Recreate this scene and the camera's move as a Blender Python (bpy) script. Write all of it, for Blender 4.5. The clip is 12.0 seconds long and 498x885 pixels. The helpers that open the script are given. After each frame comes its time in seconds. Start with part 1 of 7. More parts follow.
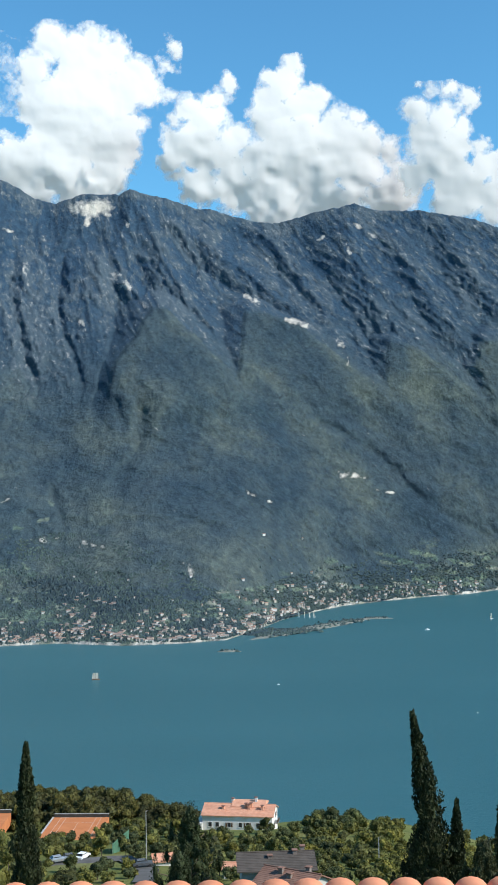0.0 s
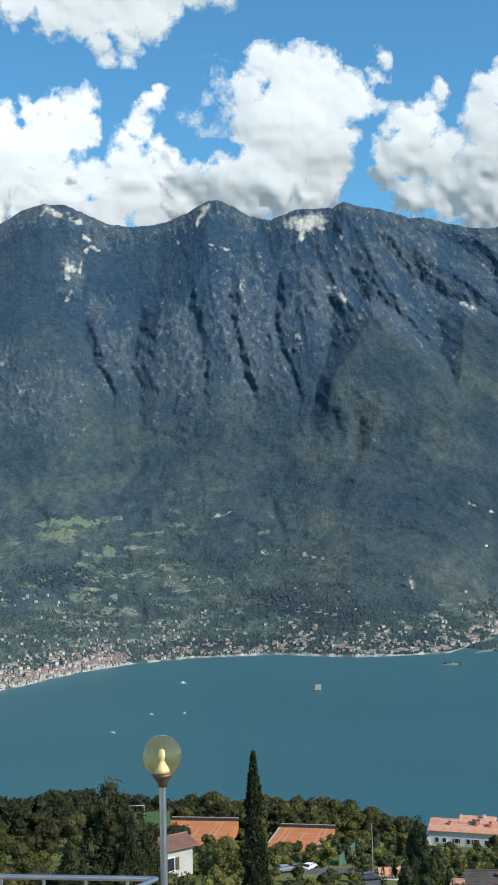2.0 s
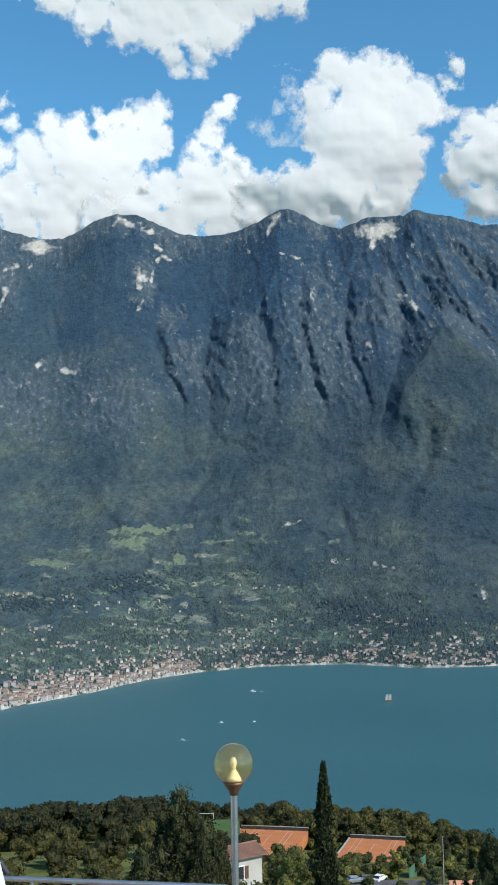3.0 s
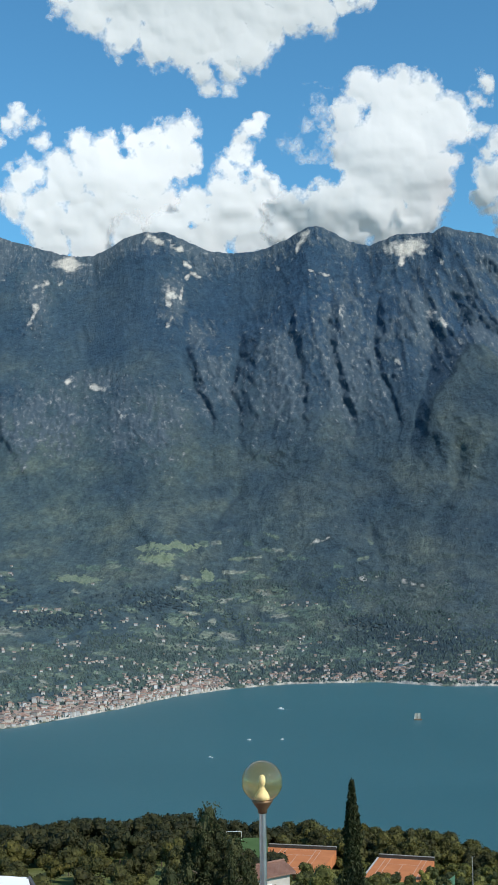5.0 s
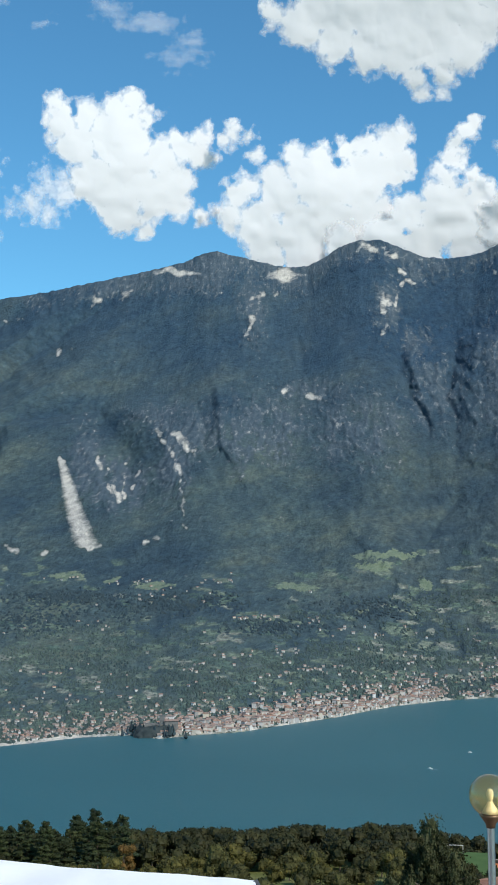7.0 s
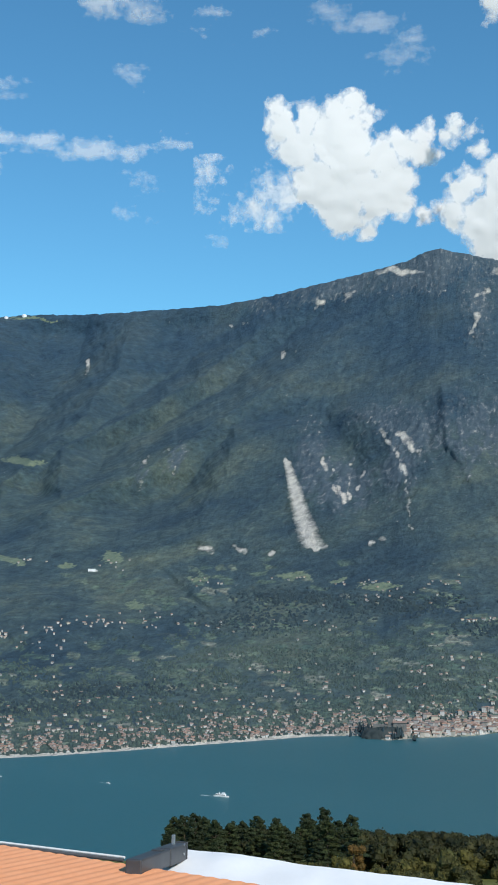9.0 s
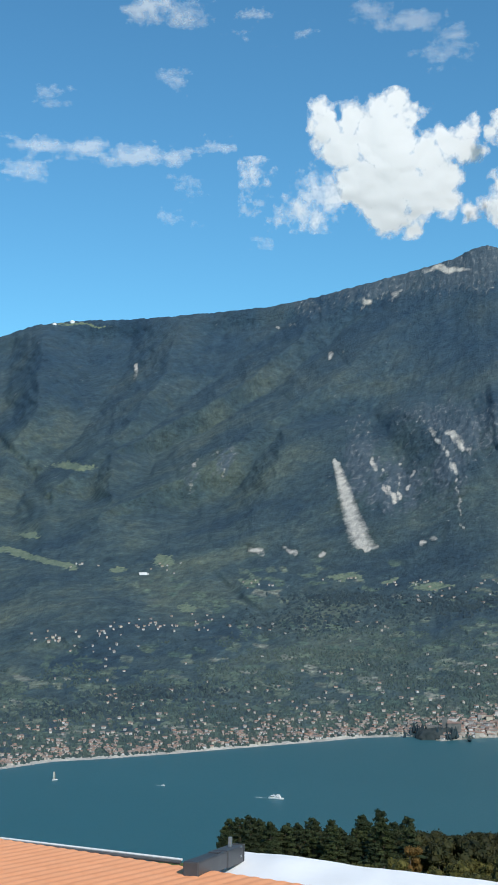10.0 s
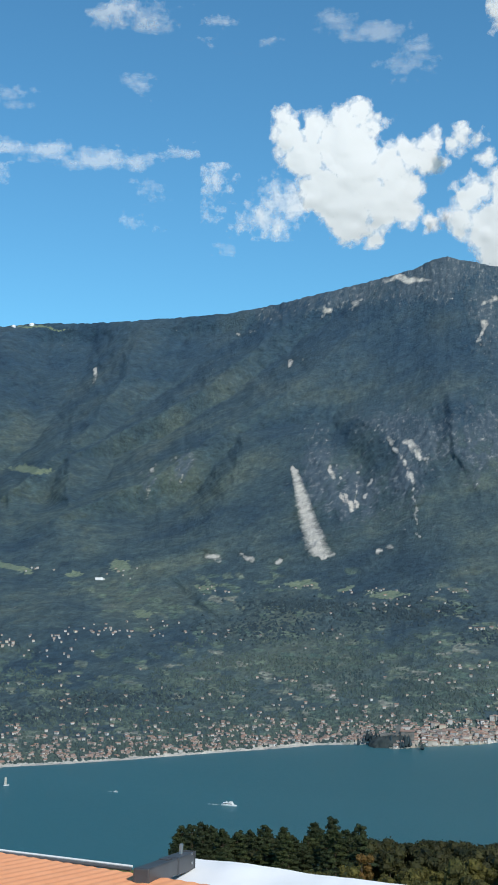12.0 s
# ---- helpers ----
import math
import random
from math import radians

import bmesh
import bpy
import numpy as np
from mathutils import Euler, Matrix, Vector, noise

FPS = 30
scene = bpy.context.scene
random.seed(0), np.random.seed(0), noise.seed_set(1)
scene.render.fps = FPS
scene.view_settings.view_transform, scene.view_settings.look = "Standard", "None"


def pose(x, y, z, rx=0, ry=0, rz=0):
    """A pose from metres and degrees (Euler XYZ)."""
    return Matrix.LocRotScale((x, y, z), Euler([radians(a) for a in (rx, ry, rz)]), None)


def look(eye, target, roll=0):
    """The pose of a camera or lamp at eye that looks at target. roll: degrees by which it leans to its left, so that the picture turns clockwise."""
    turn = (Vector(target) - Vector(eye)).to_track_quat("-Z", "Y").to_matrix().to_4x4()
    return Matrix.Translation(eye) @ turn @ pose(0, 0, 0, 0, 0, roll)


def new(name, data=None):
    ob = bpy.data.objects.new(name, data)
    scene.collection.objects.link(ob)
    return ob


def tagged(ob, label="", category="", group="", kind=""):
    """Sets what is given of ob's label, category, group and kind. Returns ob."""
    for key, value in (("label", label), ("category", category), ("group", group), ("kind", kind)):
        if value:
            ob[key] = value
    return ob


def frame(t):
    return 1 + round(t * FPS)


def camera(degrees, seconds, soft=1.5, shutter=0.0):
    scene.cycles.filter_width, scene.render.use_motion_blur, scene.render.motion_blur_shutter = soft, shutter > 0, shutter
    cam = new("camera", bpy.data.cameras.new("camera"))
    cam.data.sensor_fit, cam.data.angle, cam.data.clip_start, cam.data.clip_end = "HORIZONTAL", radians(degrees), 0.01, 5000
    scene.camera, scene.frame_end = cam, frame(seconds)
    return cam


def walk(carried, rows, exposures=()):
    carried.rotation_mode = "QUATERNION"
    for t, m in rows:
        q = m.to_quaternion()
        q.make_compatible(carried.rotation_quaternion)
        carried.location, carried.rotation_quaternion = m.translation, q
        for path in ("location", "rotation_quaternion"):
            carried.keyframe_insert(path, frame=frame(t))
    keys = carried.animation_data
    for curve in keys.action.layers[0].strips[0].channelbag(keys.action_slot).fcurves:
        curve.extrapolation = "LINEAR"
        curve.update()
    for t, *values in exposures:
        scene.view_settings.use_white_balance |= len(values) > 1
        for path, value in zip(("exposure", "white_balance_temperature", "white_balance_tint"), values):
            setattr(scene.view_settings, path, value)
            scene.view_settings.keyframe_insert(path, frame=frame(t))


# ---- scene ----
# The camera turns on the spot on an upper balcony: seconds, turn to the left, tilt up, lean to the right (degrees).
LAKE_TO_EYE = 250.0
ARM = 0.26
cam = camera(23.18, 12.0, soft=1.7)
ROWS = [
    (0.0, 0.00, 2.70, 0.80),
    (0.5, 2.30, 2.71, 1.44),
    (1.0, 3.49, 2.84, 2.07),
    (1.5, 5.83, 3.10, 1.85),
    (2.0, 10.26, 3.44, 1.40),
    (2.5, 12.02, 3.79, 1.27),
    (3.0, 13.57, 3.91, 1.06),
    (5.0, 14.91, 4.72, 0.83),
    (5.5, 15.57, 4.90, 0.77),
    (6.0, 18.90, 5.00, 0.57),
    (6.5, 21.22, 5.06, 0.68),
    (7.0, 25.11, 5.22, 0.47),
    (7.5, 27.13, 5.14, 0.28),
    (9.5, 37.51, 5.41, 0.56),
    (10.0, 38.03, 5.42, 0.95),
    (10.5, 38.05, 5.38, 1.63),
    (11.0, 38.14, 5.52, 1.71),
    (11.5, 37.36, 5.57, 1.59),
    (12.0, 36.06, 5.70, 0.23),
]


def held(turn, tilt, lean):
    a, b = radians(turn), radians(tilt)
    eye = Vector((-ARM * math.sin(a), ARM * (math.cos(a) - 1), LAKE_TO_EYE))
    ahead = Vector((-math.sin(a) * math.cos(b), math.cos(a) * math.cos(b), math.sin(b)))
    return look(eye, eye + 10 * ahead, -lean)


walk(cam, [(t, held(turn, tilt, lean)) for t, turn, tilt, lean in ROWS], exposures=[(0.0, 0.55), (2.0, 0.36), (3.0, 0.29), (6.5, 0.20), (9.5, 0.09), (12.0, 0.09)])

# ---- light ----
SUN_RIGHT, SUN_UP = 113.0, 38.0
to_sun = Vector((math.sin(radians(SUN_RIGHT)) * math.cos(radians(SUN_UP)), math.cos(radians(SUN_RIGHT)) * math.cos(radians(SUN_UP)), math.sin(radians(SUN_UP))))
world = bpy.data.worlds.new("sky")
scene.world = world
world.use_nodes = True
wn = world.node_tree.nodes
sky = wn.new("ShaderNodeTexSky")
sky.sky_type = "NISHITA"
sky.sun_disc = False
sky.sun_elevation = radians(SUN_UP)
sky.sun_rotation = radians(SUN_RIGHT)
sky.altitude = 300
sky.air_density, sky.dust_density, sky.ozone_density = 1.0, 0.3, 2.0
tint = wn.new("ShaderNodeMix")
tint.data_type, tint.blend_type = "RGBA", "MULTIPLY"
tint.inputs[0].default_value, tint.inputs[7].default_value = 1.0, (0.52, 1.03, 1.17, 1)
world.node_tree.links.new(sky.outputs[0], tint.inputs[6])
world.node_tree.links.new(tint.outputs[2], wn["Background"].inputs[0])
wn["Background"].inputs[1].default_value = 0.113
sun = new("sun", bpy.data.lights.new("sun", "SUN"))
sun.data.energy, sun.data.angle, sun.data.color = 3.7, radians(0.53), (1.0, 0.94, 0.86)
sun.matrix_world = look((0, 0, 600), Vector((0, 0, 600)) - to_sun)


# ---- tools ----
def lattice(ix, iy, seed):
    h = (ix.astype(np.int64) * 374761393 + iy.astype(np.int64) * 668265263 + seed * 974634777) & 0xFFFFFFFF
    h = ((h ^ (h >> 13)) * 1274126177) & 0xFFFFFFFF
    return ((h ^ (h >> 16)) & 0xFFFF) / 32767.5 - 1.0


def grain(x, y, seed=0):
    """Smooth noise between -1 and 1."""
    ix, iy = np.floor(x), np.floor(y)
    fx, fy = x - ix, y - iy
    fx, fy = fx * fx * fx * (fx * (fx * 6 - 15) + 10), fy * fy * fy * (fy * (fy * 6 - 15) + 10)
    a, b = lattice(ix, iy, seed), lattice(ix + 1, iy, seed)
    c, d = lattice(ix, iy + 1, seed), lattice(ix + 1, iy + 1, seed)
    return (a + (b - a) * fx) * (1 - fy) + (c + (d - c) * fx) * fy


def fbm(x, y, octaves=4, seed=0, ridged=False, billow=False):
    total, weight, size = np.zeros_like(x), 0.0, 1.0
    for k in range(octaves):
        n = grain(x / size + 17.3 * k, y / size - 9.1 * k, seed + k)
        if ridged:
            n = 1 - 2 * np.abs(n)
        if billow:
            n = 2 * np.abs(n) - 1
        total, weight, size = total + n * size, weight + size, size * 0.5
    return total / weight


def smooth(a, b, x):
    s = np.clip((x - a) / (b - a), 0, 1)
    return s * s * (3 - 2 * s)


def mesh_of(name, verts, faces, mats=(), flat=True, face_mats=None):
    me = bpy.data.meshes.new(name)
    me.from_pydata(np.asarray(verts).tolist(), [], [tuple(int(i) for i in f) for f in faces])
    for m in mats:
        me.materials.append(m)
    if face_mats is not None:
        me.polygons.foreach_set("material_index", np.asarray(face_mats, dtype=np.int32))
    if not flat:
        me.shade_smooth()
    me.update()
    return me


def sheet(name, x, y, z, mat, masks=None, flat=False):
    """A mesh over a grid of points, with named masks for its material."""
    rows, cols = x.shape
    me = bpy.data.meshes.new(name)
    i = np.arange(rows * cols).reshape(rows, cols)
    quads = np.stack([i[:-1, :-1], i[:-1, 1:], i[1:, 1:], i[1:, :-1]], -1).reshape(-1)
    n = len(quads) // 4
    me.vertices.add(rows * cols)
    me.vertices.foreach_set("co", np.stack([x, y, z], -1).astype(np.float32).reshape(-1))
    me.loops.add(n * 4)
    me.loops.foreach_set("vertex_index", quads.astype(np.int32))
    me.polygons.add(n)
    me.polygons.foreach_set("loop_start", np.arange(0, n * 4, 4, dtype=np.int32))
    me.update(calc_edges=True)
    me.validate()
    for key, value in (masks or {}).items():
        me.attributes.new(key, "FLOAT", "POINT").data.foreach_set("value", value.astype(np.float32).reshape(-1))
    me.materials.append(mat)
    if not flat:
        me.shade_smooth()
    return me


def thing(name, label, category, at=(0, 0, 0), turn=0.0, group="", kind=""):
    ob = new(name)
    ob.empty_display_size = 0.3
    ob.matrix_world = pose(*at, 0, 0, turn)
    return tagged(ob, label, category, group, kind)


def part(name, data, material, parent, label=""):
    """Links a bmesh or a mesh as one mesh object under a thing or a part."""
    if isinstance(data, bmesh.types.BMesh):
        me = bpy.data.meshes.new(name)
        data.to_mesh(me)
        data.free()
        data = me
    if material is not None and not data.materials:
        data.materials.append(material)
    ob = new(name, data)
    ob.parent = parent
    return tagged(ob, label)


def box(bm, lo, hi, bevel=0.0, turn=None):
    c = [(a + b) / 2 for a, b in zip(lo, hi)]
    s = [abs(b - a) for a, b in zip(lo, hi)]
    m = Matrix.Translation(c) @ (turn or Matrix.Identity(4)) @ Matrix.Diagonal((*s, 1))
    got = bmesh.ops.create_cube(bm, size=1, matrix=m)
    if bevel:
        edges = list({e for v in got["verts"] for e in v.link_edges})
        bmesh.ops.bevel(bm, geom=edges, offset=bevel, segments=2, profile=0.5, affect="EDGES")
    return bm


def tube(bm, a, b, r1, r2=None, n=12):
    a, b = Vector(a), Vector(b)
    m = Matrix.Translation((a + b) / 2) @ (b - a).to_track_quat("Z", "Y").to_matrix().to_4x4()
    bmesh.ops.create_cone(bm, cap_ends=True, segments=n, radius1=r1, radius2=r1 if r2 is None else r2, depth=(b - a).length, matrix=m)
    return bm


def lathe(bm, profile, n=24, at=(0, 0, 0)):
    """A turned body from (radius, height) pairs."""
    rings = [[bm.verts.new((at[0] + r * math.cos(2 * math.pi * k / n), at[1] + r * math.sin(2 * math.pi * k / n), at[2] + h)) for k in range(n)] for r, h in profile]
    for p, q in zip(rings, rings[1:]):
        for k in range(n):
            bm.faces.new((p[k], p[(k + 1) % n], q[(k + 1) % n], q[k]))
    for f in bm.faces:
        f.smooth = True
    return bm


def spot(u, el, r):
    """The place r metres off, u degrees to the right of the first view and el degrees above the eye."""
    a = radians(u)
    return Vector((r * math.sin(a), r * math.cos(a), LAKE_TO_EYE + r * math.tan(radians(el))))


# ---- materials ----
def material(name, rough=0.8, metal=0.0, spec=0.3):
    m = bpy.data.materials.new(name)
    m.use_nodes = True
    nt = m.node_tree
    bsdf = nt.nodes["Principled BSDF"]
    bsdf.inputs["Roughness"].default_value = rough
    bsdf.inputs["Metallic"].default_value = metal
    bsdf.inputs["Specular IOR Level"].default_value = spec
    return m, nt, bsdf


def node(nt, kind, **settings):
    n = nt.nodes.new(kind)
    for key, value in settings.items():
        n.inputs[key].default_value = value
    return n


def place(nt, which="Object", scale=(1, 1, 1)):
    t = nt.nodes.new("ShaderNodeTexCoord")
    m = nt.nodes.new("ShaderNodeMapping")
    m.inputs["Scale"].default_value = scale
    nt.links.new(t.outputs[which], m.inputs["Vector"])
    return m.outputs[0]


def noise_of(nt, vector, scale, detail=4.0, rough=0.6):
    n = node(nt, "ShaderNodeTexNoise", Scale=scale, Detail=detail, Roughness=rough)
    nt.links.new(vector, n.inputs["Vector"])
    return n.outputs[0]


def ramp(nt, value, *stops):
    r = nt.nodes.new("ShaderNodeValToRGB")
    e = r.color_ramp.elements
    while len(e) < len(stops):
        e.new(0.5)
    for k, (at, c) in enumerate(stops):
        e[k].position = at
        e[k].color = (*c, 1) if not isinstance(c, (int, float)) else (c, c, c, 1)
    nt.links.new(value, r.inputs[0])
    return r.outputs[0]


def blend(nt, fac, a, b, mode="MIX"):
    m = nt.nodes.new("ShaderNodeMix")
    m.data_type, m.blend_type = "RGBA", mode
    for value, socket in ((fac, m.inputs[0]), (a, m.inputs[6]), (b, m.inputs[7])):
        if isinstance(value, (int, float)):
            socket.default_value = value if socket == m.inputs[0] else (value, value, value, 1)
        elif isinstance(value, tuple):
            socket.default_value = (*value, 1)
        else:
            nt.links.new(value, socket)
    return m.outputs[2]


def calc(nt, op, a, b=0.0, c=0.0):
    m = nt.nodes.new("ShaderNodeMath")
    m.operation = op
    for k, value in enumerate((a, b, c)):
        if isinstance(value, (int, float)):
            m.inputs[k].default_value = value
        else:
            nt.links.new(value, m.inputs[k])
    return m.outputs[0]


def mask(nt, name):
    a = nt.nodes.new("ShaderNodeAttribute")
    a.attribute_name = name
    return a.outputs["Fac"]


def relief(nt, bsdf, height, strength=0.5, distance=0.01):
    b = node(nt, "ShaderNodeBump", Strength=strength, Distance=distance)
    nt.links.new(height, b.inputs["Height"])
    nt.links.new(b.outputs[0], bsdf.inputs["Normal"])


def plain(name, low, high, scale=3.0, rough=0.8, metal=0.0, bump=0.0, spec=0.3, which="Object", detail=6.0, spread=(0.3, 0.7), each=0.0):
    """A surface that varies between two colours, with fine relief; each: how far one piece differs from the next."""
    m, nt, bsdf = material(name, rough, metal, spec)
    v = place(nt, which)
    n = noise_of(nt, v, scale, detail)
    c = ramp(nt, n, (spread[0], low), (spread[1], high))
    if each:
        info = nt.nodes.new("ShaderNodeObjectInfo")
        c = blend(nt, 1.0, c, ramp(nt, info.outputs["Random"], (0.0, 1 - each), (1.0, 1 + each * 0.4)), "MULTIPLY")
    nt.links.new(c, bsdf.inputs["Base Color"])
    if bump:
        relief(nt, bsdf, noise_of(nt, v, scale * 6, 5), 0.6, bump)
    return m


def make_mountain():
    m, nt, bsdf = material("mountain_ground", 0.95, 0, 0.1)
    v = place(nt, "Object", (1.0, 0.5, 0.85))
    # streaks run down the slope with the gullies
    flow = nt.nodes.new("ShaderNodeCombineXYZ")
    nt.links.new(calc(nt, "MULTIPLY", mask(nt, "across"), 5.5), flow.inputs[0])
    nt.links.new(calc(nt, "MULTIPLY", mask(nt, "down"), 3.4), flow.inputs[1])
    streak = noise_of(nt, flow.outputs[0], 1.0, 9, 0.72)
    broad = noise_of(nt, flow.outputs[0], 0.2, 6, 0.62)
    trees = noise_of(nt, v, 0.11, 4, 0.75)
    stands = noise_of(nt, v, 0.005, 6, 0.62)
    lie = blend(nt, 0.06, stands, broad)
    # wood colours lean to blue for the haze of distance
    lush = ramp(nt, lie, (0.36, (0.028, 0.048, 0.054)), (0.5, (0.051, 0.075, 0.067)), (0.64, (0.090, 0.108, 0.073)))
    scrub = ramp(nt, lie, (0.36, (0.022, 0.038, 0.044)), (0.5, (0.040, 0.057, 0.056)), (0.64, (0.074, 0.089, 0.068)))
    wood = blend(nt, mask(nt, "scrub"), lush, scrub)
    wood = blend(nt, 1.0, wood, ramp(nt, trees, (0.3, 0.62), (0.7, 1.38)), "MULTIPLY")
    tone = noise_of(nt, v, 0.0022, 3, 0.5)
    wood = blend(nt, 1.0, wood, ramp(nt, tone, (0.36, (0.84, 0.89, 0.96)), (0.5, (0.98, 0.98, 1.01)), (0.64, (1.13, 1.10, 1.06))), "MULTIPLY")
    # haze put into the colour: bluer and darker higher up, less on sunlit flatirons
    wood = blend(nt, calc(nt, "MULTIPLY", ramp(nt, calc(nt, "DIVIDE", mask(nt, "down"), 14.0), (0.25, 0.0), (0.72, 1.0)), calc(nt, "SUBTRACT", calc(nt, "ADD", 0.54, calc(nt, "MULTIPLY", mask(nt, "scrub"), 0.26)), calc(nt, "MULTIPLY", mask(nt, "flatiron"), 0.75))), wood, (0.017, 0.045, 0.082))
    clump = blend(nt, 0.93, noise_of(nt, flow.outputs[0], 0.42, 7, 0.68), noise_of(nt, v, 0.045, 6, 0.7))
    wood = blend(nt, 1.0, wood, ramp(nt, clump, (0.34, 0.64), (0.5, 0.96), (0.66, 1.32)), "MULTIPLY")
    # gardens, olive groves and terraces on the lower ground, each plot of its own shade
    tilled = ramp(nt, mask(nt, "plot"), (0.0, (0.068, 0.104, 0.074)), (0.45, (0.104, 0.138, 0.090)), (0.8, (0.140, 0.168, 0.110)), (1.0, (0.21, 0.215, 0.165)))
    rows = noise_of(nt, place(nt, "Object", (1.0, 0.8, 3.0)), 0.09, 4, 0.7)
    tilled = blend(nt, 1.0, tilled, ramp(nt, rows, (0.34, 0.45), (0.5, 0.95), (0.66, 1.35)), "MULTIPLY")
    tilled = blend(nt, 1.0, tilled, ramp(nt, trees, (0.35, 0.6), (0.65, 1.3)), "MULTIPLY")
    wood = blend(nt, mask(nt, "field"), wood, tilled)
    stone_grain = noise_of(nt, v, 0.05, 6, 0.72)
    # stone greys carry the same blue haze
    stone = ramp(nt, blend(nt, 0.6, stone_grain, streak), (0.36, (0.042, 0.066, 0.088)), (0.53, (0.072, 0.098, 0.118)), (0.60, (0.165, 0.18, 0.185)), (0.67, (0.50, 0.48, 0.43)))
    bare = calc(nt, "ADD", calc(nt, "SUBTRACT", calc(nt, "MULTIPLY", mask(nt, "rock"), 0.86), 0.12), calc(nt, "MULTIPLY", calc(nt, "SUBTRACT", blend(nt, 0.3, streak, stone_grain), 0.5), 3.4))
    bare = ramp(nt, bare, (0.19, 0.0), (0.70, 0.93))
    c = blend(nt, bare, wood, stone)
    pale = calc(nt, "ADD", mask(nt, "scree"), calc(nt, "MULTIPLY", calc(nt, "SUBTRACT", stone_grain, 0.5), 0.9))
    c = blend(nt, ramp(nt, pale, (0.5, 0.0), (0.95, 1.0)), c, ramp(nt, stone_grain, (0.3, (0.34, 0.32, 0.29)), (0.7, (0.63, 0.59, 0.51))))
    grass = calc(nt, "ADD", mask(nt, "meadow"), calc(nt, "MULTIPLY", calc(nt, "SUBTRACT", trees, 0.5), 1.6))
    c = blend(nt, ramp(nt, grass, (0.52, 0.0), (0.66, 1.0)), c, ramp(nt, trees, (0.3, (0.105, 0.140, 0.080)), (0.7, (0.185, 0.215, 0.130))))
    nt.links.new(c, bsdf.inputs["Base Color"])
    # a blue sheen lays haze over the slopes, thinner on bare stone
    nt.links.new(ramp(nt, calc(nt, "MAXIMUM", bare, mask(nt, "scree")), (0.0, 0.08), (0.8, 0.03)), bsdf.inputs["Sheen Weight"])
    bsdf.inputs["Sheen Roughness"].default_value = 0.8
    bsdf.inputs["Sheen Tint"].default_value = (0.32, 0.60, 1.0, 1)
    relief(nt, bsdf, blend(nt, calc(nt, "MULTIPLY", bare, 0.25), blend(nt, 0.35, trees, clump), streak), 0.9, 14.0)
    return m


def make_water():
    m, nt, bsdf = material("lake_water", 0.40, 0, 0.5)
    v = place(nt)
    drift = noise_of(nt, place(nt, "Object", (1, 2.2, 1)), 0.0016, 4, 0.55)
    c = ramp(nt, drift, (0.3, (0.026, 0.112, 0.135)), (0.7, (0.033, 0.127, 0.151)))
    nt.links.new(c, bsdf.inputs["Base Color"])
    bsdf.inputs["IOR"].default_value = 1.33
    relief(nt, bsdf, noise_of(nt, v, 0.35, 6, 0.65), 0.55, 1.2)
    return m


MOUNTAIN, WATER = make_mountain(), make_water()

# ---- the far shore and the mountain ----
CREST_NORTH = [(-64, 8.0), (-56, 9.2), (-49.65, 10.39), (-48.08, 10.92), (-46.37, 11.16), (-43.44, 11.25), (-40.2, 11.49), (-37.08, 11.78), (-34.64, 12.19), (-32.46, 12.7), (-30.3, 13.15), (-28.16, 13.67), (-27.22, 14.07), (-26.55, 14.18), (-25.74, 13.98), (-24.39, 13.65), (-23.31, 13.39), (-22.23, 13.43), (-21.55, 13.77), (-20.72, 14.28), (-19.77, 14.57), (-18.69, 14.55), (-17.61, 14.08), (-16.54, 13.66), (-15.46, 13.58), (-14.39, 13.67)]
CREST_SOUTH = [(-13.58, 13.94), (-12.77, 14.29), (-11.97, 14.72), (-11.44, 14.76), (-10.99, 14.57), (-9.92, 13.99), (-8.99, 13.78), (-7.76, 14.23), (-6.42, 14.25), (-6.02, 14.22), (-5.55, 14.5), (-4.81, 14.3), (-3.76, 14.07), (-2.19, 13.57), (-1.66, 13.61), (-0.68, 13.27), (0.39, 13.0), (1.46, 12.91), (2.54, 13.17), (3.35, 13.4), (4.43, 13.55), (5.18, 13.71), (6.03, 13.4), (6.82, 13.31), (8.15, 13.28), (9.46, 13.04), (10.76, 12.77), (11.83, 12.33), (16, 11.3), (26, 9.5)]
SHORE = [(-64, -9.6), (-49.83, -9.3), (-47.3, -9.05), (-44.73, -9.01), (-41.62, -8.88), (-38.22, -8.67), (-35.34, -8.49), (-32.99, -8.3), (-30.66, -8.25), (-29.47, -8.45), (-27.67, -8.31), (-25.59, -8.19), (-23.23, -7.85), (-21.13, -7.55), (-19.29, -7.19), (-18.24, -7.02), (-16.2, -6.77), (-13.33, -6.57), (-9.11, -6.5), (-5.97, -6.69), (-3.33, -6.65), (-1.21, -6.53), (0.11, -6.13), (1.45, -5.63), (3.04, -5.25), (4.36, -5.0), (6.73, -4.75), (8.56, -4.58), (10.11, -4.48), (11.44, -4.3), (26, -3.9)]
CRESTS = CREST_NORTH + CREST_SOUTH
CREST_AWAY = 4450.0

# Buttresses and spurs of the wall: left edge, right edge (degrees right and up, from the top down), width of the left and of the
# right flank in degrees, share of the depth of the gullies
def ridge_line(points, left, right, share=1.0):
    return points, points, left, right, share


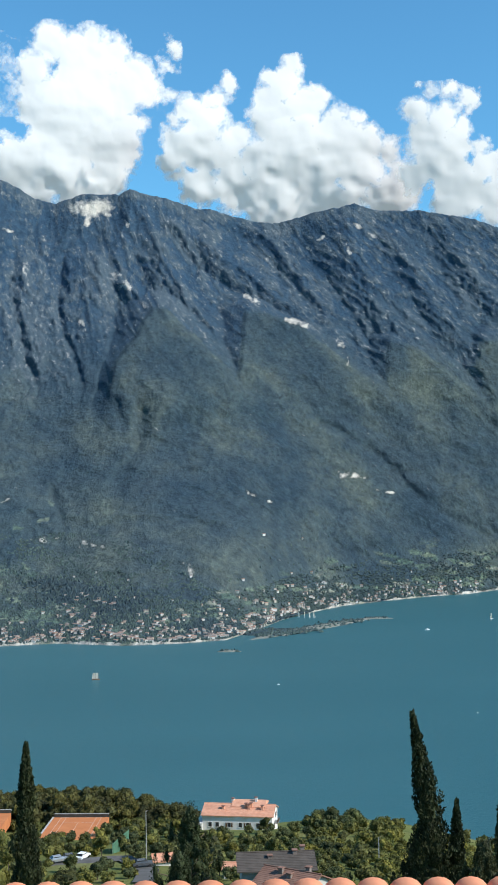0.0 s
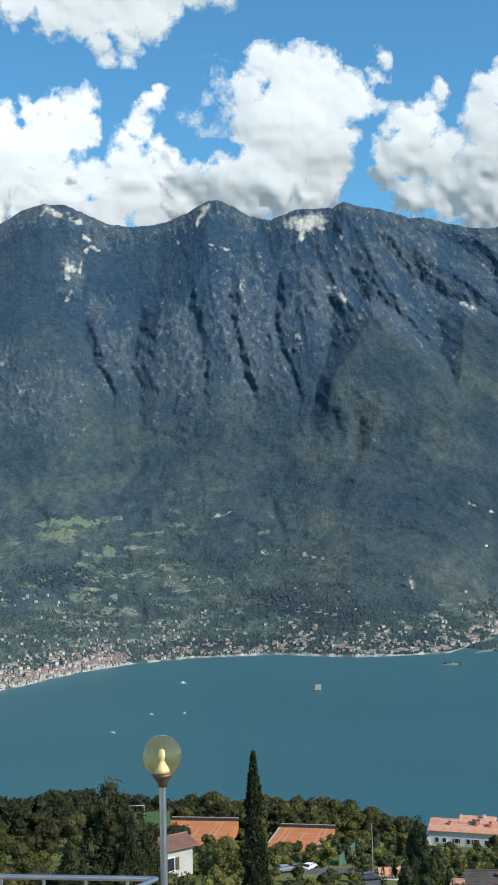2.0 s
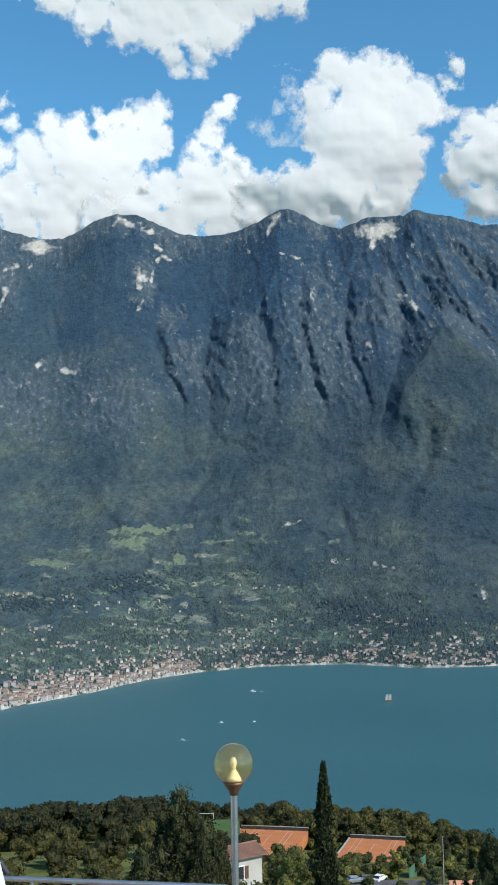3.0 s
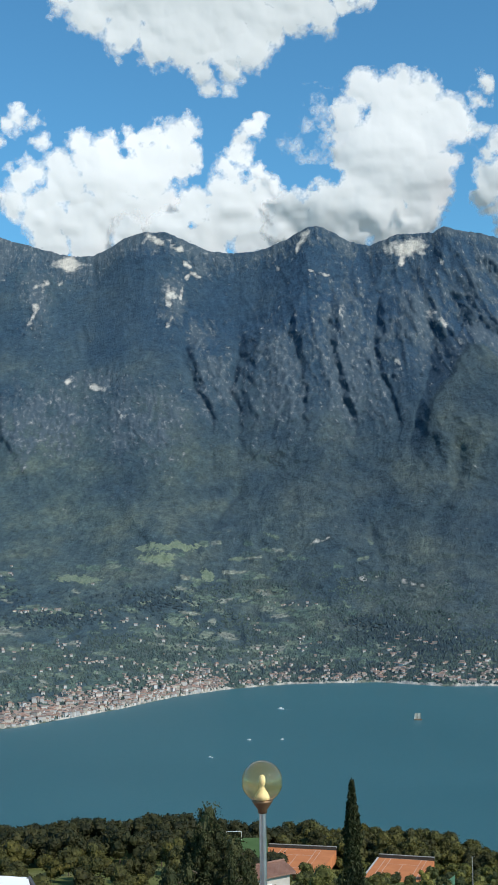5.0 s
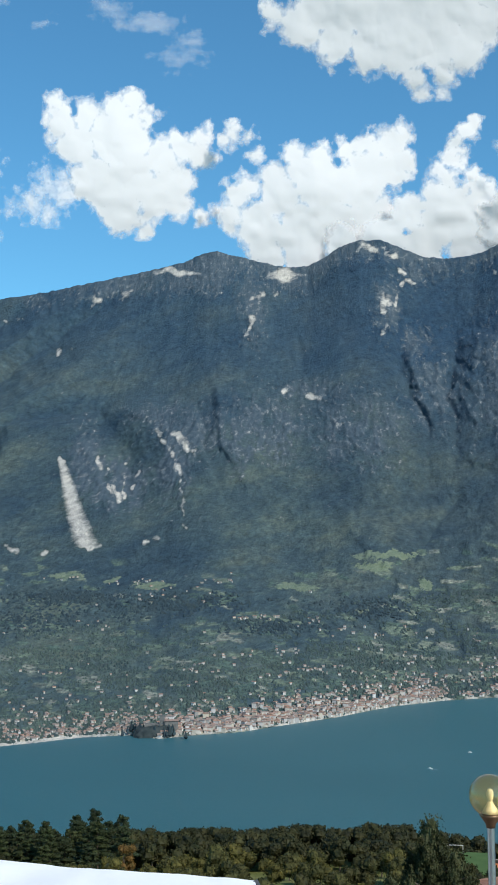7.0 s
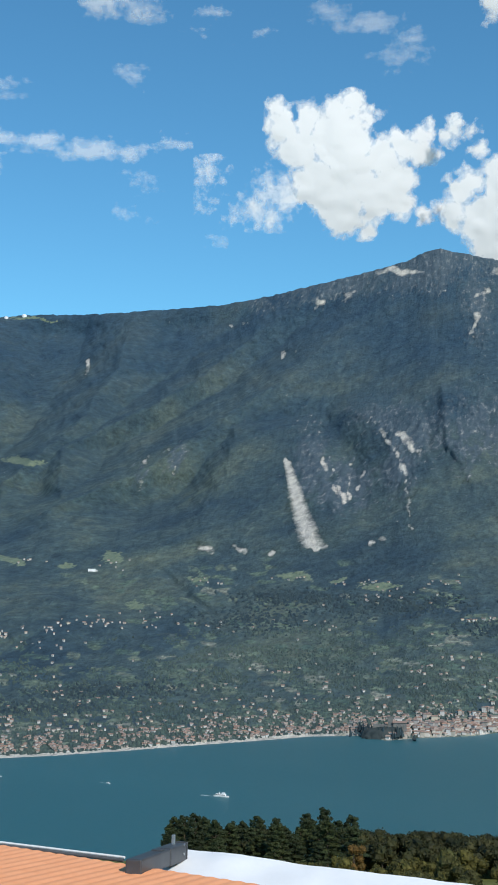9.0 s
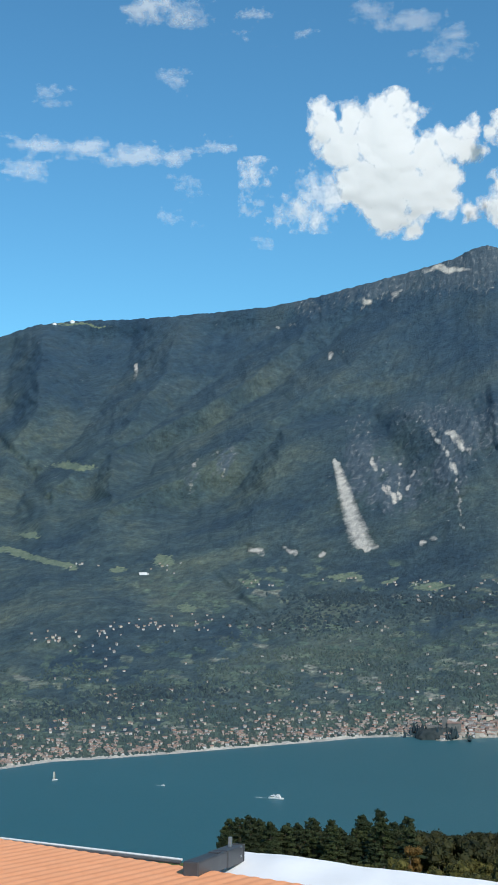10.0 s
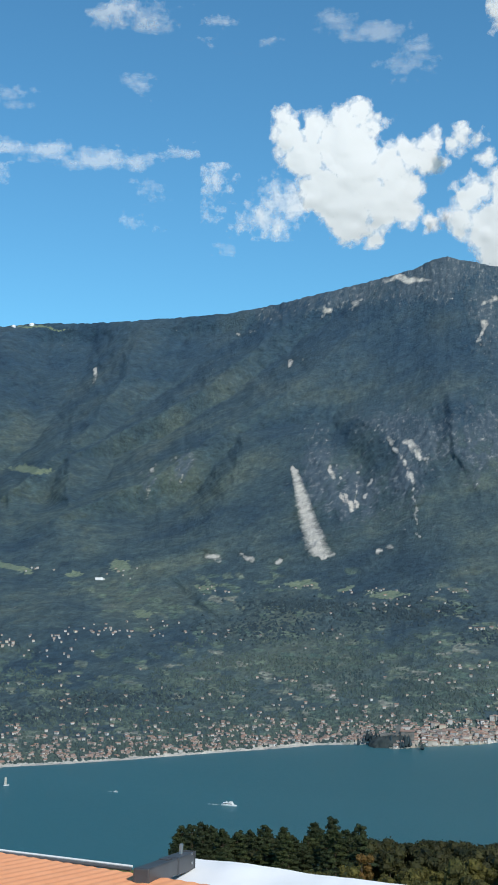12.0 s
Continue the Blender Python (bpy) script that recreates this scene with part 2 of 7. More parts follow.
PLATES = [
    # the southern wall: wooded flatirons at its foot, ribs above them
    ([(-4.4, 9.2), (-4.89, 8.3), (-5.35, 7.5), (-6.24, 6.6), (-6.58, 4.1)], [(-4.3, 9.2), (-2.63, 7.6), (-0.26, 5.2), (2.1, 3.3)], 0.85, 1.2, 1.75),
    ([(0.0, 9.0), (-0.2, 7.6), (-0.3, 5.5)], [(0.1, 9.0), (2.2, 8.2), (4.8, 6.0), (6.9, 4.8)], 0.85, 1.2, 1.6),
    ([(6.85, 7.4), (6.7, 6.1), (7.0, 4.8)], [(6.95, 7.4), (8.5, 6.4), (11.1, 4.2)], 0.8, 1.2, 1.5),
    ([(11.1, 7.3), (10.85, 6.0), (11.5, 4.5)], [(11.2, 7.3), (14.0, 5.5), (17.0, 3.5)], 0.8, 1.6, 1.5),
    ([(-10.5, 11.0), (-10.5, 8.7), (-10.0, 7.1), (-9.85, 5.0)], [(-9.7, 11.0), (-9.1, 8.6), (-8.6, 7.0), (-8.1, 5.0)], 0.62, 1.0, 1.1),
    ([(-8.25, 11.3), (-8.65, 9.1), (-8.05, 6.8), (-7.7, 5.0)], [(-7.0, 10.8), (-7.0, 8.7), (-6.9, 7.2), (-7.3, 5.0)], 0.62, 0.8, 1.05),
    ([(-12.6, 10.9), (-12.3, 9.3), (-12.2, 7.7), (-12.0, 5.0)], [(-11.7, 10.6), (-11.5, 9.1), (-10.9, 6.6), (-10.2, 5.0)], 0.5, 0.9, 1.05),
    ([(-14.5, 8.9), (-14.75, 7.3), (-14.65, 5.4)], [(-13.4, 9.8), (-12.9, 7.7), (-12.6, 5.0)], 0.75, 0.8, 1.2),
    ([(-17.3, 9.2), (-17.2, 7.9), (-16.5, 6.2)], [(-16.1, 8.9), (-16.25, 7.3), (-15.7, 5.7)], 0.6, 0.6, 1.1),
    ([(-20.6, 13.4), (-23.5, 9.6), (-25.5, 7.2)], [(-18.6, 13.0), (-18.2, 8.9), (-18.0, 7.4), (-16.6, 5.2), (-15.6, 3.3)], 3.2, 0.7, 1.0),
    ridge_line([(-11.8, 14.5), (-12.1, 12.0), (-13.4, 9.8)], 2.4, 1.3, 0.9),
    ridge_line([(-8.0, 13.8), (-8.9, 11.6), (-9.3, 10.4)], 1.6, 1.4, 0.85),
    ridge_line([(-5.3, 14.3), (-3.7, 11.1), (-2.8, 9.3), (-1.4, 7.7)], 1.6, 1.8, 0.85),
    ridge_line([(-5.4, 14.0), (-6.2, 11.6), (-6.0, 10.2), (-4.7, 9.2)], 1.5, 1.5, 0.7),
    ridge_line([(-3.4, 12.9), (-0.5, 11.0), (2.2, 8.9), (4.8, 6.1)], 1.9, 2.4, 0.95),
    ridge_line([(0.8, 12.6), (2.2, 10.8), (3.7, 8.7)], 1.6, 1.6, 0.7),
    ridge_line([(4.4, 13.0), (5.4, 10.6), (6.7, 8.5), (8.5, 6.3)], 1.7, 2.2, 1.05),
    ridge_line([(7.0, 12.1), (7.8, 10.3), (9.6, 7.9), (11.0, 6.0)], 1.5, 2.0, 0.95),
    ridge_line([(9.2, 12.6), (10.6, 10.0), (12.4, 8.0), (14.0, 6.0)], 1.7, 2.0, 0.9),
    # the middle: one broad face over the town
    ([(-26.65, 7.2), (-26.4, 5.1), (-25.2, 2.9)], [(-24.0, 7.5), (-20.8, 6.6), (-18.2, 4.4)], 0.55, 3.5, 1.1),
    ridge_line([(-26.4, 14.0), (-24.6, 10.4), (-23.0, 8.0)], 2.4, 2.6, 0.9),
    # the northern slopes, which run down to the left
    ([(-30.2, 6.6), (-28.9, 4.8), (-28.1, 2.1)], [(-27.7, 6.7), (-27.3, 5.0), (-26.6, 3.0)], 2.2, 0.45, 0.9),
    ridge_line([(-26.5, 14.1), (-30.5, 11.2), (-34.3, 8.1), (-37.8, 6.0), (-41.0, 3.9), (-45.2, 2.1)], 2.6, 4.2, 1.0),
    ridge_line([(-32.6, 12.3), (-35.9, 10.0), (-38.0, 8.4), (-41.3, 6.4), (-44.5, 5.0)], 2.0, 2.6, 0.8),
    ridge_line([(-41.3, 11.1), (-42.0, 8.8), (-44.0, 6.0), (-47.6, 2.9)], 2.2, 2.8, 0.85),
    ridge_line([(-47.6, 10.3), (-47.9, 7.1), (-49.2, 5.0), (-50.5, 1.9)], 1.8, 2.4, 0.85),
    ([(-36.4, 5.6), (-37.2, 3.0), (-38.5, 0.5)], [(-33.4, 6.0), (-32.2, 4.0), (-31.4, 1.0)], 2.2, 1.6, 0.85),
]
# depth of the gullies in metres and the height at which they run out, along the range
DEPTH = [(-64, 200), (-40, 230), (-33, 140), (-29, 76), (-26, 75), (-20, 60), (-17, 72), (-12, 78), (-8, 86), (-6, 118), (-3, 116), (0.5, 98), (3, 76), (6, 58), (26, 55)]
RUN_OUT = [(-64, -0.5), (-40, 0.0), (-30, 0.5), (-26, 1.6), (-20, 3.2), (-12, 3.6), (-8, 3.2), (-5, 2.4), (2, 3.2), (6, 3.6), (12, 3.0), (26, 2.0)]
# Ravines: line, half width in degrees, depth in metres
RAVINES = [
    ([(3.4, 3.6), (5.0, 2.7), (6.2, 1.9), (7.4, 0.6), (9.0, -0.8), (11.0, -1.8)], 0.30, 22),
    ([(-5.1, 4.4), (-5.1, 2.9), (-6.2, 1.2)], 0.22, 26),
    ([(-15.2, 2.6), (-16.5, 1.0), (-17.5, -0.5)], 0.22, 20),
    ([(-9.2, 0.6), (-8.9, -0.6)], 0.2, 26),
    ([(-22.9, 10.2), (-22.6, 9.3)], 0.12, 16),
    ([(-49.7, 5.7), (-48.2, 3.9), (-47.1, 2.0)], 0.25, 50),
    ([(-40.0, -0.6), (-38.6, -1.9), (-37.5, -2.7)], 0.16, 16),
]
# Bare stone, scree and meadows: centre and half sizes in degrees
ROCK = [(-31.49, 3.41, 1.33, 1.2), (-32.78, 4.25, 0.8, 1.33), (-28.81, 4.89, 0.8, 1.87), (-27.99, 5.65, 0.8, 1.07), (-40.79, 4.09, 0.4, 0.8), (-39.17, 4.59, 0.48, 0.8), (-29.0, 6.48, 1.6, 0.48), (-27.65, 13.19, 1.87, 0.8), (-30.86, 12.61, 1.33, 0.48), (-35.19, 11.77, 0.67, 0.53), (-24.94, 11.82, 0.59, 1.6), (-23.04, 12.86, 1.07, 0.53), (-19.5, 14.26, 1.6, 0.48), (-18.47, 11.49, 0.59, 1.2), (-16.82, 13.02, 0.8, 0.53), (-22.02, 7.57, 1.6, 0.48), (-24.18, 5.73, 2.4, 1.6), (-20.17, 5.69, 2.13, 1.6), (-16.4, 7.22, 1.2, 1.6), (-17.15, 9.88, 0.53, 0.8)]
ROCK_SOUTH = [(-13.47, 7.67, 1.87, 2.4), (-11.07, 8.9, 1.07, 3.2), (-8.73, 8.07, 1.07, 2.13), (-10.3, 9.7, 1.07, 2.4), (-6.26, 10.61, 1.6, 1.33), (-6.34, 10.25, 1.6, 2.13), (-10.03, 7.61, 1.6, 2.4), (-2.85, 12.07, 2.4, 1.6), (1.15, 9.95, 1.87, 1.6), (3.26, 8.06, 1.2, 0.67), (4.14, 12.48, 0.8, 0.53), (5.4, 8.54, 1.33, 1.87), (6.02, 12.94, 1.07, 0.59), (8.06, 8.98, 0.8, 1.6), (7.08, 6.38, 0.53, 1.07), (10.16, 9.41, 1.6, 1.6), (10.61, 6.28, 0.8, 1.07), (5.27, 1.39, 1.2, 0.32), (-3.69, 9.21, 1.87, 1.33), (7.06, 12.12, 1.6, 1.07)]
SCREE = [(-23.3, 13.0, 0.8, 0.3), (-28.5, 13.25, 1.1, 0.16)]
SCREE_SOUTH = [(-7.3, 13.6, 1.0, 0.4)]
MEADOW = [(-18.7, -0.12, 1.7, 0.2), (-19.28, -0.62, 0.9, 0.26), (-16.93, -1.44, 0.27, 0.32), (-22.92, -1.54, 1.07, 0.21), (-46.3, 4.42, 1.1, 0.2), (-42.1, -0.05, 0.55, 0.32), (-44.3, -0.55, 0.5, 0.12), (-41.05, -2.27, 0.55, 0.22), (-33.6, -0.95, 0.8, 0.22), (-29.6, -1.45, 0.9, 0.2), (-31.6, -1.2, 0.5, 0.12), (-38.1, -1.05, 0.7, 0.12), (-46.0, 10.95, 1.4, 0.06), (-48.3, 1.2, 0.6, 0.12)]

# Bare streaks: from, to (degrees right and up), half widths
PALE_NORTH = [(-34.05, 4.51, -32.8, 0.33, 0.15, 0.51), (-32.53, 0.43, -31.61, 0.46, 0.13, 0.13), (-30.29, 0.58, -29.06, 0.8, 0.13, 0.13), (-36.36, 0.49, -35.94, 0.24, 0.11, 0.11), (-34.84, 0.08, -34.4, 0.33, 0.13, 0.11), (-37.95, 0.43, -37.43, 0.26, 0.16, 0.13), (-32.28, 11.85, -30.61, 12.18, 0.32, 0.19), (-34.33, 9.41, -33.52, 9.56, 0.13, 0.08), (-36.57, 10.86, -35.76, 11.0, 0.08, 0.08), (-43.52, 8.48, -43.21, 9.19, 0.13, 0.08), (-32.3, 4.6, -31.6, 3.0, 0.07, 0.12), (-31.7, 4.1, -31.25, 2.5, 0.06, 0.11), (-30.95, 4.2, -31.05, 2.6, 0.07, 0.09), (-29.92, 6.39, -28.56, 4.49, 0.13, 0.16), (-28.65, 5.62, -27.57, 4.58, 0.19, 0.19), (-28.56, 4.62, -28.12, 1.66, 0.13, 0.08), (-30.35, 3.9, -30.65, 2.9, 0.07, 0.09), (-40.64, 4.62, -40.81, 3.22, 0.19, 0.11), (-39.56, 5.0, -39.24, 3.92, 0.13, 0.08), (-28.18, 1.33, -27.99, 1.14, 0.11, 0.08)]
PALE_RIDGE = [(-24.48, 12.11, -25.15, 10.12, 0.24, 0.13), (-25.08, 11.96, -23.67, 12.21, 0.11, 0.11), (-18.39, 12.09, -18.64, 10.26, 0.21, 0.11), (-19.77, 14.42, -17.91, 13.76, 0.21, 0.16), (-18.08, 11.56, -17.66, 12.59, 0.11, 0.08), (-23.37, 7.71, -21.5, 7.1, 0.16, 0.11), (-22.31, 6.5, -20.58, 6.02, 0.08, 0.08), (-24.09, 7.98, -23.5, 7.71, 0.11, 0.08), (-20.99, 5.02, -20.73, 4.75, 0.11, 0.11), (-34.18, 9.41, -33.39, 9.55, 0.11, 0.08)]
PALE_MIDDLE = [(-7.53, 12.96, -6.44, 13.53, 0.19, 0.24), (-6.12, 13.41, -5.6, 12.82, 0.11, 0.08), (-13.98, 13.75, -13.33, 12.86, 0.19, 0.11), (-12.7, 13.29, -11.91, 14.56, 0.08, 0.16), (-11.9, 12.67, -10.99, 12.44, 0.08, 0.08), (-7.92, 8.41, -7.6, 7.95, 0.09, 0.06), (-18.58, 11.91, -18.7, 10.47, 0.21, 0.13), (-20.14, 14.21, -18.54, 14.18, 0.16, 0.13), (-18.16, 13.2, -16.91, 12.37, 0.16, 0.11), (-22.96, 7.6, -21.74, 7.34, 0.16, 0.13), (-12.67, -0.29, -11.2, 0.2, 0.11, 0.08), (-3.1, -3.06, -2.7, -3.43, 0.21, 0.16), (-7.23, -3.1, -6.77, -3.42, 0.16, 0.11), (-10.26, 11.27, -10.61, 10.1, 0.13, 0.11), (-10.18, -1.78, -8.99, -1.62, 0.08, 0.08), (-7.94, -2.09, -6.89, -2.05, 0.08, 0.08)]
PALE_SOUTH = [(4.35, 12.35, 4.98, 11.37, 0.16, 0.11), (2.92, 11.68, 3.65, 12.24, 0.11, 0.08), (5.0, 12.82, 6.58, 11.89, 0.08, 0.08), (4.37, 7.46, 4.88, 6.12, 0.13, 0.08), (1.88, 8.41, 3.31, 8.01, 0.19, 0.13), (-6.33, 10.61, -4.7, 9.16, 0.16, 0.13), (-0.04, 9.54, 0.97, 9.0, 0.13, 0.11), (4.21, 1.2, 5.47, 0.91, 0.16, 0.11), (5.99, 0.43, 6.93, 0.15, 0.08, 0.08), (-7.75, -1.85, -6.84, -2.08, 0.13, 0.11), (-10.21, -1.76, -8.79, -1.57, 0.11, 0.08), (-0.06, 0.36, 1.0, -0.14, 0.11, 0.05)]
RIBS = [(-10.15, 10.22, -10.33, 6.25, 0.24, 0.24), (-9.1, 9.4, -9.0, 6.22, 0.24, 0.24), (-11.1, 10.25, -10.76, 7.33, 0.24, 0.24), (-11.92, 9.47, -11.56, 7.61, 0.21, 0.21), (-16.71, 8.63, -16.48, 6.37, 0.27, 0.27), (-8.02, 9.63, -7.95, 7.51, 0.21, 0.21), (-14.11, 7.4, -13.87, 6.07, 0.27, 0.27)] + [(-8.72, 8.67, -8.48, 5.53, 0.24, 0.24), (-10.02, 10.21, -9.65, 6.31, 0.27, 0.27), (-11.32, 9.67, -10.82, 6.31, 0.27, 0.27), (7.09, 6.78, 7.33, 5.72, 0.27, 0.27)]


def streaks(u, el, lines, seed):
    out = np.zeros_like(u)
    wu = u + 0.16 * fbm(u * 2.6, el * 2.6, 4, seed)
    we = el + 0.16 * fbm(u * 2.2, el * 2.2, 4, seed + 9)
    clumps = 0.62 + 0.9 * fbm(u * 3.2, el * 3.2, 3, seed + 4)
    for u0, e0, u1, e1, w0, w1 in lines:
        near = (np.abs(u - (u0 + u1) / 2) < abs(u1 - u0) / 2 + 1.5)
        k = np.clip(((wu - u0) * (u1 - u0) + (we - e0) * (e1 - e0)) / ((u1 - u0) ** 2 + (e1 - e0) ** 2), 0, 1)
        d = np.hypot(wu - u0 - k * (u1 - u0), we - e0 - k * (e1 - e0)) / (w0 + k * (w1 - w0))
        if max(w0, w1) > 0.5:
            d = np.abs(u + 0.10 * grain(u * 0.7, el * 0.8, seed) - u0 - k * (u1 - u0)) / (w0 + k * (w1 - w0)) + 9 * np.clip(np.maximum(el - e0, e1 - el) - 0.1 * grain(u * 6, el * 0, seed), 0, 1)
        out = np.maximum(out, near * (np.clip(1.2 - 0.6 * d, 0, 1.1) if max(w0, w1) > 0.5 else clumps * np.clip(1.10 - 0.46 * d, 0, 1)))
    return out


def patches(u, el, spots, seed):
    out = np.zeros_like(u)
    wu = u + 0.25 * fbm(u * 1.8, el * 1.8, 3, seed)
    we = el + 0.2 * fbm(u * 1.8, el * 1.8, 3, seed + 9)
    for cu, ce, su, se in spots:
        out = np.maximum(out, np.exp(-0.7 * (((wu - cu) / su) ** 2 + ((we - ce) / se) ** 2)))
    return out


def along(line, el):
    pts = sorted((e, u) for u, e in line)
    lo, hi = pts[0][0], pts[-1][0]
    x = np.interp(el, [p[0] for p in pts], [p[1] for p in pts])
    return x, smooth(lo - 2.5, lo + 1.5, el) * (1 - smooth(hi - 0.2, hi + 0.5, el)), np.clip((hi - el) / (hi - lo), 0, 1)


U_FINE = np.arange(-70, 32, 0.1)
KERNEL = np.exp(-0.5 * (np.arange(-24, 25) / 8.0) ** 2)
KERNEL /= KERNEL.sum()
FOOT_SOFT = np.convolve(np.pad(np.interp(U_FINE, [s[0] for s in SHORE], [s[1] for s in SHORE]), 24, mode="edge"), KERNEL, "valid")
CREST_SOFT = np.convolve(np.pad(np.interp(U_FINE, [c[0] for c in CRESTS], [c[1] for c in CRESTS]), 24, mode="edge"), KERNEL, "valid")
# the way in which gullies run: degrees to the left for each degree downwards
SLANT = [(-52, 0.95), (-36, 0.8), (-27, 0.2), (-20, -0.25), (-14, -0.1), (-8, -0.3), (-2, -0.85), (14, -0.95)]


def spur_at(u, el):
    """A rounded wooded spur in front of the northern meadows."""
    brow = np.interp(u, [-58, -49.1, -46.3, -43.9, -42.1, -41.3, -40.6], [0.9, 0.1, -0.5, -1.7, -2.1, -3.0, -4.5])
    return smooth(0.0, 0.9, brow - el + 0.12 * fbm(u * 1.2, el * 0.5, 3, 93)) * smooth(-4.4, -3.2, el)


def mountain(u, v):
    """Distance and elevation of the mountain side at u degrees and at the share v of the way from shore to crest."""
    share = np.clip(v, 0, 1)
    top = np.interp(u, U_FINE, CREST_SOFT)
    top = top + (np.interp(u, [c[0] for c in CRESTS], [c[1] for c in CRESTS]) - top) * smooth(0.7, 1.0, share) + 0.05 * smooth(0.9, 1.0, share) * fbm(u * 5, u * 0, 4, 3)
    foot = np.interp(u, [s[0] for s in SHORE], [s[1] for s in SHORE])
    near = LAKE_TO_EYE / np.tan(np.radians(-np.interp(u, U_FINE, FOOT_SOFT)))
    near = near + (LAKE_TO_EYE / np.tan(np.radians(-foot)) - near) * (1 - smooth(0.0, 0.06, share))
    el = foot + (top - foot) * share
    r = near + (CREST_AWAY - near) * share ** 1.15
    slant = u - np.interp(u, [s[0] for s in SLANT], [s[1] for s in SLANT]) * (el - 7)
    wu, we = slant + 0.35 * fbm(u * 1.1, el * 1.1, 3, 81), el + 0.5 * fbm(u * 1.1, el * 1.1, 3, 91)
    # the edges of the buttresses are ragged
    ru = u + 0.30 * fbm(u * 0.9, el * 0.9, 4, 71) + 0.14 * fbm(u * 3.2, el * 3.2, 4, 72)
    stand_out = np.zeros_like(u)
    flatiron = np.zeros_like(u)
    plain_u = u + 0.16 * fbm(u * 0.9, el * 0.9, 3, 71)
    for k, (left, right, reach_left, reach_right, amount) in enumerate(PLATES):
        xl, xr = (np.interp(el, [p[1] for p in edge[::-1]], [p[0] for p in edge[::-1]]) for edge in (left, right))
        hi = max(left[0][1], right[0][1])
        at = plain_u if k < 4 else ru
        off = np.where(at < xl, (xl - at) / reach_left, np.where(at > xr, (at - xr) / reach_right, 0.0))
        if k < 4:
            flatiron = np.maximum(flatiron, (off <= 0.25) * (1 - smooth(hi - 0.3, hi + 0.1, el)))
        stand_out = np.maximum(stand_out, (amount - off) * (1 - smooth(hi - 0.1, hi + 0.9, el)))
    # lesser ribs on every flank, fewer on the smooth northern slopes
    bold = 0.45 + 0.55 * smooth(-20, -13, u)
    ribs = fbm(wu * 0.62 + 3, we * 0.2, 4, 11, ridged=True)
    small = fbm(wu * 2.3, we * 1.1, 3, 31, ridged=True)
    depth = np.interp(u, [d[0] for d in DEPTH], [d[1] for d in DEPTH])
    ends = np.interp(u, [d[0] for d in RUN_OUT], [d[1] for d in RUN_OUT]) + 0.5 * fbm(u * 0.8, el * 0.3, 3, 77)
    wall = smooth(ends, ends + 3.4, el) * (1 - 0.4 * smooth(9.5, 14.0, el))
    rock = np.maximum(patches(u, el, ROCK, 21), patches(u, el, ROCK_SOUTH, 22))
    rock = np.maximum(0.85 * rock, streaks(u, el, RIBS, 28))
    rock = np.maximum(rock, 0.75 * smooth(0.93, 0.995, share) * smooth(-37, -31, u))
    # woods cover the flatirons, stone shows through on the wall behind them
    rock = np.maximum(rock * (1 - 0.85 * flatiron), 0.5 * (1 - flatiron) * smooth(5.5, 7.5, el) * (1 - smooth(11.5, 13.2, el)) * smooth(-8, -5, u))
    rock = np.clip(rock * (1.0 + 0.75 * smooth(-35, -33, u) - 0.55 * smooth(-27, -24, u) - 0.2 * smooth(-17, -13, u)) * (0.62 + 0.85 * small + 0.45 * ribs) + 0.30 * smooth(7.5, 10.0, el) * smooth(-13, -8, u) * smooth(0.0, 0.6, small + 0.4 * ribs), 0, 1.2)
    out = wall * (depth * (stand_out - 0.85) + bold * (22 - 9 * smooth(-5, 0, u)) * ribs * (0.4 + 0.6 * np.clip(1.1 - stand_out, 0, 1)) + bold * (6 + 10 * rock) * small)
    # the lower slopes: rolling ground cut by shallow dells
    low = smooth(0.03, 0.14, share) * (1 - 0.75 * wall)
    out = out + low * (34 * fbm(wu * 0.3 + 7, we * 0.34, 3, 12) + 9 * fbm(wu * 0.8, we * 0.75, 3, 63, ridged=True) + 6 * fbm(wu * 2.4, we * 2.2, 3, 61))
    spur = spur_at(u, el)
    out = out + 42 * spur
    for line, wide, deep in RAVINES:
        x, w, _ = along(line, el)
        gap = (u + 0.25 * fbm(u * 0.9, el * 0.9, 3, 71) - x) / (1.4 * wide)
        out = out - deep * w * np.exp(-gap * gap)
    out = out + (0.9 + 7 * rock) * smooth(0.05, 0.4, share) * fbm(wu * 5.5, we * 2.6, 3, 41, ridged=True)
    out = out + (2.5 + 3 * rock) * smooth(0.02, 0.3, share) * fbm(u * 13, el * 8, 3, 51)
    return r - out * (1 - 0.5 * smooth(0.95, 1.0, share)), el, rock, slant + 0.10 * fbm(u * 3, el * 3, 3, 83), flatiron


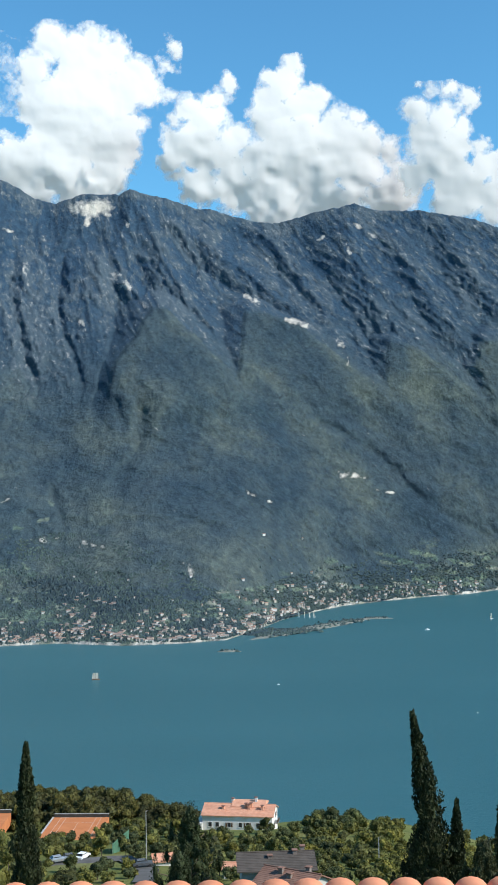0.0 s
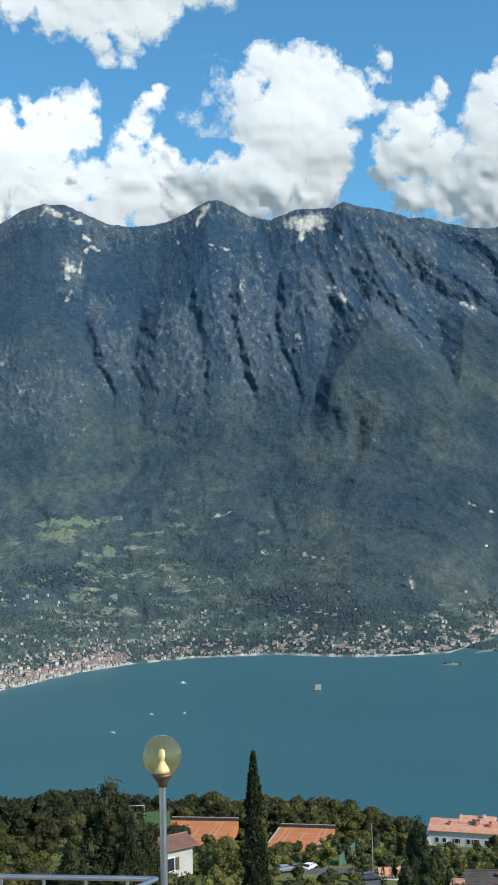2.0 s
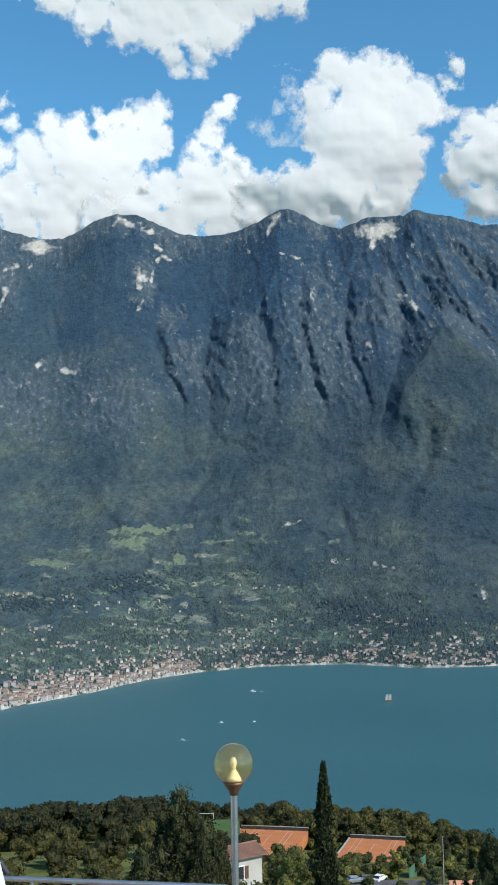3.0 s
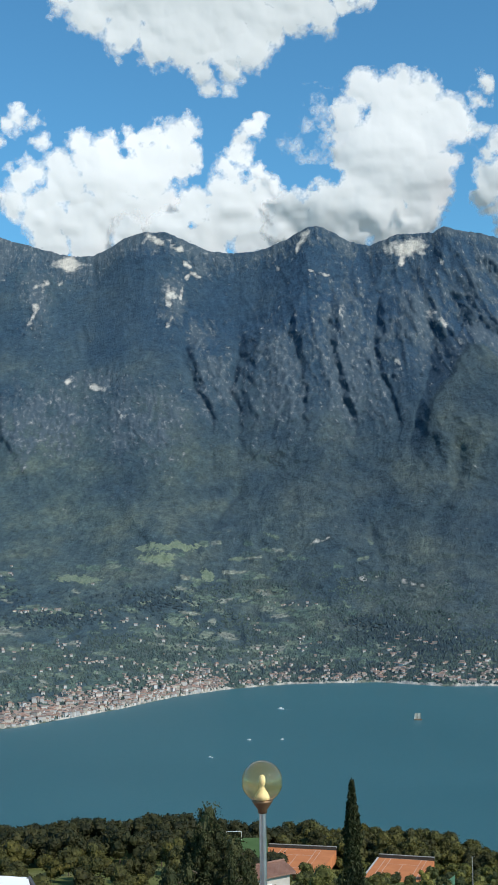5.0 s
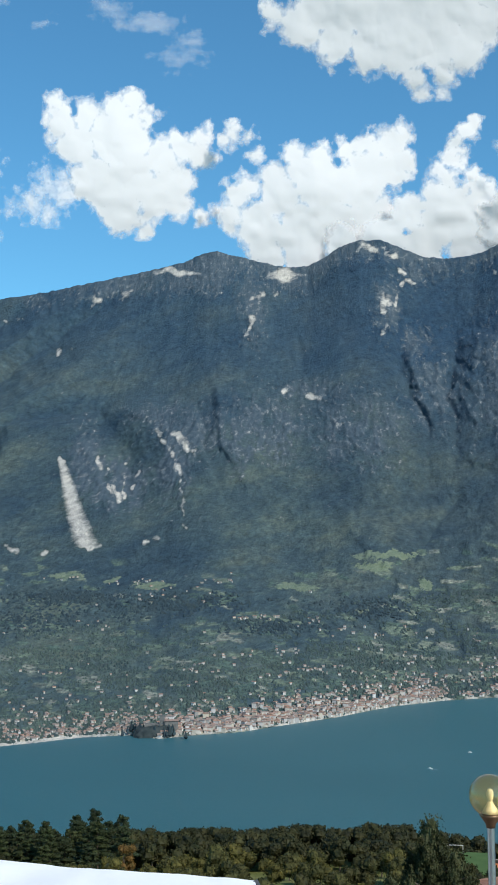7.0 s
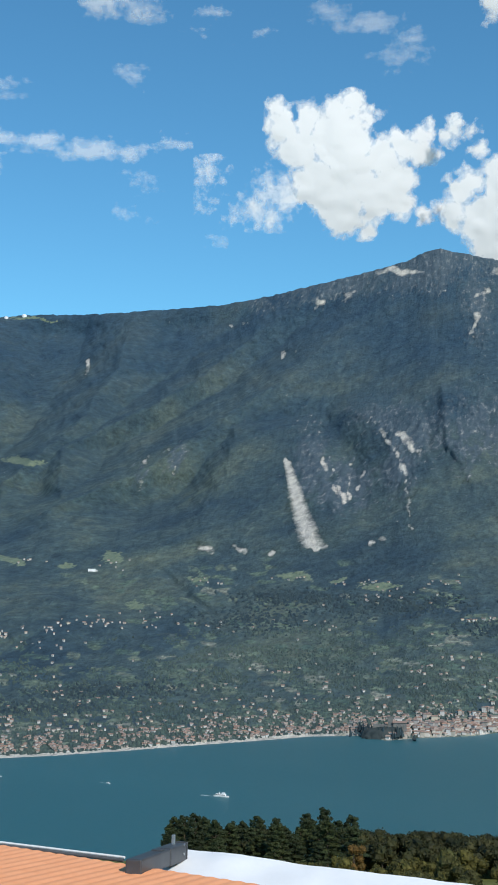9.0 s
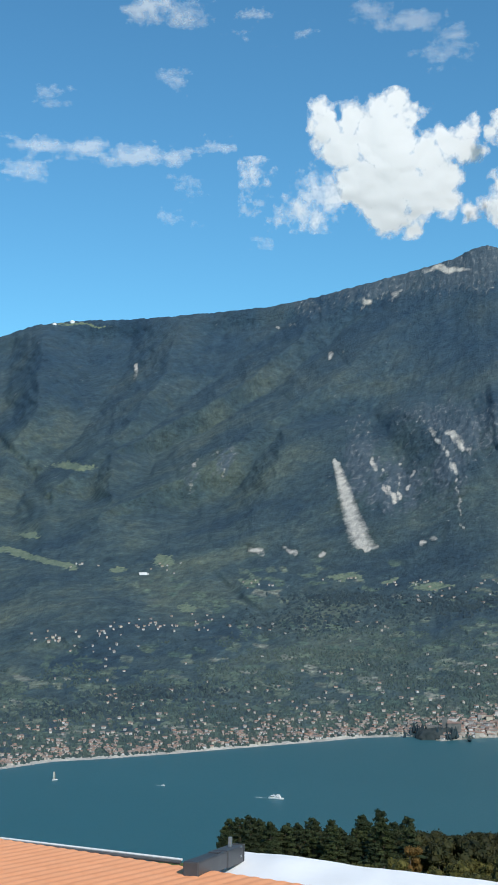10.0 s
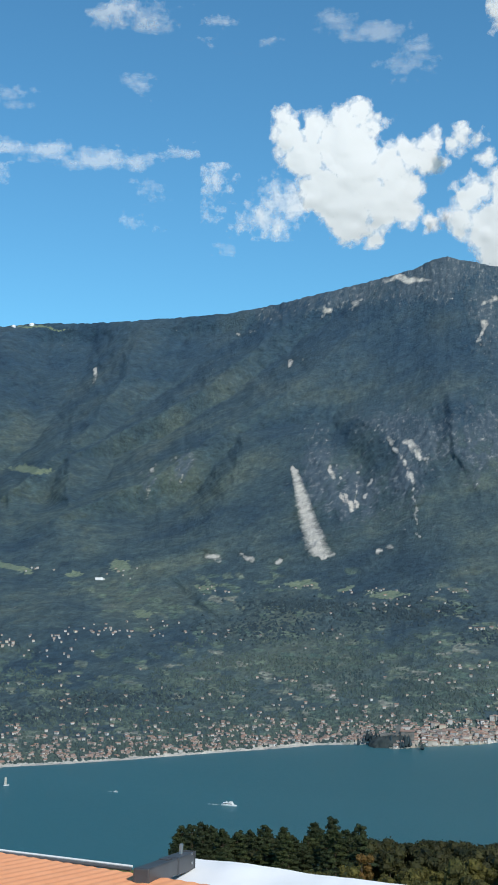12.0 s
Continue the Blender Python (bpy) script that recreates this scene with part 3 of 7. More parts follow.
def plots_at(u, el, over):
    """Fields on the lower slopes: a share for open ground, and a shade of its own for each plot."""
    x, y = u * 1.5 + 0.9 * fbm(u * 0.8, el * 1.6, 3, 201), el * 4.4 + 0.8 * fbm(u * 0.7, el * 2.0, 3, 203) + 0.35 * u
    ix, iy = np.floor(x), np.floor(y)
    first, second, shade = np.full_like(x, 9.0), np.full_like(x, 9.0), np.zeros_like(x)
    for dx in (-1, 0, 1):
        for dy in (-1, 0, 1):
            cx, cy = ix + dx, iy + dy
            d = np.hypot(x - cx - 0.5 - 0.4 * lattice(cx, cy, 211), y - cy - 0.5 - 0.4 * lattice(cx, cy, 212))
            nearer = d < first
            second = np.where(nearer, first, np.minimum(second, d))
            shade = np.where(nearer, 0.5 + 0.5 * lattice(cx, cy, 213), shade)
            first = np.where(nearer, d, first)
    north = np.interp(over, [0, 0.1, 1.3, 1.9, 2.6, 3.5, 4.2, 6.0, 7.5, 8.6], [0.75, 0.75, 0.6, 0.24, 0.42, 0.46, 0.2, 0.14, 0.2, 0.0])
    middle = np.interp(over, [0, 0.1, 1.0, 2.2, 3.4, 5.0, 6.6, 7.6], [0.65, 0.65, 0.6, 0.5, 0.36, 0.16, 0.16, 0.0])
    south = np.interp(over, [0, 0.1, 0.9, 1.8, 3.0], [0.42, 0.42, 0.3, 0.12, 0.0])
    likely = north + (middle - north) * smooth(-32, -26, u)
    likely = likely + (south - likely) * smooth(-12, -7, u)
    open_ground = smooth(-0.04, 0.04, likely + 0.22 * fbm(u * 0.45, el * 0.9, 3, 215) - np.mod(shade * 7.31, 1.0)) * smooth(0.05, 0.16, second - first) * smooth(0.02, 0.1, likely)
    return open_ground * (1 - smooth(0.1, 0.5, spur_at(u, el))), shade


us = np.arange(-63.0, 25.0, 0.07)
vs = np.linspace(0, 1, 320)
uu, vv = np.meshgrid(us, vs)
rr, ee, rock, across, flatiron = mountain(uu, vv)
# no overhangs: each row lies farther off than the one below it
lean_back = 0.15 * (rr[:1] + (CREST_AWAY - rr[:1]) * vv ** 1.15)
rr = np.maximum.accumulate(rr - lean_back, axis=0) + lean_back
RANGE_U, RANGE_R, RANGE_E = us, rr, ee
zz = LAKE_TO_EYE + rr * np.tan(np.radians(ee))
# a long mown strip above the wooded spur
strip = np.interp(uu, [-54, -49.1, -46.2], [1.4, 0.45, -0.32])
strip = np.clip(1.15 - np.abs(ee - strip + 0.16 * fbm(uu * 1.4, ee * 2.0, 3, 29)) / 0.24, 0, 1) * (1 - smooth(-46.3, -45.9, uu))
field, plot = plots_at(uu, ee, ee - ee[:1])
tags = {"flatiron": flatiron, "scrub": smooth(-26, -8, uu + 3 * fbm(uu * 0.5, ee * 0.5, 3, 87)), "across": across, "down": ee, "rock": rock, "scree": np.maximum(1.15 * np.maximum(patches(uu, ee, SCREE, 23), patches(uu, ee, SCREE_SOUTH, 24)), streaks(uu, ee, PALE_NORTH + PALE_RIDGE + PALE_MIDDLE + PALE_SOUTH, 26)), "meadow": np.maximum(patches(uu, ee, MEADOW, 25), strip), "field": field, "plot": plot}
tags["scree"] = np.maximum(tags["scree"], (vv < 0.0075) * (0.74 + 0.45 * (1 - smooth(-34, -30, uu)) + 0.4 * fbm(uu * 2.0, uu * 0, 3, 27)))
# the far side of the ridge falls away again, and the foot goes on under the water
back = [np.minimum(rr[-1] + d, 4930) for d in (60, 160, 300, 430)]
down = [zz[-1] * k for k in (0.98, 0.8, 0.4, -0.02)]
rr = np.vstack([rr[:1] - 40, rr, np.array(back)])
zz = np.vstack([zz[:1] - 12, zz, np.array(down)])
tags = {k: np.vstack([m[:1], m] + [m[-1:]] * 4) for k, m in tags.items()}
uu = np.vstack([uu[:1], uu] + [uu[-1:]] * 4)
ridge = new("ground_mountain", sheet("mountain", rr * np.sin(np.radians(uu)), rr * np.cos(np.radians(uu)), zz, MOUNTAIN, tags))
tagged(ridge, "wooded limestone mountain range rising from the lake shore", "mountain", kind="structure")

gx, gy = np.meshgrid(np.linspace(-4900, 4900, 40), np.linspace(-3000, 4900, 40))
lake = new("water", sheet("lake", gx, gy, gx * 0, WATER))
tagged(lake, "wide calm blue-green lake", "lake", kind="structure")

# ---- clouds ----
def make_cloud():
    m = bpy.data.materials.new("cloud")
    m.use_nodes = True
    nt = m.node_tree
    nt.nodes.remove(nt.nodes["Principled BSDF"])
    white = node(nt, "ShaderNodeBsdfDiffuse", Color=(0.55, 0.55, 0.555, 1))
    # for light scattered inside: sun-bent normals soften shading, an added glow fills shaded sides
    geo = nt.nodes.new("ShaderNodeNewGeometry")

    def vector(op, a, b=None, c=None):
        n = nt.nodes.new("ShaderNodeVectorMath")
        n.operation = op
        for k, value in enumerate((a, b, c)):
            if isinstance(value, tuple):
                n.inputs[k].default_value = value
            elif value is not None:
                nt.links.new(value, n.inputs[k])
        return n.outputs[0]

    # a shallow sheet stands for a deep heap: its slopes count several times
    outward = vector("NORMALIZE", vector("SUBTRACT", geo.outputs["Position"], (0.0, 0.0, LAKE_TO_EYE)))
    steep = vector("MULTIPLY_ADD", geo.outputs["Normal"], (3.2, 3.2, 3.2), tuple(0.9 * to_sun))
    steep = vector("MULTIPLY_ADD", outward, (2.2, 2.2, 2.2), steep)
    nt.links.new(vector("NORMALIZE", steep), white.inputs["Normal"])
    glowing = node(nt, "ShaderNodeEmission", Color=(0.93, 0.96, 1.0, 1), Strength=0.15)
    clear = nt.nodes.new("ShaderNodeBsdfTransparent")
    body = nt.nodes.new("ShaderNodeAddShader")
    nt.links.new(white.outputs[0], body.inputs[0])
    nt.links.new(glowing.outputs[0], body.inputs[1])
    v = place(nt)
    wisp = noise_of(nt, v, 0.03, 7, 0.65)
    thick = calc(nt, "ADD", mask(nt, "thick"), calc(nt, "MULTIPLY", calc(nt, "SUBTRACT", wisp, 0.5), 0.85))
    cover = calc(nt, "MULTIPLY", ramp(nt, thick, (-0.08, 0.0), (0.10, 0.25), (0.42, 1.0)), mask(nt, "dense"))
    both = nt.nodes.new("ShaderNodeMixShader")
    nt.links.new(cover, both.inputs[0])
    nt.links.new(clear.outputs[0], both.inputs[1])
    nt.links.new(body.outputs[0], both.inputs[2])
    nt.links.new(both.outputs[0], nt.nodes["Material Output"].inputs["Surface"])
    return m


CLOUD = make_cloud()


def heads(x, y, seed):
    """Rounded heads of uneven size, one in each cell."""
    ix, iy = np.floor(x), np.floor(y)
    best = np.zeros_like(x)
    for dx in (-1, 0, 1):
        for dy in (-1, 0, 1):
            cx, cy = ix + dx, iy + dy
            px, py = cx + 0.5 + 0.45 * lattice(cx, cy, seed), cy + 0.5 + 0.45 * lattice(cx, cy, seed + 50)
            rad = 0.72 + 0.26 * lattice(cx, cy, seed + 90)
            best = best + (rad * np.clip(1 - 0.62 * ((x - px) ** 2 + (y - py) ** 2) / (rad * rad), 0, 1)) ** 5
    return best ** 0.2


def cloud(lobes, away, bulge, seed, label, thin=1.0, flat=1.0, base=0.0):
    """A heap of rounded lobes (degrees right, degrees up, radius in degrees)."""
    heap = thin > 0.8
    lo = [min(p[k] - 1.35 * p[2] for p in lobes) - 0.3 for k in (0, 1)]
    hi = [max(p[k] + 1.35 * p[2] for p in lobes) + 0.3 for k in (0, 1)]
    u, e = np.meshgrid(np.arange(lo[0], hi[0], 0.05), np.arange(lo[1], hi[1], 0.05))
    wu = u + 0.34 * fbm(u * 0.9, e * 0.9, 5, seed) + 0.10 * fbm(u * 5, e * 5, 3, seed + 1)
    we = e + 0.30 * fbm(u * 0.9, e * 0.9, 5, seed + 7) + 0.10 * fbm(u * 5, e * 5, 3, seed + 2)
    su = u + 0.25 * fbm(u * 0.8, e * 0.8, 3, seed + 11)
    se = e + 0.20 * fbm(u * 0.8, e * 0.8, 3, seed + 13)
    q = np.full_like(u, -3.0)
    hump = np.zeros_like(u)
    for cu, ce, rad in lobes:
        q = np.maximum(q, rad + 0.12 - np.hypot(wu - cu, (we - ce) * flat))
        ds = np.hypot(su - cu, (se - ce) * flat) / (rad * 1.25)
        hump = hump + (0.35 + rad ** 0.8 * np.clip(1 - 0.42 * ds * ds, 0, 1) ** 1.4) ** 4
    hump = hump ** 0.25
    big, mid, small = heads(su * 1.1, se * 1.2, seed + 3), heads(wu * 2.3, we * 2.5, seed + 4), heads(wu * 5.2, we * 5.6, seed + 5)
    torn = fbm(u * 1.4, e * 1.6, 5, seed + 9)
    if heap:
        # hard billowing tops, torn edges here and there
        ragged = smooth(-0.1, 0.5, fbm(u * 0.35, e * 0.35, 2, seed + 15))
        q = q + 0.20 * (mid - 0.55) + 0.10 * (small - 0.5) + (0.12 + 0.45 * ragged) * torn + 0.06
    else:
        q = 0.42 * (q * 0.7 + 0.12 + 0.85 * fbm(u * 0.6, e * 0.6 * flat * 1.6, 6, seed + 9) - 0.02)
    edge = np.minimum(np.minimum(u - lo[0], hi[0] - u), np.minimum(e - lo[1], hi[1] - e))
    q = q - 2 * (1 - smooth(0, 0.5, edge))
    # a broad dome over the whole heap, its lobes and heads on top; the base lies under the overhang
    cu, ce = lo[0] + 0.40 * (hi[0] - lo[0]), (lo[1] + hi[1]) / 2
    su, se = (u - cu) / (0.5 * (hi[0] - lo[0])), (e - ce) / (0.5 * (hi[1] - lo[1]))
    dome = np.exp(-1.1 * su ** 2 - 1.5 * (se - 0.25) ** 2)
    far = away - 70 - np.clip(bulge * (22 * dome + 17 * hump + (0.3 + 0.7 * smooth(14.5, 18.5, e)) * (2.2 * big + 0.42 * mid + 0.12 * small) + 6.0 * fbm(u * 0.45, e * 0.55, 3, seed + 21)), -20, 300) + (6.0 + 15.0 * float(smooth(-8, 9, cu)) * heap) * (u - cu) + base * (1 - smooth(11.6, 17.4, e + 0.8 * fbm(u * 0.5, e * 0.5, 3, seed + 31)))
    far = np.minimum(far, 4985)
    r = far * np.cos(np.radians(e))
    me = sheet("cloud", r * np.sin(np.radians(u)), r * np.cos(np.radians(u)), LAKE_TO_EYE + r * np.tan(np.radians(e)), CLOUD, {"thick": q, "dense": np.full_like(q, 1.0 if heap else min(1.0, 0.2 + 0.85 * thin))})
    ob = new("cumulus_cloud" if heap else "cloud_wisp", me)
    return tagged(ob, label, "cloud", "clouds over the ridge", "backdrop")


WHITE_HEAP = "white sunlit cumulus cloud with a grey base"
cloud([(-10.3, 14.6, 1.5), (-7.8, 14.4, 1.3), (-8.6, 15.4, 1.4), (-7.16, 21.02, 0.63), (-9.12, 20.72, 0.91), (-6.28, 20.38, 0.81), (-7.71, 19.97, 1.4), (-5.29, 19.17, 1.07), (-4.66, 18.78, 0.63), (-7.38, 18.08, 2.16), (-9.45, 18.03, 1.4), (-6.4, 16.61, 1.65), (-8.99, 15.97, 1.78), (-11.34, 14.94, 1.14), (-11.06, 15.78, 1.14), (-6.71, 14.8, 1.02), (-5.36, 17.04, 0.71), (-12.87, 15.2, 1.14), (-6.05, 15.26, 0.63), (-10.05, 19.58, 0.76), (-4.28, 18.53, 0.36), (-3.69, 20.05, 0.3), (-3.27, 20.66, 0.33)], 4865, 1, 101, WHITE_HEAP, base=50)
cloud([(-2.3, 17.15, 1.1), (-3.15, 16.45, 0.9), (-1.5, 17.7, 0.6), (1.2, 13.4, 1.3), (4.0, 13.6, 1.2), (6.8, 13.8, 1.3), (2.37, 19.91, 0.51), (1.32, 19.28, 0.46), (1.96, 18.92, 0.86), (3.5, 18.53, 0.61), (2.72, 17.96, 1.07), (1.17, 17.76, 1.17), (4.56, 17.74, 0.51), (5.19, 17.52, 0.43), (5.76, 16.31, 0.91), (4.23, 16.61, 1.27), (2.18, 16.43, 1.47), (6.76, 15.91, 0.61), (7.25, 15.05, 0.76), (5.22, 15.14, 1.32), (3.18, 14.96, 1.47), (1.13, 15.49, 1.4), (-0.65, 16.59, 0.91), (-1.56, 15.88, 1.02), (-2.84, 16.25, 0.76), (-3.48, 15.52, 0.71), (-2.81, 18.03, 0.71), (-0.82, 19.13, 0.38), (-1.52, 18.5, 0.61), (-3.7, 18.73, 0.25), (-0.62, 14.67, 1.22), (-2.21, 14.68, 1.02), (0.85, 13.99, 1.02), (2.64, 13.63, 0.91), (4.69, 13.89, 0.91), (7.36, 13.96, 0.96)], 4860, 1, 111, WHITE_HEAP, base=56)
cloud([(8.22, 18.85, 0.2), (8.92, 18.67, 0.3), (9.72, 18.46, 0.43), (10.53, 18.01, 0.48), (10.08, 17.74, 0.25), (8.19, 17.62, 0.61), (9.32, 17.2, 0.81), (10.31, 16.79, 0.51), (8.8, 16.53, 1.07), (10.04, 16.1, 0.91), (10.91, 16.04, 0.41), (9.27, 15.43, 1.17), (11.26, 15.03, 0.86), (8.13, 14.77, 0.91), (10.25, 14.3, 1.4), (11.84, 13.49, 1.14), (9.48, 13.38, 0.91), (12.35, 14.53, 0.71)], 4890, 0.75, 121, WHITE_HEAP, base=28)
cloud([(-22.3, 14.0, 1.3), (-24.2, 14.2, 1.0), (-19.9, 15.2, 1.2), (-17.58, 19.15, 0.51), (-18.15, 18.69, 0.81), (-19.32, 18.69, 0.71), (-20.48, 18.53, 0.66), (-21.51, 18.34, 0.76), (-22.79, 18.55, 0.66), (-22.41, 17.73, 0.96), (-23.81, 17.57, 0.66), (-23.56, 16.62, 1.07), (-21.52, 17.03, 1.47), (-19.46, 17.05, 1.47), (-18.03, 17.66, 0.91), (-25.07, 17.12, 0.56), (-25.62, 16.67, 0.61), (-24.32, 15.27, 1.22), (-22.54, 15.07, 1.4), (-20.76, 15.34, 1.4), (-19.21, 15.72, 1.07), (-22.8, 14.09, 0.81), (-24.32, 14.3, 0.81), (-25.7, 19.69, 0.46), (-25.02, 19.48, 0.38), (-26.03, 19.2, 0.41), (-24.69, 18.56, 0.36), (-17.38, 18.03, 0.46), (-25.82, 15.7, 0.63)], 4838, 1, 131, WHITE_HEAP, base=32)
cloud([(-18.4, 14.2, 1.1), (-16.5, 14.3, 1.3), (-13.6, 14.2, 1.3), (-15.2, 18.02, 0.51), (-15.65, 17.38, 0.66), (-14.5, 16.9, 0.66), (-14.0, 16.3, 0.76), (-16.18, 16.3, 0.81), (-17.21, 15.57, 1.02), (-15.43, 15.58, 1.4), (-13.64, 15.21, 1.14), (-16.72, 14.49, 1.02), (-18.49, 14.72, 1.02), (-14.69, 14.37, 1.02), (-14.13, 19.67, 0.25), (-14.71, 19.09, 0.38), (-15.05, 18.8, 0.25), (-17.71, 15.93, 0.51), (-20.25, 14.33, 1.02)], 4845, 1, 141, WHITE_HEAP, base=32)
cloud([(-23.79, 24.6, 0.63), (-22.25, 24.11, 1.02), (-20.7, 23.48, 1.14), (-19.15, 22.98, 1.14), (-17.58, 23.52, 1.65), (-15.75, 23.29, 1.4), (-14.45, 22.75, 0.91), (-13.91, 23.61, 1.02), (-12.58, 24.37, 1.14), (-11.02, 24.09, 0.81), (-10.72, 23.4, 0.41), (-17.02, 21.8, 0.51), (-16.62, 20.99, 0.41), (-15.79, 20.82, 0.3), (-15.51, 21.8, 0.56), (-8.92, 24.67, 0.51), (-19.42, 22.06, 0.36), (-9.96, 24.72, 0.66), (-18.87, 25.2, 2.03), (-15.72, 25.43, 2.28), (-20.95, 25.37, 1.52), (-13.08, 25.83, 1.78), (-17.53, 27.62, 2.79), (-10.97, 25.99, 1.27), (-14.09, 27.81, 1.78)], 4880, 0.8, 151, "white cumulus cloud with a ragged lower edge")
cloud([(-34.29, 20.71, 0.48), (-34.05, 19.83, 0.84), (-32.74, 20.07, 0.76), (-31.44, 20.4, 0.71), (-30.52, 20.83, 0.61), (-30.1, 20.31, 0.51), (-31.2, 19.25, 1.4), (-33.15, 18.85, 1.07), (-29.3, 18.4, 0.91), (-28.14, 18.86, 0.71), (-27.29, 19.23, 0.51), (-27.39, 18.45, 0.66), (-26.63, 18.48, 0.28), (-30.73, 17.55, 1.4), (-32.28, 17.25, 1.22), (-29.73, 16.54, 1.07), (-31.15, 15.87, 1.02), (-30.14, 15.05, 0.38), (-28.69, 17.21, 0.91), (-28.41, 16.24, 0.66), (-27.34, 15.81, 0.36), (-26.58, 15.94, 0.36), (-33.77, 20.53, 0.36), (-29.43, 20.35, 0.13)], 4850, 1, 161, WHITE_HEAP, base=20)
WISP = "thin torn white cloud wisp"
cloud([(-11.3, 20.25, 0.6), (-11.2, 19.5, 0.5), (-11.9, 19.2, 0.55), (-12.45, 18.4, 0.75), (-13.2, 18.6, 0.4), (-11.3, 18.5, 0.7), (-10.9, 20.9, 0.35)], 4800, 0.4, 102, "ragged white scraps beside a cumulus cloud", 0.78, 1.0)
cloud([(-34.48, 16.95, 1.07), (-35.4, 16.29, 0.76), (-33.85, 16.25, 0.71), (-36.44, 16.31, 0.61), (-37.47, 16.56, 0.46), (-37.46, 18.02, 0.61), (-36.89, 17.73, 0.46), (-38.25, 16.59, 0.2), (-36.04, 16.74, 0.46), (-34.5, 15.61, 0.51)], 4800, 0.5, 162, "soft grey-white veil at the edge of a cumulus cloud", 0.75, 1.0)
cloud([(-47.99, 18.95, 1.33), (-45.58, 18.93, 1.33), (-43.42, 18.77, 1.33), (-41.24, 18.76, 1.07), (-39.32, 19.11, 0.8), (-48.53, 17.82, 1.07)], 4895, 0.2, 171, WISP, 0.34, 2.9)
cloud([(-42.45, 25.23, 1.28), (-41.08, 24.99, 1.07), (-37.63, 24.7, 0.64), (-35.02, 24.13, 0.75)], 4895, 0.4, 181, WISP, 0.4, 2.0)
cloud([(-47.42, 21.26, 0.75), (-41.16, 21.99, 0.64)], 4895, 0.2, 191, WISP, 0.2, 2.6)
cloud([(-40.73, 17.36, 0.59), (-41.59, 15.71, 0.64), (-37.26, 14.97, 0.53)], 4895, 0.2, 201, WISP, 0.2, 2.4)
cloud([(-31.7, 24.66, 1.07), (-29.54, 24.15, 1.07), (-27.68, 23.4, 0.93), (-28.53, 22.63, 0.93)], 4895, 0.2, 211, WISP, 0.15, 2.6)


# ---- the far shore: houses, trees, boats ----
rng = np.random.default_rng(7)


def leafy(name, low, high, rough=0.7, scale=0.8, each=0.3, through_light=0.25, haze_sheen=0.0):
    m, nt, bsdf = material(name, rough, 0, 0.25)
    n = noise_of(nt, place(nt), scale, 3)
    geo = nt.nodes.new("ShaderNodeNewGeometry")
    c = blend(nt, ramp(nt, n, (0.3, 0.0), (0.7, 1.0)), low, high)
    c = blend(nt, 1.0, c, ramp(nt, geo.outputs["Random Per Island"], (0.0, 0.7), (1.0, 1.3)), "MULTIPLY")
    if each:
        info = nt.nodes.new("ShaderNodeObjectInfo")
        c = blend(nt, 1.0, c, ramp(nt, info.outputs["Random"], (0.0, (1 - each, 1 - each, 1 - each)), (0.5, (1, 1, 1)), (1.0, (1 + each, 1 + each * 0.6, 1 - each * 0.3))), "MULTIPLY")
    nt.links.new(c, bsdf.inputs["Base Color"])
    # on far foliage a blue sheen stands in for distance haze
    bsdf.inputs["Sheen Weight"].default_value = haze_sheen
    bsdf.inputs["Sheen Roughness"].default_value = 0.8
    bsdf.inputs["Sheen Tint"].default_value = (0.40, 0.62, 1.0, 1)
    soft = nt.nodes.new("ShaderNodeBsdfTranslucent")
    nt.links.new(c, soft.inputs[0])
    mix = nt.nodes.new("ShaderNodeMixShader")
    mix.inputs[0].default_value = through_light
    nt.links.new(bsdf.outputs[0], mix.inputs[1])
    nt.links.new(soft.outputs[0], mix.inputs[2])
    nt.links.new(mix.outputs[0], nt.nodes["Material Output"].inputs["Surface"])
    return m


def by_island(name, colours, rough=0.85, scale=0.3):
    m, nt, bsdf = material(name, rough, 0, 0.2)
    geo = nt.nodes.new("ShaderNodeNewGeometry")
    info = nt.nodes.new("ShaderNodeObjectInfo")
    pick = calc(nt, "FRACT", calc(nt, "ADD", geo.outputs["Random Per Island"], info.outputs["Random"]))
    c = ramp(nt, pick, *[(k / (len(colours) - 1), q) for k, q in enumerate(colours)])
    c = blend(nt, 1.0, c, ramp(nt, noise_of(nt, place(nt), scale, 5), (0.3, 0.8), (0.7, 1.1)), "MULTIPLY")
    nt.links.new(c, bsdf.inputs["Base Color"])
    return m


FAR_LEAF = leafy("far_foliage", (0.040, 0.070, 0.062), (0.080, 0.112, 0.080), scale=0.008, each=0, through_light=0.3, haze_sheen=0.14)
FAR_GROVE = leafy("grove_foliage", (0.024, 0.046, 0.054), (0.044, 0.068, 0.066), scale=0.02, each=0, through_light=0.3, haze_sheen=0.1)
FAR_WALL = by_island("far_plaster", [(0.42, 0.41, 0.40), (0.54, 0.52, 0.48), (0.44, 0.38, 0.32), (0.62, 0.61, 0.59), (0.30, 0.29, 0.28), (0.56, 0.50, 0.40)])
FAR_ROOF = by_island("far_roof_tiles", [(0.24, 0.18, 0.155), (0.38, 0.235, 0.175), (0.24, 0.20, 0.18), (0.40, 0.30, 0.25)])
SHINGLE = plain("shingle_beach", (0.12, 0.135, 0.115), (0.24, 0.25, 0.22), 0.2, 0.95)
SHORE_ROCK = plain("shore_rock", (0.022, 0.034, 0.036), (0.06, 0.072, 0.07), 0.08, 0.95, bump=2.0)


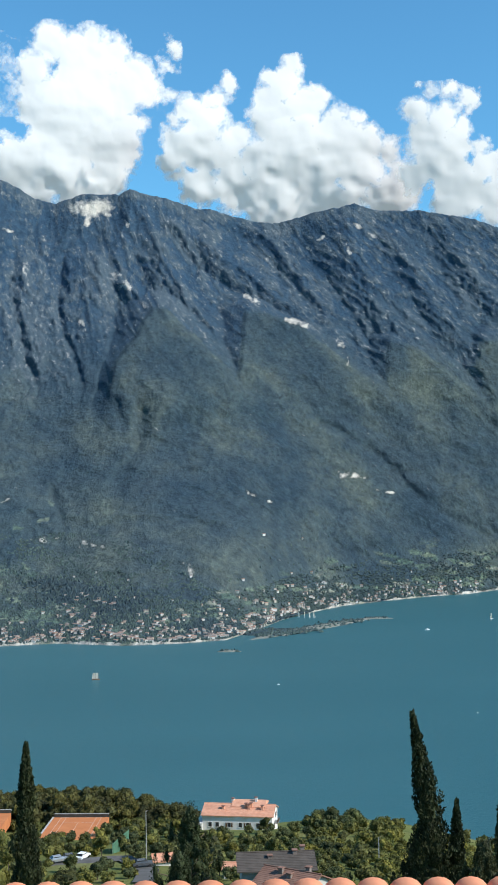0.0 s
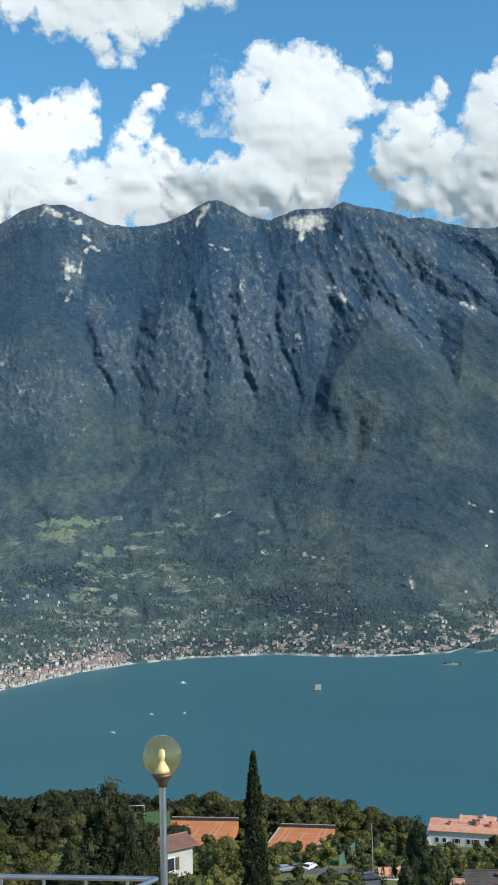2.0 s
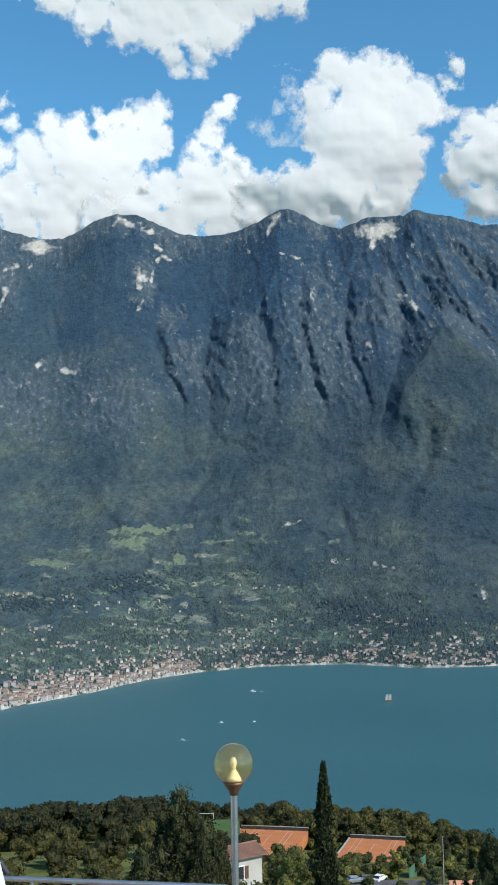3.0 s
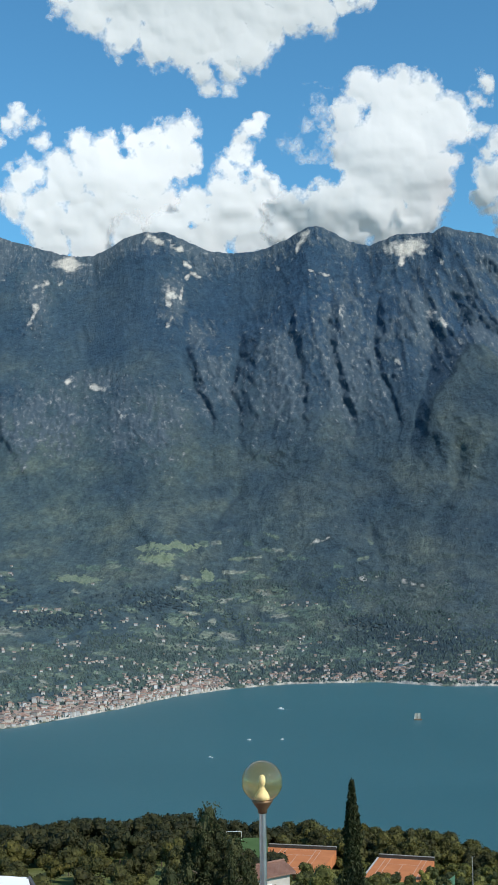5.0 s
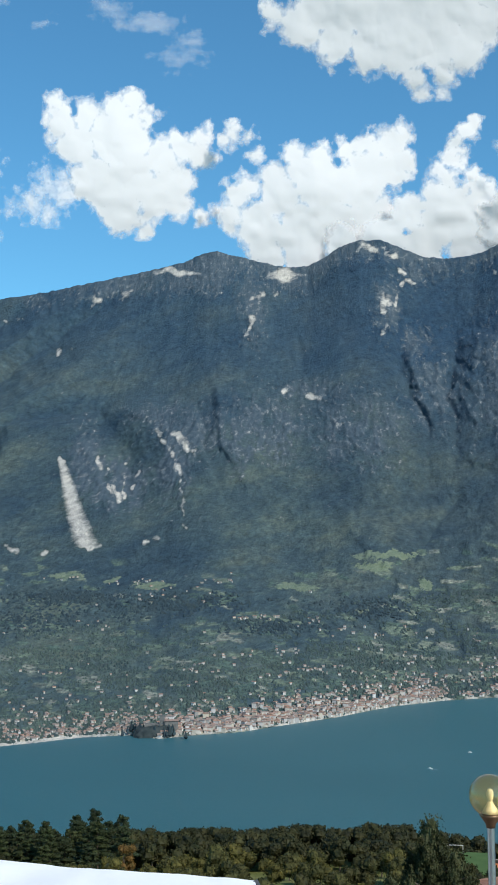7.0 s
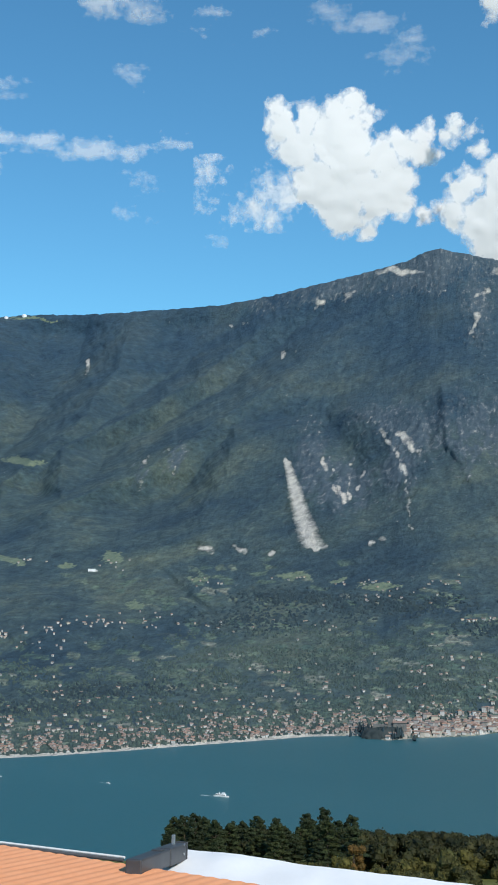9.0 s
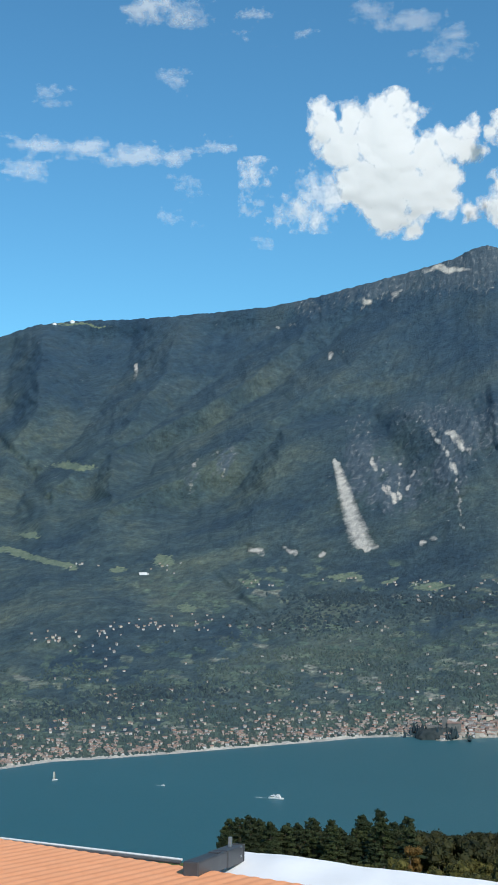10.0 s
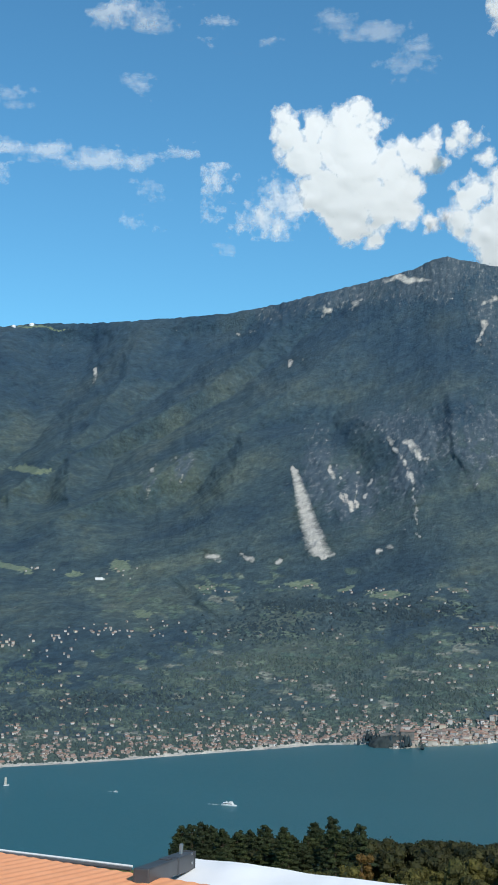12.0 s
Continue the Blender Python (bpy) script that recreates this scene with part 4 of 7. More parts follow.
def mountain_places(u, el):
    """Places on the mountain side, by degrees to the right and above the eye."""
    k = np.clip((u - RANGE_U[0]) / (RANGE_U[1] - RANGE_U[0]), 0, len(RANGE_U) - 1.001).astype(int)
    out = []
    for i, a, e in zip(k, u, el):
        r = float(np.interp(e, RANGE_E[:, i], RANGE_R[:, i]))
        out.append((r * math.sin(radians(a)), r * math.cos(radians(a)), LAKE_TO_EYE + r * math.tan(radians(e))))
    return np.array(out)


def tufts(places, wide, high, mat, name):
    """Many small uneven crowns in one mesh."""
    n = len(places)
    base = np.array([(1, 0, -0.5), (-0.2, 0.95, -0.3), (-0.9, -0.1, -0.5), (0.15, -1, -0.7), (0.1, 0.05, 1.0), (0, 0, -0.9)])
    turn = rng.uniform(0, 6.28, n)
    v = np.repeat(base[None], n, 0) * (1 + rng.uniform(-0.28, 0.28, (n, 6, 3)))
    x = v[..., 0] * np.cos(turn)[:, None] - v[..., 1] * np.sin(turn)[:, None]
    y = v[..., 0] * np.sin(turn)[:, None] + v[..., 1] * np.cos(turn)[:, None]
    v = np.stack([x * wide[:, None], y * wide[:, None], v[..., 2] * high[:, None]], -1) + places[:, None]
    f = np.array([(0, 1, 4), (1, 2, 4), (2, 3, 4), (3, 0, 4), (1, 0, 5), (2, 1, 5), (3, 2, 5), (0, 3, 5)])
    faces = (f[None] + 6 * np.arange(n)[:, None, None]).reshape(-1, 3)
    return mesh_of(name, v.reshape(-1, 3), faces, (mat,))


def foot_of(u):
    return np.interp(u, [s[0] for s in SHORE], [s[1] for s in SHORE])


# woods and scattered trees on the slopes
n = 64000
tu = rng.uniform(-58, 15, n)
te = foot_of(tu) + 0.12 + (5.0 - 3.2 * smooth(-7, 0, tu)) * rng.uniform(0, 1, n) ** (1.3 + 1.6 * smooth(-5, 1, tu))
stand = fbm(tu * 0.7 + 0.4 * te, te * 2.0, 4, 301) + 0.35 * fbm(tu * 4, te * 8, 2, 303)
keep = stand > -0.2 + 0.3 * smooth(2.5, 5.0, te - foot_of(tu))
keep &= (patches(tu, te, MEADOW, 25) < 0.45) & (plots_at(tu, te, te - foot_of(tu))[0] < np.where(rng.uniform(0, 1, n) < 0.22, 2.0, 0.4))
tu, te = tu[keep], te[keep]
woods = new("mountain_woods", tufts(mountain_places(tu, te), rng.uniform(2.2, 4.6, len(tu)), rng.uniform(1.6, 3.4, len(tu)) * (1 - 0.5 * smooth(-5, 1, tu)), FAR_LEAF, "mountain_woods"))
tagged(woods, "scattered trees and woods on the lower mountain slopes", "woods", kind="stuff")
# garden trees between the houses
n = 5000
yu = rng.uniform(-54, 11, n)
ye = foot_of(yu) + 0.13 + rng.exponential(0.7, n)
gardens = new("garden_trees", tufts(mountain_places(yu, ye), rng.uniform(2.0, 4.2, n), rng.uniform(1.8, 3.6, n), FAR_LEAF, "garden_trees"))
tagged(gardens, "green garden trees between the houses of the far shore", "trees", kind="stuff")
# dark groves; the last one stands in for a cloud's shadow on the slope
gu, ge = [], []
for cu, ce, su, se, count in [(-8.2, -4.3, 2.6, 0.35, 420), (-6.3, -4.9, 1.3, 0.45, 330), (-9.5, -3.7, 1.2, 0.2, 160), (-2.3, -5.9, 1.6, 0.25, 130), (1.5, -5.7, 1.5, 0.25, 160), (-29.5, -2.3, 4.5, 0.45, 520), (-24.0, -3.4, 2.2, 0.3, 240), (-42.5, -6.2, 4.0, 0.35, 330), (-46.0, -6.9, 3.0, 0.3, 240), (-12.5, -5.9, 3.0, 0.2, 160), (-19.5, -2.6, 2.2, 0.5, 260), (-35.0, -3.0, 4.0, 0.5, 420), (-33.8, -1.95, 2.6, 0.26, 460)]:
    gu.append(cu + su * rng.normal(0, 0.5, count))
    ge.append(ce + se * rng.normal(0, 0.6, count))
gu, ge = np.concatenate(gu), np.concatenate(ge)
ge = np.maximum(ge, foot_of(gu) + 0.12)
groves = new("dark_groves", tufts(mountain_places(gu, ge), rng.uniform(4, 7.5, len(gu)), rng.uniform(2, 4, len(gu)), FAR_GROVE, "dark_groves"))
tagged(groves, "dark green groves of cypress and oak above the shore, one standing in for a cloud shadow", "grove", kind="stuff")


def house_shape(wide, deep, high, pitch=0.24, hipped=False):
    """Walls and roof of a small house, its long side along x, standing on z = 0."""
    w, d, o = wide / 2, deep / 2, 0.5
    rise = pitch * d
    wall = [(-w, -d, -2.5), (w, -d, -2.5), (w, d, -2.5), (-w, d, -2.5), (-w, -d, high), (w, -d, high), (w, d, high), (-w, d, high), (-w, 0, high + rise), (w, 0, high + rise)]
    wf = [(0, 1, 5, 4), (1, 2, 6, 9, 5), (2, 3, 7, 6), (3, 0, 4, 8, 7)]
    e = high - pitch * o
    inset = d * 0.8 if hipped else -o
    top = [(-w - o, -d - o, e), (w + o, -d - o, e), (w + o, d + o, e), (-w - o, d + o, e), (-w + inset, 0, high + rise + 0.25), (w - inset, 0, high + rise + 0.25)]
    under = [(x, y, z - 0.3) for x, y, z in top]
    rf = [(0, 1, 5, 4), (2, 3, 4, 5), (1, 2, 5), (3, 0, 4), (7, 6, 10, 11), (9, 8, 11, 10), (0, 6, 7, 1), (1, 7, 8, 2), (2, 8, 9, 3), (3, 9, 6, 0)]
    return wall, wf, top + under, rf


def town_places(count, stretches):
    u = np.concatenate([rng.uniform(a, b, int(count * share)) for a, b, share, _, _ in stretches])
    up = np.concatenate([low + rng.exponential(spread, int(count * share)) for a, b, share, spread, low in stretches])
    return u, foot_of(u) + 0.08 + up


# from, to, share, spread upwards, lowest
STRETCHES = [(-31, -23.5, 0.15, 0.5, 0.0), (-23.5, -16.5, 0.15, 0.45, 0.0), (-16.5, -9, 0.07, 0.3, 0.05), (-9, -2, 0.07, 0.5, 0.08), (-2, 3.5, 0.09, 0.45, 0.02), (3.5, 10.5, 0.06, 0.25, 0.02), (-52, -31, 0.34, 0.55, 0.05), (-33, -14, 0.02, 1.5, 0.6), (-50, -33, 0.015, 1.5, 0.8)]
hu, he = town_places(7200, STRETCHES)
held_in = 0.6 * fbm(hu * 2.2, he * 5.0, 3, 311) + rng.uniform(-0.35, 0.35, len(hu)) > np.where((hu > -31) & (hu < -16) & (he - foot_of(hu) < 1.2), -0.1, 0.12)
hu, he = hu[held_in], he[held_in]
# hamlets: middle, spread to the sides and upwards in degrees, houses
HAMLETS = [(-47.41, -3.58, 0.48, 0.11, 9), (-44.96, -3.89, 0.8, 0.21, 10), (-41.05, -3.12, 1.6, 0.16, 22), (-31.01, -1.33, 1.07, 0.11, 10), (-26.62, -1.36, 0.48, 0.11, 8), (-36.83, -3.27, 0.67, 0.13, 8), (-32.36, -3.2, 0.59, 0.11, 7), (-30.25, -2.09, 1.6, 0.16, 10), (-44.96, -6.18, 0.32, 0.08, 4), (-43.15, -6.61, 0.43, 0.08, 5), (-34.49, -5.43, 0.8, 0.11, 7), (-27.24, -5.3, 0.8, 0.16, 9), (-25.38, -3.05, 0.37, 0.08, 7), (-24.35, -3.02, 0.37, 0.08, 7), (-22.1, -3.15, 0.37, 0.08, 5), (-20.98, -3.69, 0.67, 0.13, 8)]
HAMLETS += [(-45.6, -0.2, 0.5, 0.08, 5), (-42.3, -0.5, 0.6, 0.15, 7), (-38.0, -1.3, 0.6, 0.12, 8), (-33.5, -1.15, 0.7, 0.1, 5), (-29.3, -1.6, 0.8, 0.1, 6), (-46.5, -3.35, 1.5, 0.12, 14), (-43.0, -3.1, 0.8, 0.1, 8), (-40.5, -2.75, 0.8, 0.15, 7), (-19.41, -3.88, 0.32, 0.08, 5), (-23.45, -4.56, 0.37, 0.11, 8), (-25.76, -4.75, 0.53, 0.11, 6), (-21.38, -5.38, 0.59, 0.11, 8), (-22.68, -5.3, 0.8, 0.13, 10), (-17.45, -4.82, 0.32, 0.11, 4), (-13.46, -2.9, 0.53, 0.08, 6), (-12.27, -2.92, 0.37, 0.05, 4), (-14.67, -3.91, 0.21, 0.13, 4), (-12.57, -4.71, 0.53, 0.21, 12), (-8.24, -4.49, 0.64, 0.16, 9), (-6.95, -4.62, 0.53, 0.13, 6), (-8.53, -5.9, 0.67, 0.13, 8), (-4.66, -5.64, 0.8, 0.16, 10), (-14.29, -5.34, 0.67, 0.21, 18), (-11.15, -5.89, 0.8, 0.21, 18)]
hu = np.concatenate([hu] + [rng.normal(u, w, n) for u, e, w, h, n in HAMLETS])
he = np.concatenate([he] + [rng.normal(e, h, n) for u, e, w, h, n in HAMLETS])
he = np.maximum(he, foot_of(hu) + 0.1)
spots = mountain_places(hu, np.minimum(he, 0.5))
verts, faces, slots = [], [], []
for k, p in enumerate(spots):
    wide = rng.uniform(2.8, 6.2) * (0.85 + 0.15 * float(smooth(-34, -28, hu[k])) + 0.5 * float(smooth(-14, -6, hu[k])))
    wall, wf, top, rf = house_shape(wide, wide * rng.uniform(0.55, 0.8), rng.uniform(1.7, 3.3), hipped=rng.uniform() < 0.3)
    turn = -math.atan2(p[0], p[1]) + rng.normal(0, 0.5) + (math.pi / 2 if rng.uniform() < 0.35 else 0)
    ca, sa = math.cos(turn), math.sin(turn)
    for shape, flist, slot in ((wall, wf, 0), (top, rf, 1)):
        o = len(verts)
        verts += [(p[0] + ca * x - sa * y, p[1] + sa * x + ca * y, p[2] + z) for x, y, z in shape]
        faces += [tuple(i + o for i in f) for f in flist]
        slots += [slot] * len(flist)
town = new("lakeside_town", mesh_of("lakeside_town", verts, faces, (FAR_WALL, FAR_ROOF), face_mats=slots))
tagged(town, "pale houses with terracotta roofs spread along the far shore", "town", kind="stuff")

models = []
for wide, deep, high, hipped in ((7, 5.5, 5.5, False), (9, 5.5, 6, False), (6.5, 6, 6.5, True), (11, 5.5, 5, False)):
    wall, wf, top, rf = house_shape(wide, deep, high, hipped=hipped)
    models.append((mesh_of("wall", wall, wf, (FAR_WALL,)), mesh_of("roof", top, rf, (FAR_ROOF,))))
ou = np.concatenate([rng.uniform(-29.2, -23, 150), rng.uniform(-23, -17, 70)])
oe = foot_of(ou) + 0.1 + np.abs(rng.normal(0, 0.36, len(ou)))
for p in mountain_places(ou, oe):
    walls, roof = models[rng.integers(4)]
    home = thing("lakeside_house", "pale plastered house with a terracotta roof in the old town", "house", p, math.degrees(-math.atan2(p[0], p[1]) + rng.normal(0, 0.35)) + (90 if rng.uniform() < 0.4 else 0), "houses of the old town")
    part("wall", walls, None, home)
    part("roof", roof, None, home)


def mound(name, centre, long, wide, high, turn, mat, seed, label, category, rough=0.3):
    u, v = np.meshgrid(np.linspace(-1, 1, 40), np.linspace(-1, 1, 24))
    n = fbm(u * 2.5 + seed, v * 2.5, 4, seed)
    h = np.clip(1 - (u * u + v * v * 1.0) * (1 + 0.5 * n), -0.2, 1)
    x, y, z = u * long / 2, v * wide / 2, high * np.sign(h) * np.abs(h) ** 0.6 * (1 + rough * n) - 0.4
    a = radians(turn)
    ob = new(name, sheet(name, x * math.cos(a) - y * math.sin(a), x * math.sin(a) + y * math.cos(a), z, mat))
    ob.location = (centre[0], centre[1], 0)
    return tagged(ob, label, category, kind="structure")


def water_spot(u, el):
    return spot(u, el, LAKE_TO_EYE / math.tan(radians(-el)))


# white domes on the northern summit and a long white hall below it
FAR_WHITE = plain("far_white_paint", (0.70, 0.70, 0.70), (0.80, 0.80, 0.79), 0.3, 0.7)
for u, el, wide in ((-47.17, 11.0, 8.0), (-46.33, 11.11, 10.0)):
    dome = thing("summit_dome", "white domed building on the mountain ridge", "dome", Vector(mountain_places(np.array([u]), np.array([el]))[0]), 0, "domes on the summit")
    part("shell", lathe(bmesh.new(), [(wide * math.cos(a), 0.62 * wide * math.sin(a)) for a in [math.pi / 2 * k / 8 for k in range(8)] + [1.568]], 20), FAR_WHITE, dome)
    part("drum", tube(bmesh.new(), (0, 0, -14), (0, 0, -0.02), wide * 0.98, n=20), FAR_WHITE, dome, "white drum under the dome")
hall_at = mountain_places(np.array([-43.09]), np.array([-0.69]))[0]
hall = thing("white_hall", "long white building among meadows on the slope", "building", hall_at, 43)
part("wall", box(bmesh.new(), (-8, -4, -6), (8, 4, 3.6)), FAR_WHITE, hall)
part("roof", box(bmesh.new(), (-8.6, -4.6, 3.61), (8.6, 4.6, 4.3), 0.15), FAR_WHITE, hall)
part("annex", box(bmesh.new(), (8.01, -4.5, -6), (12, 3, 2.0)), FAR_WALL, hall)

# castle on its crag
crag = water_spot(-29.75, -8.38)
mound("ground_crag", crag + Vector((0, 18, 0)), 70, 46, 17, 28, SHORE_ROCK, 5, "dark wooded crag standing in the water", "crag")
castle = thing("castle", "grey stone lakeside castle with a square tower", "castle", crag + Vector((6, 20, 14)), 28)
CASTLE_STONE = plain("castle_stone", (0.10, 0.105, 0.105), (0.20, 0.195, 0.18), 0.2, 0.95)
bm = bmesh.new()
box(bm, (-3.5, -3.5, -4), (3.5, 3.5, 14))
for k in range(4):
    for a, b in ((-3.5, -2.5), (-0.6, 0.6), (2.5, 3.5)):
        lo, hi = ((a, -3.7), (b, -3.0)) if k % 2 else ((-3.7, a), (-3.0, b))
        if k > 1:
            lo, hi = (-hi[0], -hi[1]), (-lo[0], -lo[1])
        box(bm, (lo[0], lo[1], 13.9), (hi[0], hi[1], 15.4))
part("tower", bm, CASTLE_STONE, castle)
part("wall", box(box(bmesh.new(), (3.6, -6, -8), (22, 4, 7)), (-24, -5, -12), (-3.6, 5, 3)), CASTLE_STONE, castle)
part("roof", mesh_of("roof", house_shape(19, 11, 7)[2], house_shape(19, 11, 7)[3], (FAR_ROOF,)), None, castle).location = (13, -1, 0)
cr = rng.normal(0, 1, (90, 2)) * (18, 9) + (crag.x, crag.y + 14)
tagged(new("crag_trees", tufts(np.column_stack([cr, np.full(90, 6.0) + rng.uniform(-4, 6, 90)]), rng.uniform(2.5, 4.5, 90), rng.uniform(5, 8, 90), FAR_GROVE, "crag_trees")), "dark trees on the castle crag", "trees", kind="stuff")

# headland, islets and small island
head_a, head_b = water_spot(0.4, -6.45), water_spot(5.0, -5.68)
mid = (head_a + head_b) / 2
long = (head_b - head_a).length
head_turn = math.degrees(math.atan2(head_b.y - head_a.y, head_b.x - head_a.x))
mound("ground_headland", mid, long * 1.2, 46, 4, head_turn, SHINGLE, 8, "low wooded headland with a pale beach", "headland")
k = rng.uniform(0, 1, 260)
hp = np.array(head_a)[None] * (1 - k[:, None]) + np.array(head_b)[None] * k[:, None] + np.column_stack([rng.normal(0, 12, 260), rng.normal(0, 12, 260), np.full(260, 2.5)])
root = water_spot(0.9, -6.2)
mound("ground_spit", root, radians(3.3) * root.xy.length, 120, 5, head_turn, MOUNTAIN, 12, "wooded root of the headland at the shore", "headland")
sp = np.column_stack([root.x + rng.normal(0, 0.017, 170) * root.xy.length, root.y + rng.normal(0, 22, 170), np.full(170, 3.5)])
hp = np.vstack([hp, sp])
tagged(new("headland_trees", tufts(hp, rng.uniform(3.5, 6, 430), rng.uniform(1.4, 3.0, 430), FAR_LEAF, "headland_trees")), "dark trees along the headland", "trees", kind="stuff")
for a, b, e, wide, trees in ((5.2, 6.45, -5.6, 18, 60), (-1.55, -0.6, -7.06, 14, 26)):
    c = water_spot((a + b) / 2, e)
    length = radians(b - a) * c.xy.length
    mound("ground_islet", c, length * 1.3, wide, 3, 0, SHINGLE, 9, "small low islet off the shore", "islet")
    ip = np.column_stack([c.x + rng.uniform(-0.42, 0.42, trees) * length, c.y + rng.normal(0, 2, trees), np.full(trees, 1.5)])
    tagged(new("islet_trees", tufts(ip, rng.uniform(2.5, 4.5, trees), rng.uniform(2, 3.5, trees), FAR_LEAF, "islet_trees")), "low trees on a small islet", "trees", kind="stuff")

# boats
HULL = plain("boat_white", (0.72, 0.72, 0.70), (0.82, 0.82, 0.80), 1.0, 0.4)
WOODEN = plain("boat_wood", (0.16, 0.09, 0.05), (0.24, 0.14, 0.08), 2.0, 0.6)
SAIL = plain("sailcloth", (0.70, 0.66, 0.56), (0.80, 0.77, 0.68), 0.8, 0.9)
FOAM = plain("wake_foam", (0.35, 0.46, 0.48), (0.62, 0.68, 0.68), 0.5, 0.7)
GLASSY = plain("dark_glass", (0.02, 0.025, 0.03), (0.04, 0.045, 0.05), 1.0, 0.15, spec=0.5)


def hull(long, wide, high):
    bm = bmesh.new()
    rings = []
    for k in range(9):
        s = k / 8
        w = wide / 2 * (1 - max(0, s - 0.45) ** 2 / 0.31) * (0.85 + 0.15 * min(1, s * 3))
        x = (s - 0.5) * long
        rings.append([bm.verts.new(p) for p in ((x, -w, high), (x, -w * 0.75, 0), (x, 0, -0.3), (x, w * 0.75, 0), (x, w, high))])
    for p, q in zip(rings, rings[1:]):
        for i in range(4):
            bm.faces.new((p[i], q[i], q[i + 1], p[i + 1]))
        bm.faces.new((p[4], q[4], q[0], p[0]))
    bm.faces.new(rings[0])
    bm.faces.new(rings[-1][::-1])
    return bm


def wake(parent, long, wide, start):
    bm = bmesh.new()
    a = [bm.verts.new((start - long * k / 8, -wide * (0.3 + 0.7 * k / 8) / 2 * (1 + 0.2 * math.sin(5 * k)), 0.06)) for k in range(9)]
    b = [bm.verts.new((start - long * k / 8, wide * (0.3 + 0.7 * k / 8) / 2 * (1 + 0.2 * math.cos(4 * k)), 0.06)) for k in range(9)]
    for k in range(8):
        bm.faces.new((a[k], b[k], b[k + 1], a[k + 1]))
    part("wake", bm, FOAM, parent, "white foam wake")


def motor_boat(u, el, long=8.0, turn=0.0, trail=0.0):
    boat = thing("motor_boat", "small white motor boat out on the lake", "boat", water_spot(u, el), turn, "boats on the lake")
    part("hull", hull(long, long * 0.34, long * 0.14), HULL, boat)
    part("cabin", box(bmesh.new(), (-long * 0.15, -long * 0.11, long * 0.13), (long * 0.2, long * 0.11, long * 0.3), 0.08), HULL, boat)
    part("windscreen", box(bmesh.new(), (long * 0.2, -long * 0.1, long * 0.16), (long * 0.24, long * 0.1, long * 0.28), 0.02), GLASSY, boat)
    if trail:
        wake(boat, trail, trail * 0.16, -long * 0.4)


def sailing_boat(u, el, long, high, hull_mat, label, turn=0.0, masts=(0.05,)):
    boat = thing("sailing_boat", label, "boat", water_spot(u, el), turn, "boats on the lake")
    part("hull", hull(long, long * 0.28, long * 0.12), hull_mat, boat)
    for m in masts:
        x = m * long
        part("mast", tube(bmesh.new(), (x, 0, 0), (x, 0, high), 0.12, 0.07, 8), WOODEN, boat)
        bm = bmesh.new()
        grid = [[bm.verts.new((x - 0.15 - (long * 0.42) * s * (1 - 0.25 * h), 0.5 * math.sin(math.pi * s) * (1 - h), long * 0.16 + (high - long * 0.2) * h)) for s in (0, 0.25, 0.5, 0.75, 1)] for h in (0, 0.33, 0.66, 0.97)]
        for p, q in zip(grid, grid[1:]):
            for i in range(4):
                bm.faces.new((p[i], p[i + 1], q[i + 1], q[i]))
        bmesh.ops.solidify(bm, geom=bm.faces[:], thickness=0.04)
        part("sail", bm, SAIL, boat)


sailing_boat(-7.28, -8.2, 11, 10.5, WOODEN, "old wooden two-masted sailing boat with cream sails", 12, (0.3, -0.08))
sailing_boat(11.13, -5.62, 8, 12, HULL, "white sailing yacht far out on the lake", 20)
sailing_boat(-47.18, -9.85, 7, 10, HULL, "white sailing yacht far out on the lake", 70)
for u, el, long, turn, trail in ((1.22, -8.6, 4, 30, 0), (8.19, -6.13, 9, 10, 6), (10.4, -9.84, 3.5, 60, 0), (-13.62, -7.69, 9, 184, 14), (-15.1, -9.05, 5, 10, 0), (-13.57, -9.04, 4, 30, 0), (-16.92, -9.8, 6, 170, 8), (-42.25, -10.28, 5, 10, 9)):
    motor_boat(u, el, long, turn, trail)
for u in (2.2, 2.5, 2.75, 2.95):
    sailing_boat(u, -5.52, 7, 11, HULL, "white sailing yacht moored in the bay", rng.uniform(0, 180))
ferry = thing("ferry", "white passenger ferry with a foam wake", "ferry", water_spot(-37.05, -10.95), 12)
part("hull", hull(17, 4, 1.4), HULL, ferry)
part("deck_house", box(bmesh.new(), (-6.5, -1.6, 1.3), (4.5, 1.6, 3.0), 0.15), HULL, ferry)
part("window_band", box(bmesh.new(), (-6.2, -1.63, 1.9), (4.2, 1.63, 2.5)), GLASSY, ferry)
part("bridge", box(bmesh.new(), (0.5, -1.2, 3.0), (3.8, 1.2, 4.4), 0.1), HULL, ferry)
part("funnel", tube(bmesh.new(), (-2.5, 0, 3.0), (-2.8, 0, 4.6), 0.5, 0.4), HULL, ferry)
wake(ferry, 16, 2.6, -8)

# ---- the near hillside ----
GROUND_TABLE = [(0, -6.2), (12, -6.6), (20, -10), (30, -14), (60, -25), (120, -43), (200, -64), (260, -75.5), (300, -83), (325, -86.8), (345, -92.0), (362, -96.4), (400, -104), (450, -128), (520, -185), (640, -262)]


